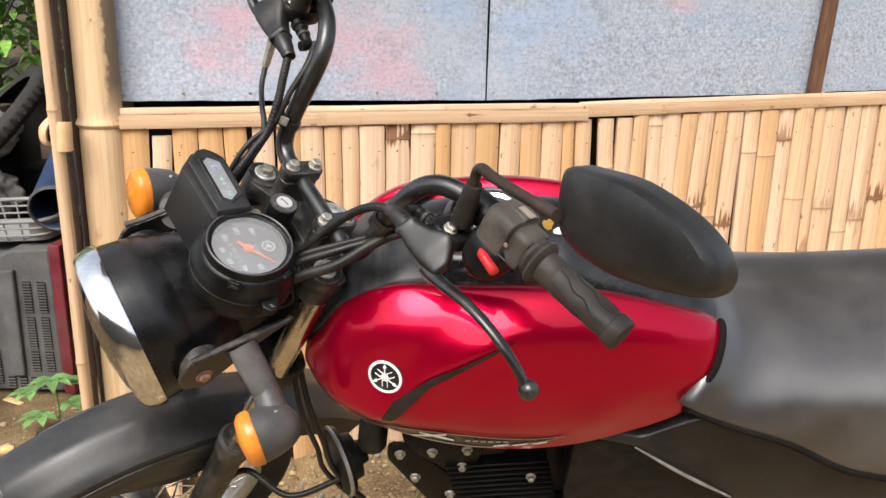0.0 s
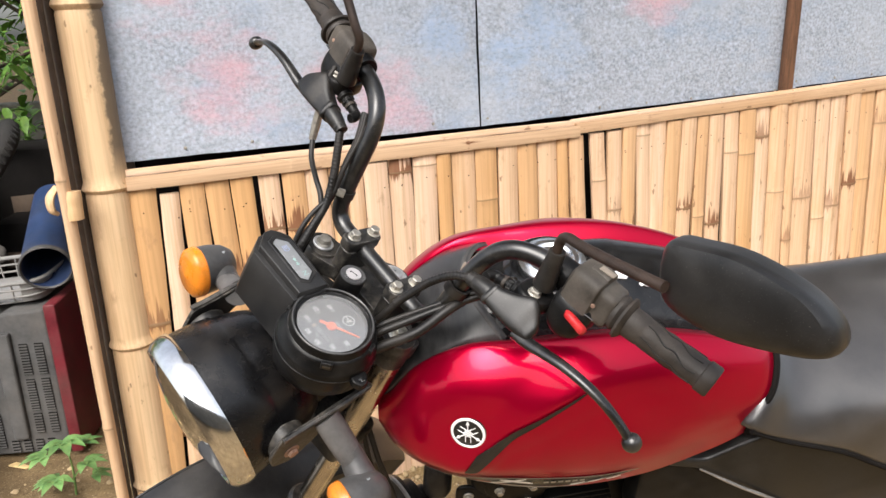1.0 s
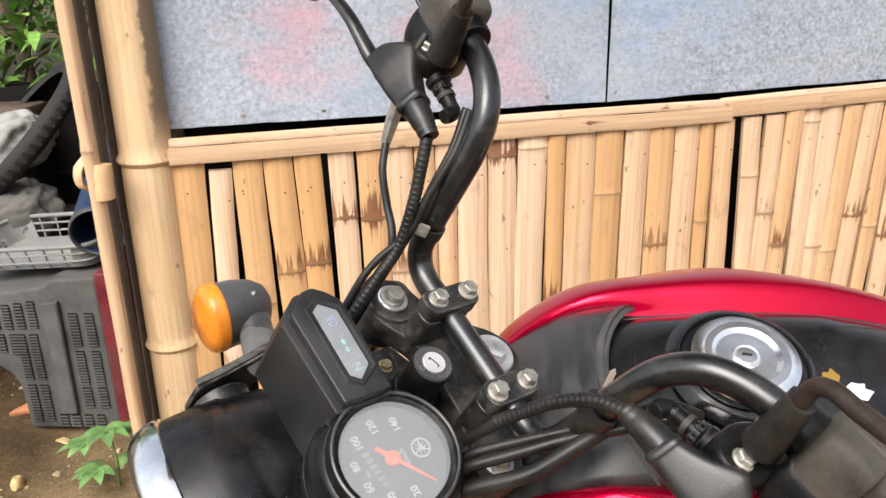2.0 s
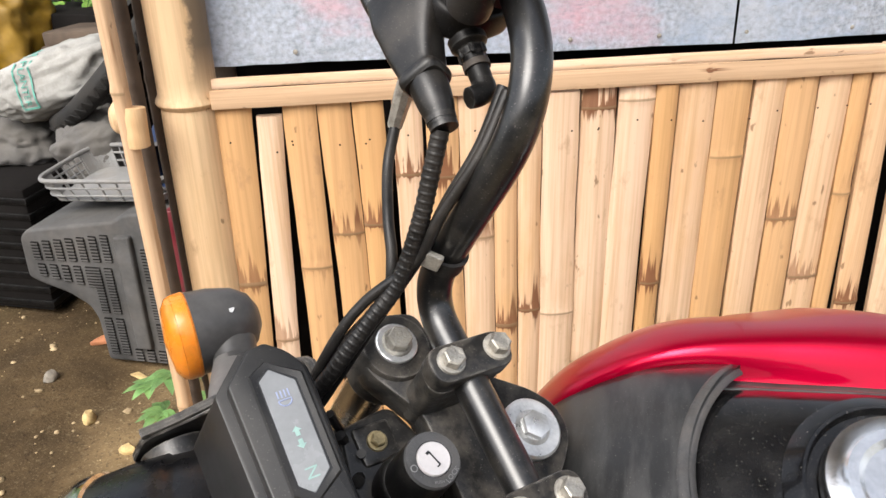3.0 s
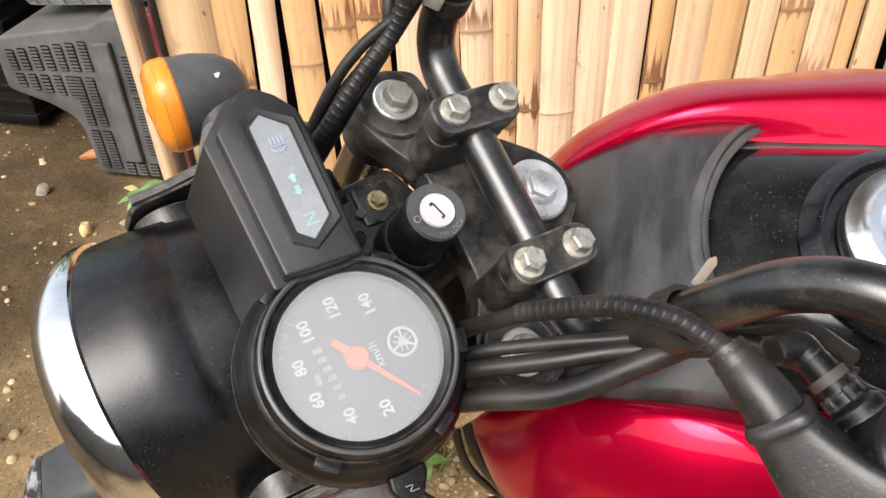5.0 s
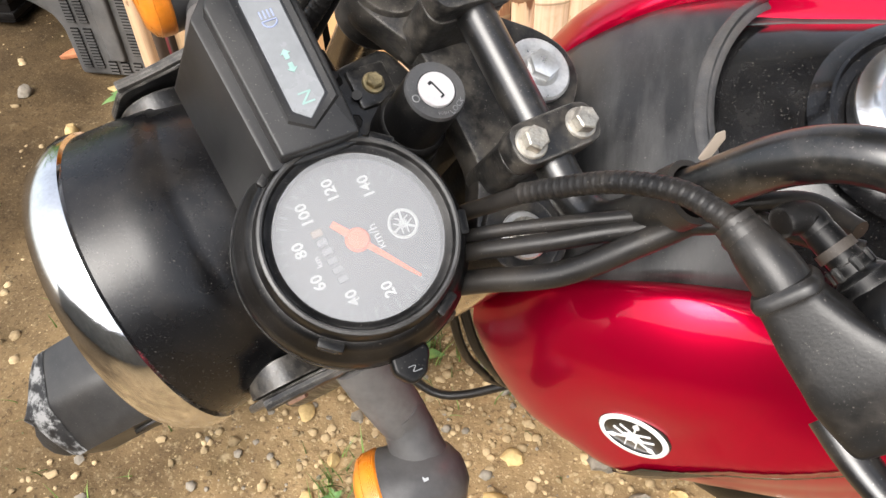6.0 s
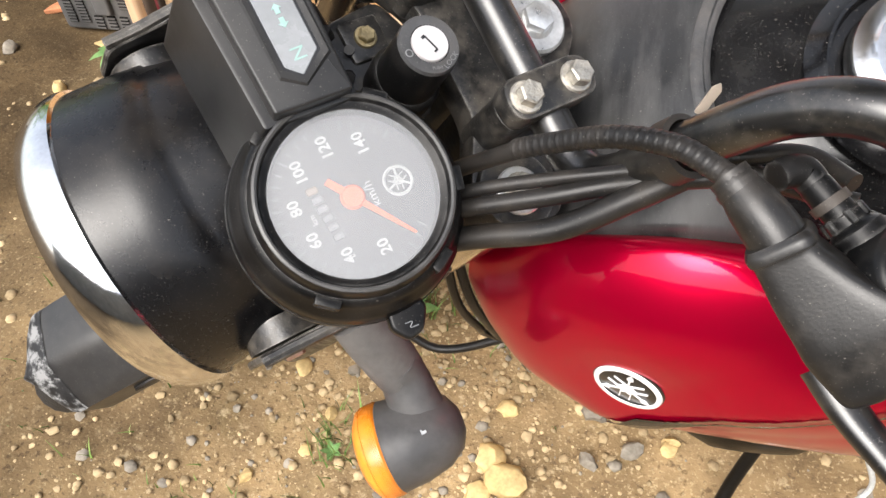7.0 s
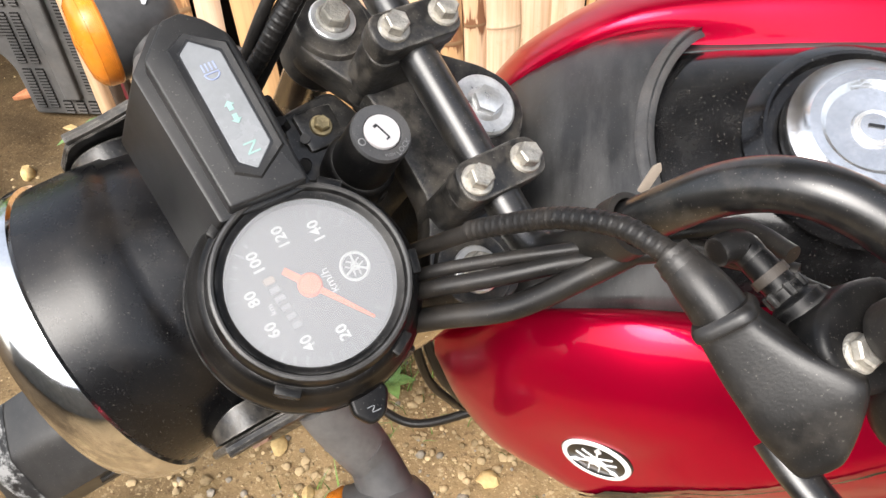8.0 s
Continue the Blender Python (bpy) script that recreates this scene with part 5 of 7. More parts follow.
cable("clutch_cable", [(0.1273, -0.0191, 0.0942), (0.1185, -0.0195, 0.0888), (0.1035, -0.0215, 0.0768), (0.0875, -0.027, 0.052), (0.076, -0.034, 0.022), (0.0685, -0.0395, 0.0)], 0.0050, "ribbed cable sleeve", True)
cable("clutch_cable", [(0.070, -0.0385, 0.004), (0.064, -0.044, -0.025), (0.0585, -0.0515, -0.053), (0.055, -0.066, -0.10), (0.05, -0.06, -0.2)], 0.0046)
cable("taped_wire", [(0.118, 0.020, 0.045), (0.116, -0.008, 0.026), (0.112, -0.036, -0.006), (0.098, -0.060, -0.034), (0.088, -0.076, -0.055), (0.07, -0.09, -0.09)], 0.0064, "thick taped wire loom")
cable("switch_wire", [(0.176, 0.036, 0.104), (0.146, 0.030, 0.076), (0.124, 0.022, 0.056), (0.112, 0.012, 0.042), (0.104, -0.004, 0.026), (0.089, -0.030, 0.0), (0.076, -0.055, -0.025), (0.066, -0.075, -0.06)], 0.0036)
cable("switch_wire", [(0.160, 0.040, 0.088), (0.134, 0.026, 0.062), (0.118, 0.008, 0.038), (0.106, -0.012, 0.018), (0.096, -0.035, -0.002), (0.083, -0.060, -0.028), (0.070, -0.08, -0.06)], 0.0048)
cable("switch_wire", [(0.150, 0.030, 0.100), (0.132, 0.034, 0.082), (0.122, 0.026, 0.062), (0.114, 0.012, 0.048)], 0.0042)
cable("switch_wire", [(0.232, 0.040, 0.140), (0.215, 0.050, 0.118), (0.200, 0.050, 0.100), (0.175, 0.048, 0.085), (0.145, 0.036, 0.070), (0.118, 0.016, 0.050)], 0.005)
cable("brake_cable", [(-0.143, -0.0085, 0.0885), (-0.130, -0.0140, 0.070), (-0.114, -0.0200, 0.043), (-0.098, -0.030, 0.010), (-0.088, -0.048, -0.015), (-0.078, -0.066, -0.045), (-0.070, -0.080, -0.10), (-0.05, -0.06, -0.2)], 0.0052, "black brake cable", True)
cable("throttle_cable", [(-0.190, 0.0005, 0.040), (-0.170, -0.009, 0.024), (-0.137, -0.022, 0.018), (-0.113, -0.028, 0.010), (-0.097, -0.034, -0.008), (-0.088, -0.056, -0.03), (-0.075, -0.075, -0.08)], 0.0036)
cable("throttle_cable", [(-0.150, 0.028, 0.110), (-0.130, 0.012, 0.085), (-0.114, -0.008, 0.060), (-0.104, -0.018, 0.028), (-0.094, -0.034, -0.004), (-0.084, -0.05, -0.03), (-0.072, -0.07, -0.08)], 0.0038)
cable("switch_wire", [(-0.144, 0.026, 0.112), (-0.122, 0.006, 0.090), (-0.110, -0.012, 0.055), (-0.101, -0.022, 0.024), (-0.099, -0.046, -0.006), (-0.092, -0.062, -0.03), (-0.078, -0.08, -0.08)], 0.0034)
fpart("cable_adjuster", tube([P(-0.203, 0.003, 0.100), P(-0.197, 0.002, 0.070), P(-0.190, 0.0005, 0.038)], [0.0045, 0.0056, 0.0060, 0.0048], 8, 3), M["bolt"], handlebar, "metal cable adjuster")
cable("throttle_cable", [(-0.203, 0.003, 0.100), (-0.209, 0.006, 0.118), (-0.215, 0.016, 0.135)], 0.0036)
# band with a bright buckle round bar and cables, and a cable tie on the other side
fpart("cable_band", revolve([(0.0125, -0.0055), (0.0145, -0.005), (0.0145, 0.005), (0.0125, 0.0055)], 24, axis(P(-0.1035, 0.0, 0.020), P(-0.107, 0.007, 0.065) - P(-0.1, 0.001, -0.004))), M["rubber"], handlebar)
fpart("band_clip", box((0.0115, 0.0045, 0.0110), axis(P(-0.0975, -0.0140, 0.0270), P(-0.107, 0.007, 0.065) - P(-0.1, 0.001, -0.004)), 0.001), M["bolt"], handlebar, "bright metal band clip")
fpart("cable_tie", revolve([(0.0122, -0.006), (0.0152, -0.0055), (0.0152, 0.0055), (0.0122, 0.006)], 24, axis(P(0.1055, 0.004, 0.050), P(0.107, 0.007, 0.065) - P(0.104, 0.001, 0.02))), M["rubber"], handlebar, "ribbed black cable tie")
fpart("tie_tail", prism(rounded([(-0.003, 0), (0.003, 0), (0.0032, 0.018), (0.0, 0.022), (-0.0032, 0.018)], 0.001), -0.0007, 0.0007, axis(P(0.0955, 0.014, 0.060), (0.5, 0.5, 0.5)) @ Matrix.Scale(0.75, 4), 0.0002), M["tan_plastic"], handlebar, "pale trimmed tail of the cable tie")

# -- ignition lock --
KEY = Matrix.Translation(P(0.0, -0.045, 0))
lock = fpart("ignition_lock", revolve([(0, -0.085), (0.020, -0.085), (0.0205, -0.058), (0.019, -0.055), (0.0175, -0.054), (0.0168, -0.020), (0.0160, -0.0175), (0.0105, -0.0168), (0.010, -0.0176), (0, -0.0176)], 32, KEY), M["plastic"], None, "black ignition lock with a bright key plate")
fpart("key_plate", revolve([(0.0, -0.0155), (0.0094, -0.0155), (0.0099, -0.0162), (0.0099, -0.0178)], 28, KEY), M["plate"], lock)
fpart("lock_ring", revolve([(0.0104, -0.0166), (0.0112, -0.0164), (0.0158, -0.0170), (0.0164, -0.0182), (0.0168, -0.0205)], 32, KEY), M["faded"], lock, "dull grey ring round the key plate")
kr = KEY @ Matrix.Rotation(radians(20), 4, "Z")
fpart("key_slot", box((0.0008, 0.0092, 0.0006), kr @ Matrix.Translation((0, 0, -0.0153))).join(box((0.0022, 0.0009, 0.0006), kr @ Matrix.Translation((0.0010, 0.0046, -0.0153)))).join(box((0.0022, 0.0016, 0.0006), kr @ Matrix.Translation((0.0010, -0.0046, -0.0153)))), M["black"], lock)
for text, ang, size in (("LOCK", 118, 0.0042), ("PUSH", 78, 0.0024)):
    lettering("lock_print", text, size, FORK @ KEY @ Matrix.Rotation(radians(ang), 4, "Z") @ Matrix.Translation((0.0134, 0, -0.0159)) @ Matrix.Rotation(radians(90), 4, "Z"), M["engraved"], lock)
fpart("lock_mark", revolve([(0.0016, 0), (0.0022, 0.0002), (0.0016, 0.0004)], 16, KEY @ Matrix.Rotation(radians(5), 4, "Z") @ Matrix.Translation((0.0133, 0, -0.0162))), M["engraved"], lock)
fpart("lock_bracket", prism(rounded([(0.030, -0.055), (0.068, -0.050), (0.075, -0.015), (0.068, 0.02), (0.03, 0.02), (0.015, -0.02)], 0.008), -0.085, -0.074, None, 0.003), M["cast"], lock)
fpart("bracket_tab", box((0.026, 0.026, 0.010), Matrix.Translation(P(-0.034, -0.049, -0.076)), 0.003), M["cast"], lock)
fpart("bracket_bolt", bolt_geo(0.0050, 0.006, 0.0068, Matrix.Translation(P(-0.034, -0.049, -0.071))), M["brass"], lock, "brassy bracket bolt")

# -- instruments --
ND = Vector((0.1432, -0.0014, 0.9897)).normalized()
DA = ND.cross(Vector((0, 1, 0))).normalized() * -1      # the dial's upper side
DIAL = Matrix(((DA.x, 0, ND.x, 0.1143), (0, 1, 0, 0.0532), (DA.z, 0, ND.z, -0.0240), (0, 0, 0, 1)))
cluster = fpart("instrument_pod", revolve([(0, -0.082), (0.030, -0.081), (0.049, -0.074), (0.0580, -0.060), (0.0605, -0.044), (0.0600, -0.026), (0.0580, -0.0195), (0.0552, -0.0165), (0.0540, -0.0085), (0.0522, -0.0062), (0.0500, -0.0052), (0.0490, 0.0026), (0.0480, 0.0050), (0.0468, 0.0056), (0.0456, 0.0050), (0.0446, 0.0018), (0.0422, 0.0010), (0.0410, 0.0002), (0.0405, -0.0068)], 80, DIAL), M["plastic"], None, "black plastic instrument pod")
fpart("bezel_ring", revolve([(0.0456, 0.0052), (0.0466, 0.0060), (0.0478, 0.0054)], 80, DIAL), M["worn_edge"], cluster, "rubbed grey edge of the bezel")
dial = fpart("dial", revolve([(0, -0.0066), (0.0407, -0.0066)], 48, DIAL), M["dial"], cluster, "grey speedometer face")
fpart("dial_glass", revolve([(0.0412, 0.0004), (0.02, 0.0011), (0, 0.0013)], 48, DIAL), M["hazed"], cluster).visible_shadow = False
DF = DIAL @ Matrix.Translation((0.001, 0.0006, -0.0062))
for v in range(0, 150, 20):
    a = radians(134 - v * 1.85)
    if v:
        lettering("dial_number", str(v), 0.0080, FORK @ DF @ Matrix.Translation((0.0278 * math.cos(a), 0.0278 * math.sin(a), 0)) @ Matrix.Rotation(radians(-90), 4, "Z"), M["print"], dial, bold=0.0002)
tick = Geo()
for k in range(0, 31):
    a = radians(134 - k * 9.25)
    tick.join(box((0.0030 if k % 2 else 0.0048, 0.0010, 0.0003), DF @ Matrix.Rotation(a, 4, "Z") @ Matrix.Translation((0.0362, 0, 0))))
fpart("dial_ticks", tick, M["lens_grey"], dial)
lettering("dial_number", "km/h", 0.0066, FORK @ DF @ Matrix.Translation((-0.0095, 0.002, 0)) @ Matrix.Rotation(radians(-90), 4, "Z"), M["print"], dial)
lettering("dial_number", "km", 0.0044, FORK @ DF @ Matrix.Translation((0.0215, 0.002, 0)) @ Matrix.Rotation(radians(-90), 4, "Z"), M["print"], dial)
EMB = DF @ Matrix.Translation((-0.0242, 0.0015, 0))
eg = revolve([(0.0062, -0.0001), (0.0070, 0.0003), (0.0078, -0.0001)], 32, EMB)
for k in range(3):
    er = EMB @ Matrix.Rotation(k * 2 * math.pi / 3 + 0.4, 4, "Z")
    eg.join(box((0.0070, 0.0011, 0.0003), er @ Matrix.Translation((0.0030, 0, 0))))
    for y in (0.0014, -0.0014):
        eg.join(box((0.0066, 0.0006, 0.0003), er @ Matrix.Translation((-0.0015, y, 0))))
fpart("dial_emblem", eg, M["print"], dial)
for k in range(6):
    fpart("odometer_digit", box((0.0056, 0.0036, 0.0003), DF @ Matrix.Translation((0.0142 + 0.0004 * k, 0.0140 - 0.0050 * k, 0)), 0.0006, 1), M["lens_grey" if k < 5 else "tan_plastic"], dial)
nd_m = DF @ Matrix.Translation((0, 0, 0.0022)) @ Matrix.Rotation(radians(125), 4, "Z")
fpart("needle", prism([(-0.0145, -0.0017), (-0.002, -0.0020), (0.006, -0.0015), (0.0345, -0.0007), (0.035, 0), (0.0345, 0.0007), (0.006, 0.0015), (-0.002, 0.0020), (-0.0145, 0.0017)], 0.0, 0.0008, nd_m).join(revolve([(0, 0.0022), (0.0050, 0.0020), (0.0062, 0.0)], 24, DF @ Matrix.Translation((0, 0, 0.0018)))), M["orange"], dial, "orange speedometer needle")
for a in (50, 118, 165, 232, 300):
    tab = DIAL @ Matrix.Rotation(radians(a), 4, "Z") @ Matrix.Translation((0.0528, 0, -0.0100))
    fpart("bezel_tab", box((0.0050, 0.0130, 0.0105), tab, 0.0012), M["plastic"], cluster)
    fpart("tab_slot", box((0.0008, 0.0085, 0.0050), tab @ Matrix.Translation((0.0026, 0, -0.0006)), 0.0002, 1), M["black"], cluster)
fpart("mould_seam", revolve([(0.0604, -0.0300), (0.0611, -0.0308), (0.0606, -0.0320)], 80, DIAL), M["plastic"], cluster)
knob_m = DIAL @ Matrix.Rotation(radians(92), 4, "Z") @ Matrix.Translation((0.060, 0, -0.022)) @ Matrix.Rotation(radians(180), 4, "Z") @ Matrix.Scale(0.75, 4)
knob = fpart("trip_knob", prism(rounded([(-0.004, -0.014), (-0.018, -0.004), (-0.020, 0.008), (-0.008, 0.016), (0.010, 0.012), (0.012, -0.010)], 0.004), -0.020, -0.006, knob_m, 0.003), M["plastic"], cluster)
fpart("knob_mark", tube([knob_m @ Vector(p) for p in ((-0.013, -0.002, -0.0058), (-0.012, 0.004, -0.0058), (-0.009, 0.001, -0.0058), (-0.008, 0.006, -0.0058))], 0.0003, 5, 4), M["lens_grey"], knob)
# long indicator box beside the dial: a stepped shell with flat facets and a recessed window
PAN = Matrix(((DIAL[0][0], 0, DIAL[0][2], 0), (0, 1, 0, 0), (DIAL[2][0], 0, DIAL[2][2], 0.0005), (0, 0, 0, 1)))
upper = [(0.1360, 0.008), (0.1385, -0.074), (0.1225, -0.0905), (0.1125, -0.0915), (0.1035, -0.084), (0.0962, -0.073), (0.0958, -0.064), (0.0970, 0.010)]
middle = [(0.1420, 0.010), (0.1455, -0.074), (0.1265, -0.0940), (0.1115, -0.0950), (0.1010, -0.0865), (0.0935, -0.0750), (0.0930, -0.064), (0.0945, 0.012)]
lower = [(0.1580, 0.012), (0.1610, -0.072), (0.1340, -0.0990), (0.1100, -0.0995), (0.0960, -0.0890), (0.0880, -0.0760), (0.0875, -0.062), (0.0890, 0.014)]
ibox = fpart("indicator_box", prism(rounded(lower, 0.002), -0.066, -0.0035, PAN, 0.0010, 2, top=rounded(middle, 0.002)), M["cover"], cluster, "black indicator box with a long window")
fpart("box_top", prism(rounded([(0.1166 + (x - 0.1166) * 1.025, y) for x, y in upper], 0.002), -0.006, 0.0055, PAN, 0.0016, 3, top=rounded(upper, 0.002)), M["cover"], ibox)
win = [(0.1156, -0.0754), (0.1040, -0.0649), (0.1041, -0.0135), (0.1155, -0.0041), (0.1223, -0.0104), (0.1225, -0.0702)]
wc = (0.1138, -0.040)
ring_o = [(wc[0] + (x - wc[0]) * 1.55, wc[1] + (y - wc[1]) * 1.15) for x, y in win]
ring_i = [(wc[0] + (x - wc[0]) * 1.12, wc[1] + (y - wc[1]) * 1.03) for x, y in win]
wf = Geo()
wrows = [[(x, y, 0.0054) for x, y in ring_o], [(x, y, 0.0068) for x, y in [(wc[0] + (x - wc[0]) * 1.42, wc[1] + (y - wc[1]) * 1.12) for x, y in win]], [(x, y, 0.0062) for x, y in ring_i], [(x, y, 0.0050) for x, y in ring_i]]
wf.join(grid(wrows, True), PAN)
fpart("window_frame", wf, M["cover"], ibox, "raised frame of the window", sharp=20)
fpart("window_gasket", prism(ring_i, 0.0050, 0.0060, PAN), M["black"], ibox)
wn = fpart("indicator_window", prism(rounded(win, 0.001), 0.0052, 0.0063, PAN, 0.0004, 1), M["lens_grey"], cluster, "milky grey indicator window")
lettering("window_print", "N", 0.0095, FORK @ PAN @ Matrix.Translation((0.1130, -0.0145, 0.0066)) @ Matrix.Rotation(radians(-90), 4, "Z"), M["green"], wn)
for sgn in (1, -1):
    ar = [(0.0, 0.0036), (0.0026, 0.0012), (0.0012, 0.0012), (0.0012, -0.0016), (-0.0012, -0.0016), (-0.0012, 0.0012), (-0.0026, 0.0012)]
    fpart("window_print", prism([(0.1132 + x, -0.034 + sgn * (0.0026 + y)) for x, y in ar], 0.0062, 0.0066, PAN), M["green"], wn)
LM = PAN @ Matrix.Translation((0.1130, -0.0560, 0))
fpart("window_print", tube([LM @ Vector((0.0036 * math.cos(a), 0.0036 * math.sin(a), 0.0065)) for a in [i * math.pi / 8 for i in range(9)]] + [LM @ Vector((0.0036, 0, 0.0065))], 0.0004, 5, 1), M["blueprint"], wn)
for k in range(4):
    fpart("window_print", box((0.0007, 0.0042, 0.0003), LM @ Matrix.Translation((-0.0030 + 0.002 * k, -0.0034, 0.0065))), M["blueprint"], wn)
fpart("pod_stay", box((0.07, 0.03, 0.05), Matrix.Translation(P(0.01, -0.095, -0.10)), 0.006), M["cast"], cluster)
# wiring gathered between the fork legs behind the headlight
loom = fpart("wiring_bundle", loft([(P(-0.060, -0.078, -0.135), P(0, 0.030, 0.0), P(0, 0, 0.034)), (P(-0.030, -0.080, -0.140), P(0, 0.040, 0.006), P(0, 0, 0.050)), (P(0.020, -0.078, -0.150), P(0, 0.038, 0.0), P(0, 0, 0.054)), (P(0.060, -0.070, -0.145), P(0, 0.028, 0.004), P(0, 0, 0.040))], 18, 2.4), M["rubber"], None, "black taped wiring bundle behind the headlight")
rl = random.Random(8)
for k in range(9):
    u0 = -0.06 + 0.015 * k
    fpart("wire", tube([P(u0, -0.060 + rl.uniform(-0.02, 0.02), -0.07), P(u0 + rl.uniform(-0.02, 0.02), -0.035 + rl.uniform(-0.015, 0.01), -0.12), P(u0 + rl.uniform(-0.03, 0.03), -0.045, -0.17), P(u0 * 0.5, -0.08, -0.21)], 0.0030 + 0.0012 * rl.random(), 8, 5), M["rubber"], loom)

# -- headlight --
HA = Vector((0.9005, 0.008, -0.4346))
HEAD = axis(Vector((0.1818, -0.0099, -0.2269)), HA, (0, 0, 1))
head = fpart("headlight", revolve([(0.0, -0.140), (0.030, -0.139), (0.056, -0.130), (0.076, -0.112), (0.088, -0.088), (0.0945, -0.062), (0.0965, -0.0555), (0.0985, -0.0535), (0.1020, -0.030), (0.1040, -0.008), (0.1044, 0.002)], 72, HEAD), M["shell"], None, "round black headlight with a chrome rim")
fpart("chrome_rim", revolve([(0.1042, -0.003), (0.1068, -0.002), (0.1080, 0.003), (0.1076, 0.010), (0.1045, 0.021), (0.0985, 0.0275), (0.0940, 0.0275), (0.0933, 0.023)], 72, HEAD), M["chrome"], head, "speckled chrome headlight rim")
fpart("lens", revolve([(0.0, 0.041), (0.034, 0.0393), (0.068, 0.0335), (0.0936, 0.0235)], 48, HEAD), M["glass"], head)
fpart("reflector", revolve([(0.0, -0.045), (0.022, -0.043), (0.055, -0.025), (0.083, 0.005), (0.0936, 0.020)], 48, HEAD), M["mirror"], head)
fpart("rim_screw", bolt_geo(0.004, 0.005, 0.006, HEAD @ Matrix.Rotation(radians(-58), 4, "Z") @ Matrix.Translation((0.106, 0, -0.012)) @ Matrix.Rotation(radians(90), 4, "Y")), M["bolt"], head)
for sg in (1, -1):
    # stay plates from the fork to the headlight's side
    ol = rounded([(0.172, -0.196), (0.166, -0.160), (0.140, -0.150), (0.075, -0.119), (0.060, -0.114), (0.056, -0.124), (0.078, -0.146), (0.105, -0.185), (0.130, -0.222), (0.160, -0.220)], 0.008)
    out = 0.0 if sg > 0 else 0.013
    stay = fpart("headlight_stay", side_geo(prism([(x, z) for x, z in ol], 0.0, 0.005, Matrix(((1, 0, 0, 0), (0, 0, 1, 0.098 + out), (0, 1, 0, 0), (0, 0, 0, 1))), 0.001, 1), sg), M["cast"], head, "black headlight stay")
    fpart("stay_flange", side_geo(tube([P(0.103 + out, -0.166, -0.160), P(0.103 + out, -0.140, -0.150), P(0.104 + out, -0.064, -0.115), P(0.102, -0.054, -0.106)], 0.004, 8, 4), sg), M["cast"], stay)
    fpart("stay_cup", side_geo(revolve([(0, -0.012), (0.026, -0.012), (0.027, 0.004), (0.020, 0.006), (0, 0.006)], 24, axis(P(0.092 + out, -0.140, -0.192), (0, 1, 0))), sg), M["cast"], stay)
    fpart("stay_bolt", side_geo(bolt_geo(0.007, 0.006, 0.0105, axis(P(0.103 + out, -0.140, -0.196), (0, 1, 0))), sg), M["rust"], stay, "rusty stay bolt")
    # turn signal: a flat rubber stalk, and a bell-shaped body whose neck comes out of it
    sm, e = P(0.101, -0.106, -0.148), P(0.152, -0.086, -0.180)
    if sg < 0:
        sm, e = sm + P(0.006, 0, 0.004), e + P(0.0, 0, 0.008)
    signal = fpart("turn_signal", side_geo(tube([sm, sm.lerp(e, 0.35), sm.lerp(e, 0.72), sm.lerp(e, 0.98)], [0.0185, 0.0190, 0.0182, 0.0172], 24, 3, flat=0.84), sg), M["stalk"], None, "turn signal with amber lens on a thick grey stalk")
    SG = axis(P(0.193, -0.107, -0.208) if sg > 0 else P(0.191, -0.106, -0.183), (0.89, -0.09, -0.44) if sg > 0 else (0.985, 0.03, -0.14), (0, 0, 1))
    sq = SG @ Matrix.Diagonal((0.92, 1.08, 1, 1))
    back = SG @ Vector((0, 0, -0.026))
    neck = e.lerp(back, 0.5)
    fpart("signal_neck", side_geo(tube([sm.lerp(e, 0.80), e, neck, back], [0.0158, 0.0162, 0.0185, 0.0215], 24, 4), sg), M["signal"], signal)
    fpart("signal_body", side_geo(revolve([(0.0, -0.052), (0.010, -0.051), (0.021, -0.0455), (0.029, -0.034), (0.0335, -0.016), (0.0345, -0.002), (0.0350, 0.0), (0.0340, 0.001)], 36, sq), sg), M["signal"], signal, "weathered grey signal body")
    fpart("signal_lens", side_geo(revolve([(0.0345, 0.0005), (0.0357, 0.002), (0.0355, 0.010), (0.0335, 0.015), (0.026, 0.0195), (0.0, 0.0225)], 36, sq), sg), M["amber"], signal, "amber plastic lens")
    lr = Geo()
    for k in range(9):
        lr.join(revolve([(0.0352 - 0.0001 * k, 0.0026 + 0.0011 * k), (0.0360 - 0.0001 * k, 0.0030 + 0.0011 * k), (0.0352 - 0.0001 * k, 0.0034 + 0.0011 * k)], 36, sq))
    tagged(fpart("lens_ribs", side_geo(lr, sg), M["amber"], signal), kind="stuff")
    rc = random.Random(3 if sg > 0 else 6)
    for k, (a, z) in enumerate(((200, -0.022), (150, -0.034), (255, -0.012), (100, -0.028))):
        rr = float(np.interp(z, (-0.052, -0.0455, -0.034, -0.016, 0.0), (0.0, 0.021, 0.029, 0.0335, 0.035)))
        cm = sq @ Matrix.Rotation(radians(a), 4, "Z") @ Matrix.Translation((rr, 0, z)) @ Matrix.Rotation(radians(78), 4, "Y")
        fpart("paint_chip", side_geo(prism([(0.0032 * rc.uniform(0.4, 1.1) * math.cos(t), 0.0026 * rc.uniform(0.4, 1.1) * math.sin(t)) for t in [i * math.pi / 5 for i in range(10)]], -0.0004, 0.0005, cm), sg), M["lens_grey"], signal)

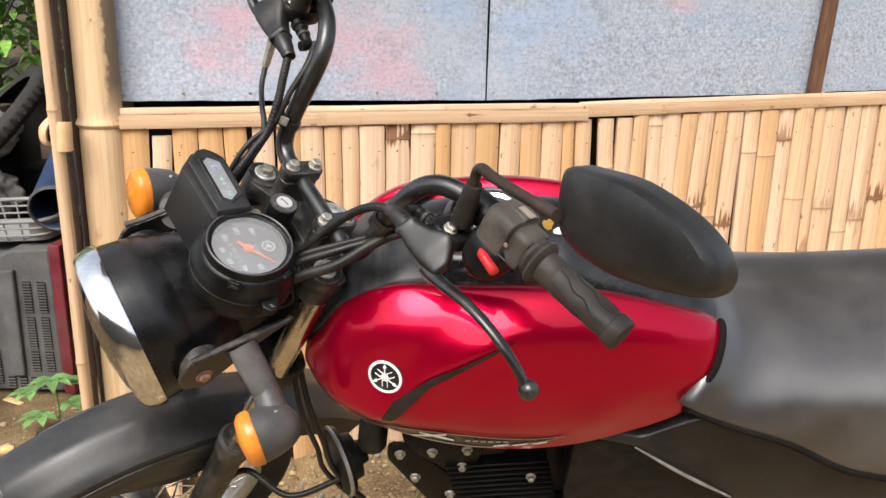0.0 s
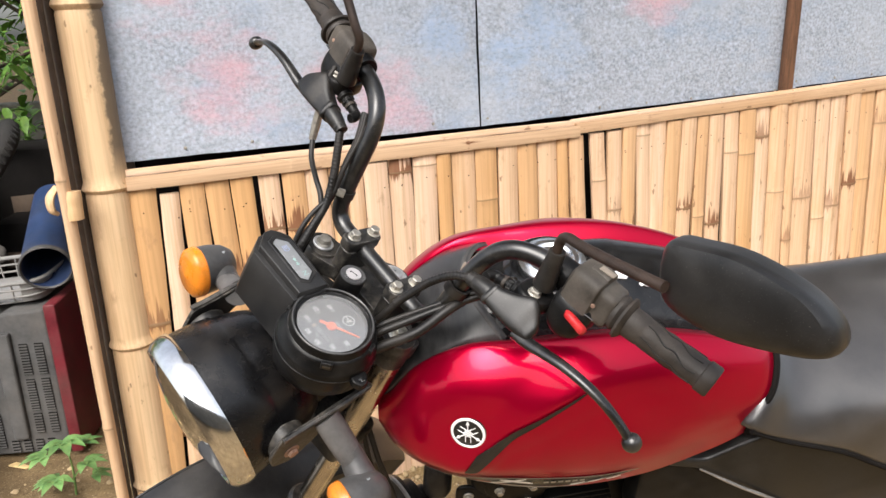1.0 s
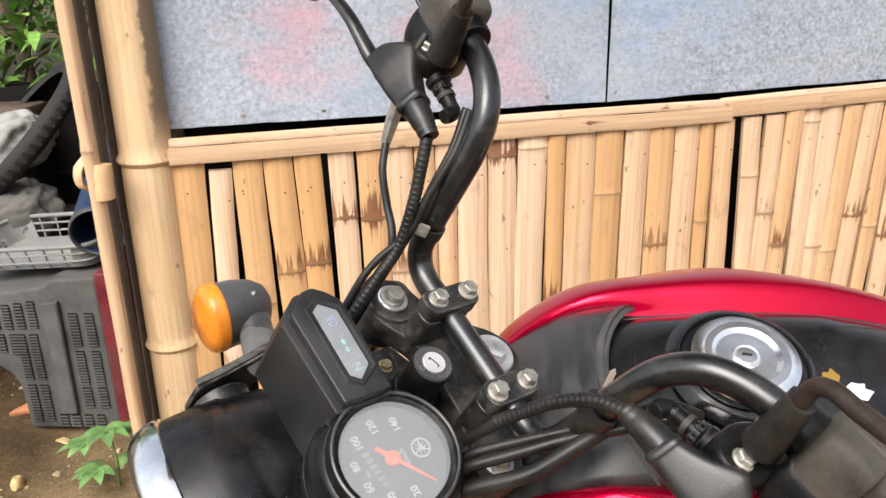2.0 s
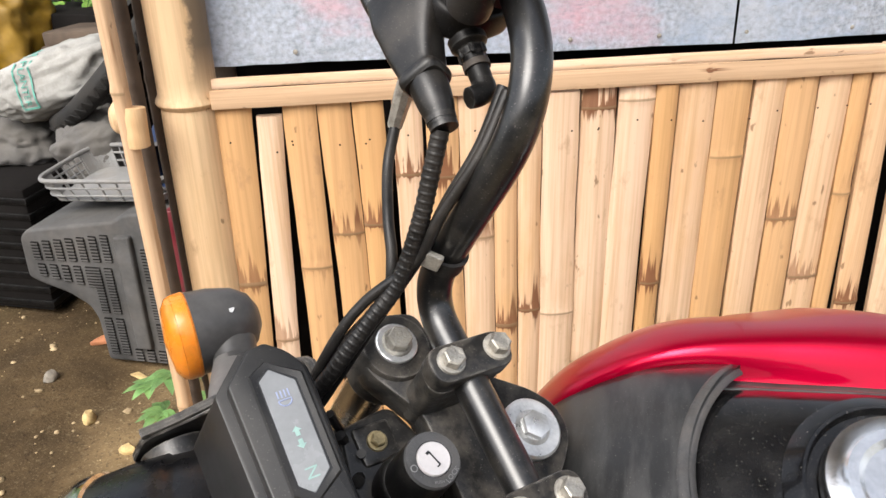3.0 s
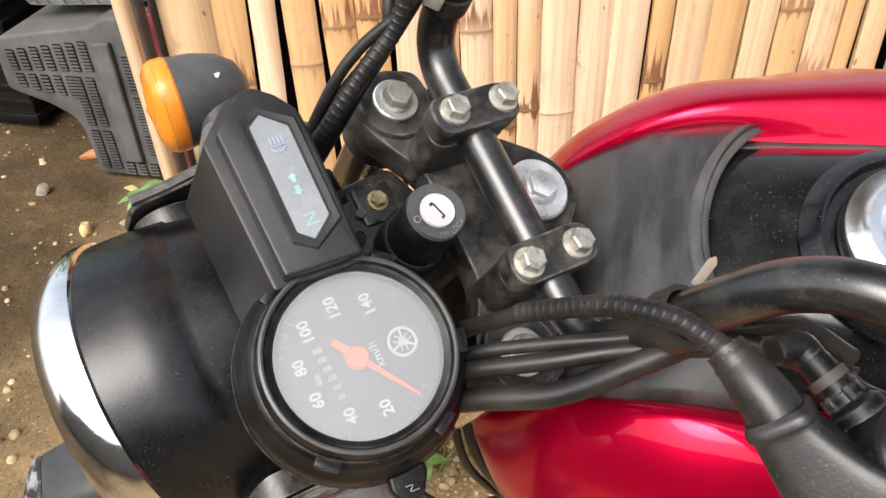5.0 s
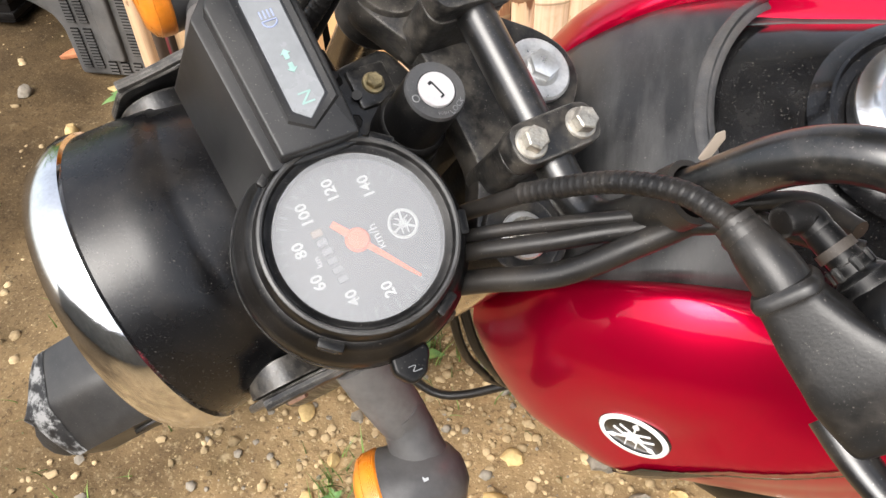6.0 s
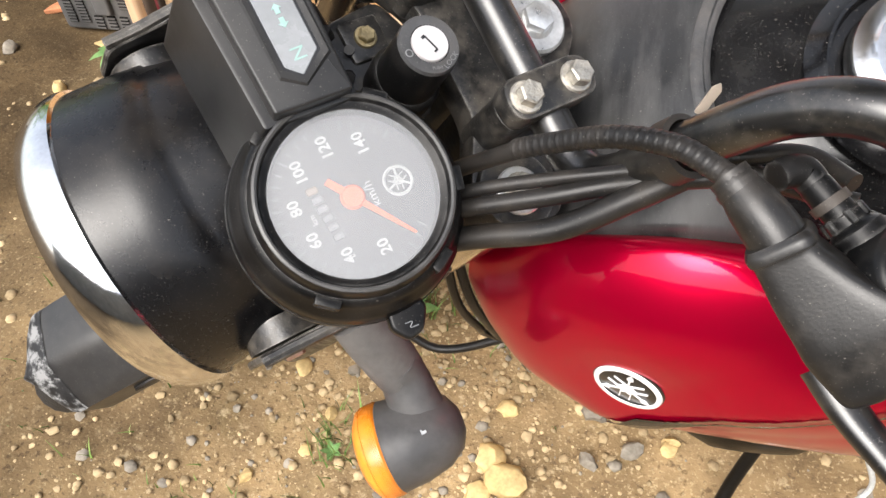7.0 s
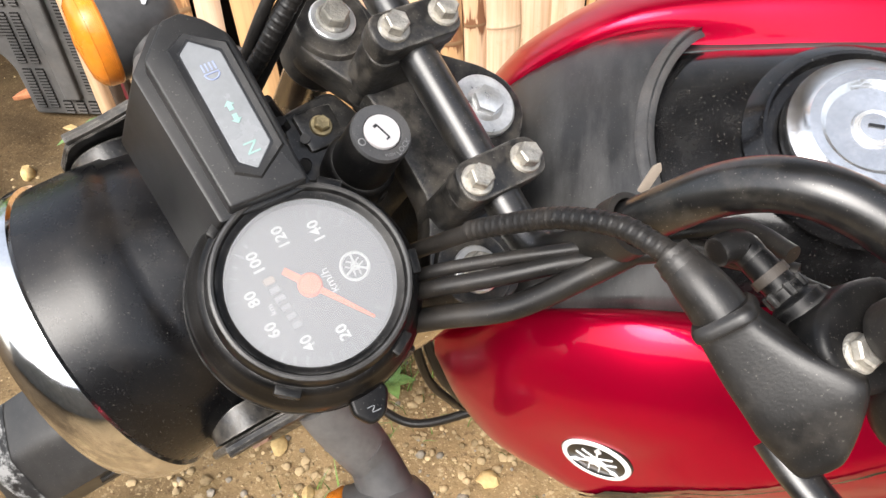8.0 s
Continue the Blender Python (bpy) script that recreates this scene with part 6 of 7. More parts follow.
# -- tank --
SECT = ((-0.176, (0.060, 0.8480), (0.068, 0.852), (0.079, 0.850), (0.088, 0.845), (0.090, 0.836), (0.084, 0.826)),
        (-0.155, (0.070, 0.8760), (0.081, 0.883), (0.101, 0.880), (0.117, 0.866), (0.124, 0.838), (0.112, 0.808)),
        (-0.12, (0.078, 0.9260), (0.092, 0.939), (0.123, 0.923), (0.145, 0.882), (0.155, 0.834), (0.14, 0.8)),
        (-0.06, (0.085, 0.9640), (0.104, 0.980), (0.146, 0.947), (0.164, 0.886), (0.177, 0.831), (0.157, 0.783)),
        (0.02, (0.086, 0.9718), (0.114, 0.988), (0.155, 0.9556), (0.181, 0.898), (0.184, 0.834), (0.167, 0.768)),
        (0.1, (0.086, 0.9758), (0.116, 0.99), (0.158, 0.9606), (0.182, 0.898), (0.184, 0.831), (0.168, 0.764)),
        (0.18, (0.085, 0.9708), (0.113, 0.983), (0.15, 0.9530), (0.173, 0.892), (0.176, 0.834), (0.163, 0.772)),
        (0.26, (0.083, 0.9518), (0.106, 0.961), (0.137, 0.9375), (0.157, 0.888), (0.16, 0.846), (0.155, 0.795)),
        (0.318, (0.08, 0.9328), (0.098, 0.935), (0.122, 0.9215), (0.143, 0.89), (0.152, 0.852), (0.151, 0.812)),
        (0.345, (0.076, 0.9168), (0.092, 0.919), (0.114, 0.9056), (0.135, 0.884), (0.146, 0.852), (0.147, 0.822)))
TAIL = (0.0, 0.0, -0.004, -0.014, -0.033, -0.036)      # the rear edge runs forward down the sides
net = spline_rows([[Vector((b + f * max(0.0, min(1.0, (b - 0.24) / 0.10)), l, n)) for (l, n), f in zip(pts, TAIL)] for b, *pts in SECT], 14, 12)


def creased(p):
    """The pressed crease that climbs from the badge's foot to the shoulder."""
    b, l, n = p
    line = float(np.interp(b, (-0.10, -0.06, -0.012, 0.032, 0.074, 0.13), (0.800, 0.846, 0.906, 0.934, 0.957, 0.980)))
    ease = max(0.0, min(1.0, (b + 0.10) / 0.06)) * max(0.0, min(1.0, (0.20 - b) / 0.10)) * max(0.0, min(1.0, (n - 0.775) / 0.03)) * max(0.0, min(1.0, (0.978 - n) / 0.03))
    d = n - line
    t = max(-1.0, min(1.0, d / 0.005))
    return Vector((b, l + ease * (0.0022 * t + 0.0070 * max(0.0, 1 - abs(d) / 0.045)), n))


tank = None
for sg in (1, -1):
    rows = [[B(p.x, sg * p.y, p.z) for p in map(creased, r)] for r in net]
    g = grid(rows)
    if sg < 0:
        g.f = [f[::-1] for f in g.f]
    ob = part("fuel_tank" if sg > 0 else "far_shell", g, M["red"], tank or bike, "glossy dark red fuel tank" if sg > 0 else "", sharp=28, solid=0.004, rim=False)
    tank = tank or ob
# black middle cover of the tank, with its domed seat for the filler cap
CROWN = ((-0.160, 0.895), (-0.130, 0.938), (-0.100, 0.965), (-0.050, 0.992), (0.000, 1.008), (0.065, 1.016), (0.150, 1.014), (0.250, 0.984), (0.330, 0.945), (0.345, 0.932))
cb, cn = [c[0] for c in CROWN], [c[1] for c in CROWN]
inner = [(r[0].x, r[0].y, r[0].z) for r in net]
ib, il, inn = zip(*inner)
rows = []
for i in range(61):
    b = -0.125 + 0.47 * i / 60
    top, le, ne = float(np.interp(b, cb, cn)), float(np.interp(b, ib, il)), float(np.interp(b, ib, inn))
    row = []
    for j in range(49):
        t = -1 + j / 24
        row.append(B(b, t * (le + 0.003), ne - 0.006 + (top - ne + 0.006) * (1 - abs(t) ** 3.2)))
    rows.append(row)
part("tank_cover", grid(rows), M["black_gloss"], tank, "glossy black top cover of the tank, dusty", sharp=50)
# dusty flange of the cover along the far shell, its sky reflection painted pale
flange = []
for i in range(41):
    b = -0.030 + 0.36 * i / 40
    top, le, ne = (float(np.interp(b, xs, ys)) for xs, ys in ((cb, cn), (ib, il), (ib, inn)))
    flange.append([B(b, -t * (le + 0.002), max(ne + 0.0225 - 0.0220 * t, ne - 0.0045 + (top - ne + 0.006) * (1 - t ** 3.2))) for t in (1.0, 0.96, 0.92, 0.88, 0.84)])
part("cover_flange", grid(flange), M["faded"], tank, "dusty edge of the top cover, sky reflection put into its colour", sharp=60, solid=0.0015)
# matt front cover with a raised rim
rows = []
for i in range(25):
    t0 = i / 24
    row = []
    for j in range(25):
        t = -1 + j / 12
        b1 = -0.048 + 0.038 * t * t                # curved back edge
        b = -0.165 + (b1 + 0.165) * t0
        top, le, ne = float(np.interp(b, cb, cn)), float(np.interp(b, ib, il)), float(np.interp(b, ib, inn))
        row.append(B(b, t * (le + 0.006), ne + 0.004 + (top - ne + 0.002) * (1 - abs(t) ** 2.4) + 0.002 * t0))
    rows.append(row)
part("front_cover", grid([r[::-1] for r in rows]), M["front"], tank, "dusty grey-black front cover of the tank", sharp=60, solid=0.004)
part("cover_rim", tube([p + Vector((0.003, 0, 0.0015)) for p in rows[-1]], 0.0055, 10, 1, flat=0.38, up=(0, 0, 1)), M["faded"], tank, "pale rubbed edge of the front cover")
CAPM = axis(B(0.061, 0.005, 1.016), (-0.02, 0.02, 1), (0, 1, 0)) @ Matrix.Scale(0.93, 4)
part("filler_cap", revolve([(0, 0.0125), (0.012, 0.0125), (0.0125, 0.0115), (0.026, 0.012), (0.030, 0.0155), (0.036, 0.0155), (0.0385, 0.0125), (0.0465, 0.0105), (0.0475, 0.008), (0.0475, 0.0)], 56, CAPM), M["cap"], tank, "brushed metal filler cap with a keyhole")
part("key_ring", revolve([(0.0085, 0.012), (0.0108, 0.0140), (0.0115, 0.012)], 28, CAPM), M["steel"], tank)
part("cap_lock", revolve([(0, 0.0145), (0.0085, 0.0142), (0.009, 0.012)], 28, CAPM), M["cap"], tank)
part("cap_slot", box((0.0085, 0.002, 0.001), CAPM @ Matrix.Translation((0, 0, 0.0147)) @ Matrix.Rotation(radians(-8), 4, "Z")), M["black"], tank)
part("cap_seat", revolve([(0.0478, -0.002), (0.0535, -0.002), (0.0555, 0.0035), (0.0575, 0.0040), (0.0600, 0.0025), (0.067, -0.004)], 48, CAPM), M["black_gloss"], tank)
# torn stickers on the cover behind the cap
for b, l, w, h, mt, sd in ((0.128, 0.020, 0.014, 0.020, "yellow", 1), (0.145, 0.030, 0.020, 0.016, "white", 2), (0.176, 0.034, 0.018, 0.022, "white", 3)):
    rs = random.Random(sd)
    ol = [(w * 0.6 * math.cos(a) * rs.uniform(0.6, 1.1), h * 0.6 * math.sin(a) * rs.uniform(0.6, 1.1)) for a in [k * math.pi / 7 for k in range(14)]]
    le, ne, top = float(np.interp(b, ib, il)), float(np.interp(b, ib, inn)), float(np.interp(b, cb, cn))
    t = l / le
    n = ne - 0.006 + (top - ne + 0.006) * (1 - abs(t) ** 3.2)
    part("sticker_scrap", prism(ol, 0.0, 0.0012, axis(B(b, l, n + 0.0006), (0.0, 0.10, 1))), M[mt], tank, "torn scrap of an old sticker")


def side_point(b, n):
    """The left side at a distance back and height, between the net's points."""
    i = max(0, min(len(net) - 2, int(np.searchsorted([r[0].x for r in net], b)) - 1))
    t = (b - net[i][0].x) / (net[i + 1][0].x - net[i][0].x)
    col = [creased(net[i][k].lerp(net[i + 1][k], t)) for k in range(len(net[0]))]
    zs, ls = [c.z for c in col][::-1], [c.y for c in col][::-1]
    l = float(np.interp(n, zs, ls))
    return Vector(B(b, l, n))


def side_normal(b, n, d=0.012):
    """The outward direction of the tank's side."""
    return (side_point(b, n + d) - side_point(b, n - d)).cross(side_point(b + d, n) - side_point(b - d, n)).normalized() * -1


p, nor = side_point(-0.0645, 0.8918), side_normal(-0.0645, 0.8918, 0.018)
nor = nor if nor.y > 0 else -nor
EM = axis(p + nor * 0.0008, nor, (0, 0, 1))
emblem = part("tank_emblem", revolve([(0, 0.0016), (0.0215, 0.0012), (0.0235, 0.0), (0.0235, -0.004)], 48, EM), M["black"], tank, "round black and white emblem")
part("emblem_ring", revolve([(0.0185, 0.0015), (0.0192, 0.0022), (0.0214, 0.0020), (0.0222, 0.0008)], 48, EM), M["white"], emblem)
for k in range(3):
    rm = EM @ Matrix.Rotation(k * 2 * math.pi / 3 + math.pi / 2 + 0.1, 4, "Z")
    part("emblem_arm", prism([(0.0185, 0), (0.0135, 0.0022), (0.0115, 0.0006), (-0.004, 0.0006), (-0.004, -0.0006), (0.0115, -0.0006), (0.0135, -0.0022)], 0.0015, 0.0024, rm), M["white"], emblem)
    for y in (0.0033, -0.0033):
        part("emblem_bar", box((0.018, 0.0008, 0.0009), rm @ Matrix.Translation((-0.004, y, 0.0019))), M["white"], emblem)


def tank_patch(name, path, width, material, label, lift=0.0012):
    """A thin decal laid on the tank's side along points (back, height)."""
    rows = []
    dense = smooth_path([Vector((b, n, 0)) for b, n in path], 8)
    ws = np.interp(np.linspace(0, 1, len(dense)), np.linspace(0, 1, len(width)), width)
    for d, w in zip(dense, ws):
        row = []
        for k in (-1, -0.5, 0, 0.5, 1):
            at = d.y + k * w / 2
            nor = side_normal(d.x, at, 0.004)
            row.append(side_point(d.x, at) + nor * (lift if nor.y > 0 else -lift))
        rows.append(row)
    return part(name, grid(rows), material, tank, label, sharp=80)


tank_patch("tank_stripe", ((-0.070, 0.832), (-0.055, 0.848), (-0.030, 0.879), (-0.008, 0.904), (0.025, 0.926), (0.060, 0.946), (0.085, 0.958)), (0.006, 0.032, 0.024, 0.015, 0.009, 0.005, 0.001), M["black_gloss"], "black wedge along the crease, narrowing up the tank", 0.0022)
tank_patch("tank_decal", ((-0.118, 0.812), (-0.060, 0.800), (0.0, 0.790), (0.06, 0.785), (0.120, 0.789), (0.160, 0.800)), (0.002, 0.014, 0.024, 0.022, 0.012, 0.001), M["black"], "dark decal along the tank's lower edge", 0.0018)
tank_patch("decal_line", ((-0.118, 0.815), (-0.060, 0.811), (0.02, 0.804), (0.10, 0.798), (0.160, 0.801)), (0.002, 0.003, 0.0025, 0.002, 0.001), M["silver"], "silver decal line", 0.0026)
tank_patch("decal_line", ((-0.095, 0.800), (-0.045, 0.788), (0.0, 0.779), (0.06, 0.774), (0.105, 0.783), (0.150, 0.797)), (0.001, 0.003, 0.004, 0.003, 0.003, 0.001), M["silver"], "", 0.0026)
for b0, tilt in ((-0.012, 0.012), (-0.002, -0.012)):
    tank_patch("decal_mark", ((b0 - 0.022, 0.795 - tilt * 0.6), (b0, 0.795), (b0 + 0.022, 0.795 + tilt * 0.6)), (0.004, 0.007, 0.004), M["white"], "", 0.0030)
for k in range(6):
    b0 = 0.034 + 0.0095 * k
    tank_patch("decal_mark", ((b0, 0.790), (b0 + 0.003, 0.7902), (b0 + 0.0065, 0.7905)), (0.005, 0.005, 0.005), M["silver"], "", 0.0030)
for k in range(3):
    b0 = 0.070 + 0.024 * k
    tank_patch("decal_mark", ((b0, 0.779 + k * 0.003), (b0 + 0.01, 0.781 + k * 0.003), (b0 + 0.019, 0.784 + k * 0.003)), (0.003, 0.004, 0.003), M["white"], "", 0.0032)

# -- seat and side cover --
SEAT = ((0.312, ((0, 0.880), (0.040, 0.877), (0.078, 0.866), (0.108, 0.852), (0.126, 0.842), (0.128, 0.834), (0.11, 0.828))),
        (0.332, ((0, 0.908), (0.05, 0.905), (0.096, 0.897), (0.136, 0.882), (0.157, 0.862), (0.162, 0.846), (0.135, 0.833))),
        (0.38, ((0, 0.884), (0.055, 0.882), (0.102, 0.872), (0.138, 0.854), (0.162, 0.834), (0.166, 0.822), (0.145, 0.812))),
        (0.45, ((0, 0.876), (0.06, 0.874), (0.108, 0.866), (0.144, 0.846), (0.165, 0.812), (0.168, 0.790), (0.148, 0.782))),
        (0.55, ((0, 0.875), (0.07, 0.873), (0.12, 0.864), (0.153, 0.838), (0.171, 0.783), (0.173, 0.738), (0.15, 0.730))),
        (0.7, ((0, 0.888), (0.08, 0.886), (0.128, 0.875), (0.156, 0.8448), (0.17, 0.7831), (0.172, 0.730), (0.15, 0.724))),
        (0.9, ((0, 0.921), (0.07, 0.918), (0.115, 0.906), (0.14, 0.8728), (0.15, 0.8281), (0.15, 0.8), (0.13, 0.795))),
        (1.02, ((0, 0.916), (0.05, 0.914), (0.085, 0.896), (0.1, 0.8678), (0.105, 0.8381), (0.1, 0.83), (0.085, 0.825))))
NOSE = (0.018, 0.016, 0.008, -0.006, -0.022, -0.026, -0.020)     # the seat's front reaches further ahead low on its sides
rows = []
for b, pts in SEAT:
    k = max(0.0, min(1.0, (0.47 - b) / 0.12))
    pts = [(b + k * f, l, n) for (l, n), f in zip(pts, NOSE)]
    full = [B(c, -l, n) for c, l, n in pts[::-1]] + [B(c, l, n) for c, l, n in pts[1:]]
    rows.append(full)
fine = spline_rows(rows, 6, 4)
g = grid(fine)
g.f = [f[::-1] for f in g.f]
w = len(fine[0])
g.f.append(tuple(range(w)))
g.f.append(tuple(len(g.v) - w + k for k in range(w - 1, -1, -1)))
seat = part("seat", g, M["seat"], bike, "long black vinyl seat, dust and sheen put into its colour", sharp=60)
# near-black tubes painted as the shaded gap along the seat's front and lower edges
part("seat_piping", tube([B(p.x + 0.002, p.y + 0.001, p.z) for p in net[-1][4::4]], 0.0050, 8, 2), M["dark"], seat, "near-black strip painted as the shaded gap along the tank")
part("seat_piping", tube([B(b + max(0.0, min(1.0, (0.47 - b) / 0.12)) * NOSE[5], pts[5][0] + 0.000, pts[5][1] - 0.002) for b, pts in SEAT[1:7]], 0.0045, 8, 6), M["dark"], seat)
part("seat_rivet", ball(0.0035, Matrix.Translation(B(0.62, -0.05, 0.916))), M["bolt"], seat)


def side_plate(outline, l, depth, bulge=0.0, m=None):
    """A plate on the bike's flank: outline of (back, up), its outside at l."""
    frame_ = Matrix(((-1, 0, 0, 0), (0, 0, 1, 0), (0, 1, 0, 0), (0, 0, 0, 1)))
    return prism(rounded(outline, 0.012), l - depth, l, frame_, 0.005, 3)


covers = part("side_cover", side_plate([(0.205, 0.790), (0.262, 0.775), (0.318, 0.812), (0.345, 0.824), (0.400, 0.800), (0.470, 0.768), (0.560, 0.726), (0.640, 0.722), (0.760, 0.728), (0.80, 0.66), (0.70, 0.58), (0.52, 0.555), (0.41, 0.645), (0.255, 0.757), (0.20, 0.772)], 0.156, 0.06), M["panel"], bike, "dusty satin black side cover")
part("side_cover_front", side_plate([(0.180, 0.768), (0.240, 0.762), (0.400, 0.652), (0.440, 0.60), (0.40, 0.50), (0.24, 0.47), (0.195, 0.54), (0.178, 0.64)], 0.150, 0.05), M["plastic"], covers)
part("silver_line", tube([B(0.256, 0.158, 0.760), B(0.33, 0.161, 0.707), B(0.408, 0.158, 0.652)], [0.0012, 0.0024, 0.0026, 0.0014], 8, 6), M["silver"], covers, "thin silver trim line")
for k in range(6):
    part("maker_bar", box((0.018, 0.0015, 0.020), Matrix.Translation(B(0.515 + 0.0235 * k, 0.157, 0.612 + 0.004 * k)) @ Matrix.Rotation(radians(9), 4, "Y"), 0.002), M["white"], covers)
part("rear_cowl", box((0.40, 0.24, 0.13), Matrix.Translation(B(0.90, 0, 0.73)), 0.03, 3), M["cover"], bike, "black rear cowl under the seat")

# -- engine and frame --
chassis = part("frame", tube([B(-0.105, 0.0, 0.90), B(-0.085, 0.0, 0.80), B(-0.04, 0.0, 0.62), B(0.0, 0.0, 0.40), B(0.06, 0, 0.26)], 0.020, 16, 6), M["engine"], bike, "black steel frame tube")
part("frame_tube", tube([B(-0.12, 0.0, 0.86), B(0.10, 0.03, 0.80), B(0.35, 0.06, 0.76), B(0.8, 0.08, 0.72)], 0.018, 12, 6), M["engine"], chassis)
part("head_tube", tube([B(-0.1585, 0, 0.935), B(-0.235, 0, 0.77)], 0.030, 24, 1), M["engine"], chassis)
part("hanger_plate", side_plate([(-0.072, 0.668), (-0.048, 0.668), (0.035, 0.575), (0.03, 0.50), (0.0, 0.50), (-0.075, 0.630)], 0.096, 0.008), M["engine"], chassis)
for b, n in ((-0.055, 0.648), (-0.033, 0.592), (-0.008, 0.655), (0.042, 0.662), (0.036, 0.622), (0.02, 0.55)):
    part("engine_bolt", bolt_geo(0.0055, 0.007, 0.008, axis(B(b, 0.098, n), (0, 1, 0))), M["bolt"], chassis, "dull engine bolt")
engine = part("engine", box((0.24, 0.17, 0.20), Matrix.Translation(B(0.10, 0.0, 0.62)) @ Matrix.Rotation(radians(8), 4, "Y"), 0.02, 3), M["engine"], bike, "dirty black engine with cooling fins")
part("cylinder_head", box((0.15, 0.19, 0.07), Matrix.Translation(B(0.025, 0.0, 0.665)) @ Matrix.Rotation(radians(10), 4, "Y"), 0.012, 3), M["engine"], engine)
for k in range(9):
    part("fin", box((0.150, 0.205, 0.0035), Matrix.Translation(B(0.085 + 0.003 * k, 0, 0.632 - 0.0125 * k)) @ Matrix.Rotation(radians(9), 4, "Y"), 0.001, 1), M["engine"], engine)
part("crankcase", box((0.36, 0.24, 0.24), Matrix.Translation(B(0.17, 0.0, 0.40)), 0.04, 3), M["engine"], engine)
part("clutch_cover", revolve([(0, 0.03), (0.05, 0.028), (0.075, 0.015), (0.08, 0.0)], 32, axis(B(0.14, 0.12, 0.42), (0, 1, 0))), M["engine"], engine)
part("carburettor", tube([B(0.13, 0.03, 0.70), B(0.19, 0.03, 0.695), B(0.24, 0.03, 0.69)], [0.026, 0.032, 0.024, 0.03], 20, 4), M["engine"], engine)
part("carb_bolt", bolt_geo(0.006, 0.007, 0.010, axis(B(0.165, 0.085, 0.70), (0, 1, 0))), M["bolt"], engine)
part("carb_cap", box((0.06, 0.10, 0.05), Matrix.Translation(B(0.155, 0.04, 0.69)), 0.01), M["engine"], engine)
part("intake_bolt", bolt_geo(0.005, 0.007, 0.0075, axis(B(0.138, 0.105, 0.610), (0, 1, 0))), M["bolt"], engine)
for k in range(4):
    part("fin", box((0.05, 0.19, 0.004), Matrix.Translation(B(0.10, 0.0, 0.665 + 0.011 * k)) @ Matrix.Rotation(radians(9), 4, "Y"), 0.001, 1), M["engine"], engine)
part("rubber_mount", revolve([(0, -0.03), (0.018, -0.03), (0.022, -0.02), (0.022, 0.016), (0.018, 0.024), (0, 0.026)], 24, axis(B(-0.098, 0.058, 0.640), (0.1, 0.3, -1))), M["rubber"], chassis)
part("head_cover", side_plate([(-0.030, 0.690), (0.060, 0.690), (0.068, 0.660), (0.052, 0.606), (0.020, 0.600), (-0.032, 0.648)], 0.0975, 0.06), M["engine"], engine)
# horn on its bracket ahead of the engine
HORN = axis(B(-0.150, 0.060, 0.575), (0.86, 0.50, 0.0)) @ Matrix.Scale(1.3, 4)
horn = part("horn", revolve([(0.0, -0.030), (0.014, -0.030), (0.016, -0.020), (0.028, -0.018), (0.030, -0.006), (0.041, -0.004), (0.0435, 0.001), (0.042, 0.005), (0.030, 0.007), (0.010, 0.010), (0.0, 0.010)], 40, HORN), M["plastic"], bike, "round black horn with a pale rim")
part("horn_rim", revolve([(0.0405, 0.001), (0.044, 0.0015), (0.0442, 0.004), (0.041, 0.0055)], 40, HORN), M["silver"], horn)
part("horn_bolt", bolt_geo(0.006, 0.010, 0.008, HORN @ Matrix.Translation((0, 0, -0.030)) @ Matrix.Rotation(math.pi, 4, "X")), M["bolt"], horn)
part("horn_bracket", tube([B(-0.120, 0.050, 0.575), B(-0.105, 0.04, 0.62), B(-0.10, 0.02, 0.72)], 0.006, 8, 4, flat=0.4), M["steel"], horn)
part("control_cable", tube([FORK @ P(0.05, 0.02, -0.22), B(-0.185, 0.075, 0.74), B(-0.168, 0.085, 0.66), B(-0.150, 0.08, 0.56), B(-0.05, 0.09, 0.42)], 0.0045, 10, 8), M["rubber"], bike)
part("control_cable", tube([FORK @ P(0.06, 0.01, -0.22), B(-0.195, 0.080, 0.73), B(-0.178, 0.085, 0.64), B(-0.165, 0.075, 0.55), B(-0.06, 0.06, 0.36)], 0.004, 10, 8), M["rubber"], bike)
part("control_cable", tube([B(-0.135, 0.06, 0.84), B(-0.17, 0.07, 0.83), FORK @ P(0.05, 0.03, -0.16)], 0.004, 10, 8), M["rubber"], bike)
part("control_cable", tube([FORK @ P(0.10, -0.02, -0.62), FORK @ P(0.10, 0.02, -0.52), B(-0.23, 0.09, 0.52), B(-0.14, 0.07, 0.55)], 0.005, 10, 8), M["rubber"], bike)
# pale loose wire with a plug that hangs by the engine's foot
wire = part("loose_wire", tube([B(0.235, 0.150, 0.50), B(0.262, 0.175, 0.44), B(0.245, 0.20, 0.40), B(0.205, 0.215, 0.375), B(0.185, 0.218, 0.37)], 0.0032, 8, 6), M["print"], bike, "pale grey loose wire")
part("wire_plug", box((0.022, 0.014, 0.013), Matrix.Translation(B(0.176, 0.220, 0.366)) @ Matrix.Rotation(0.3, 4, "Z"), 0.002), M["white"], wire, "white plastic plug")
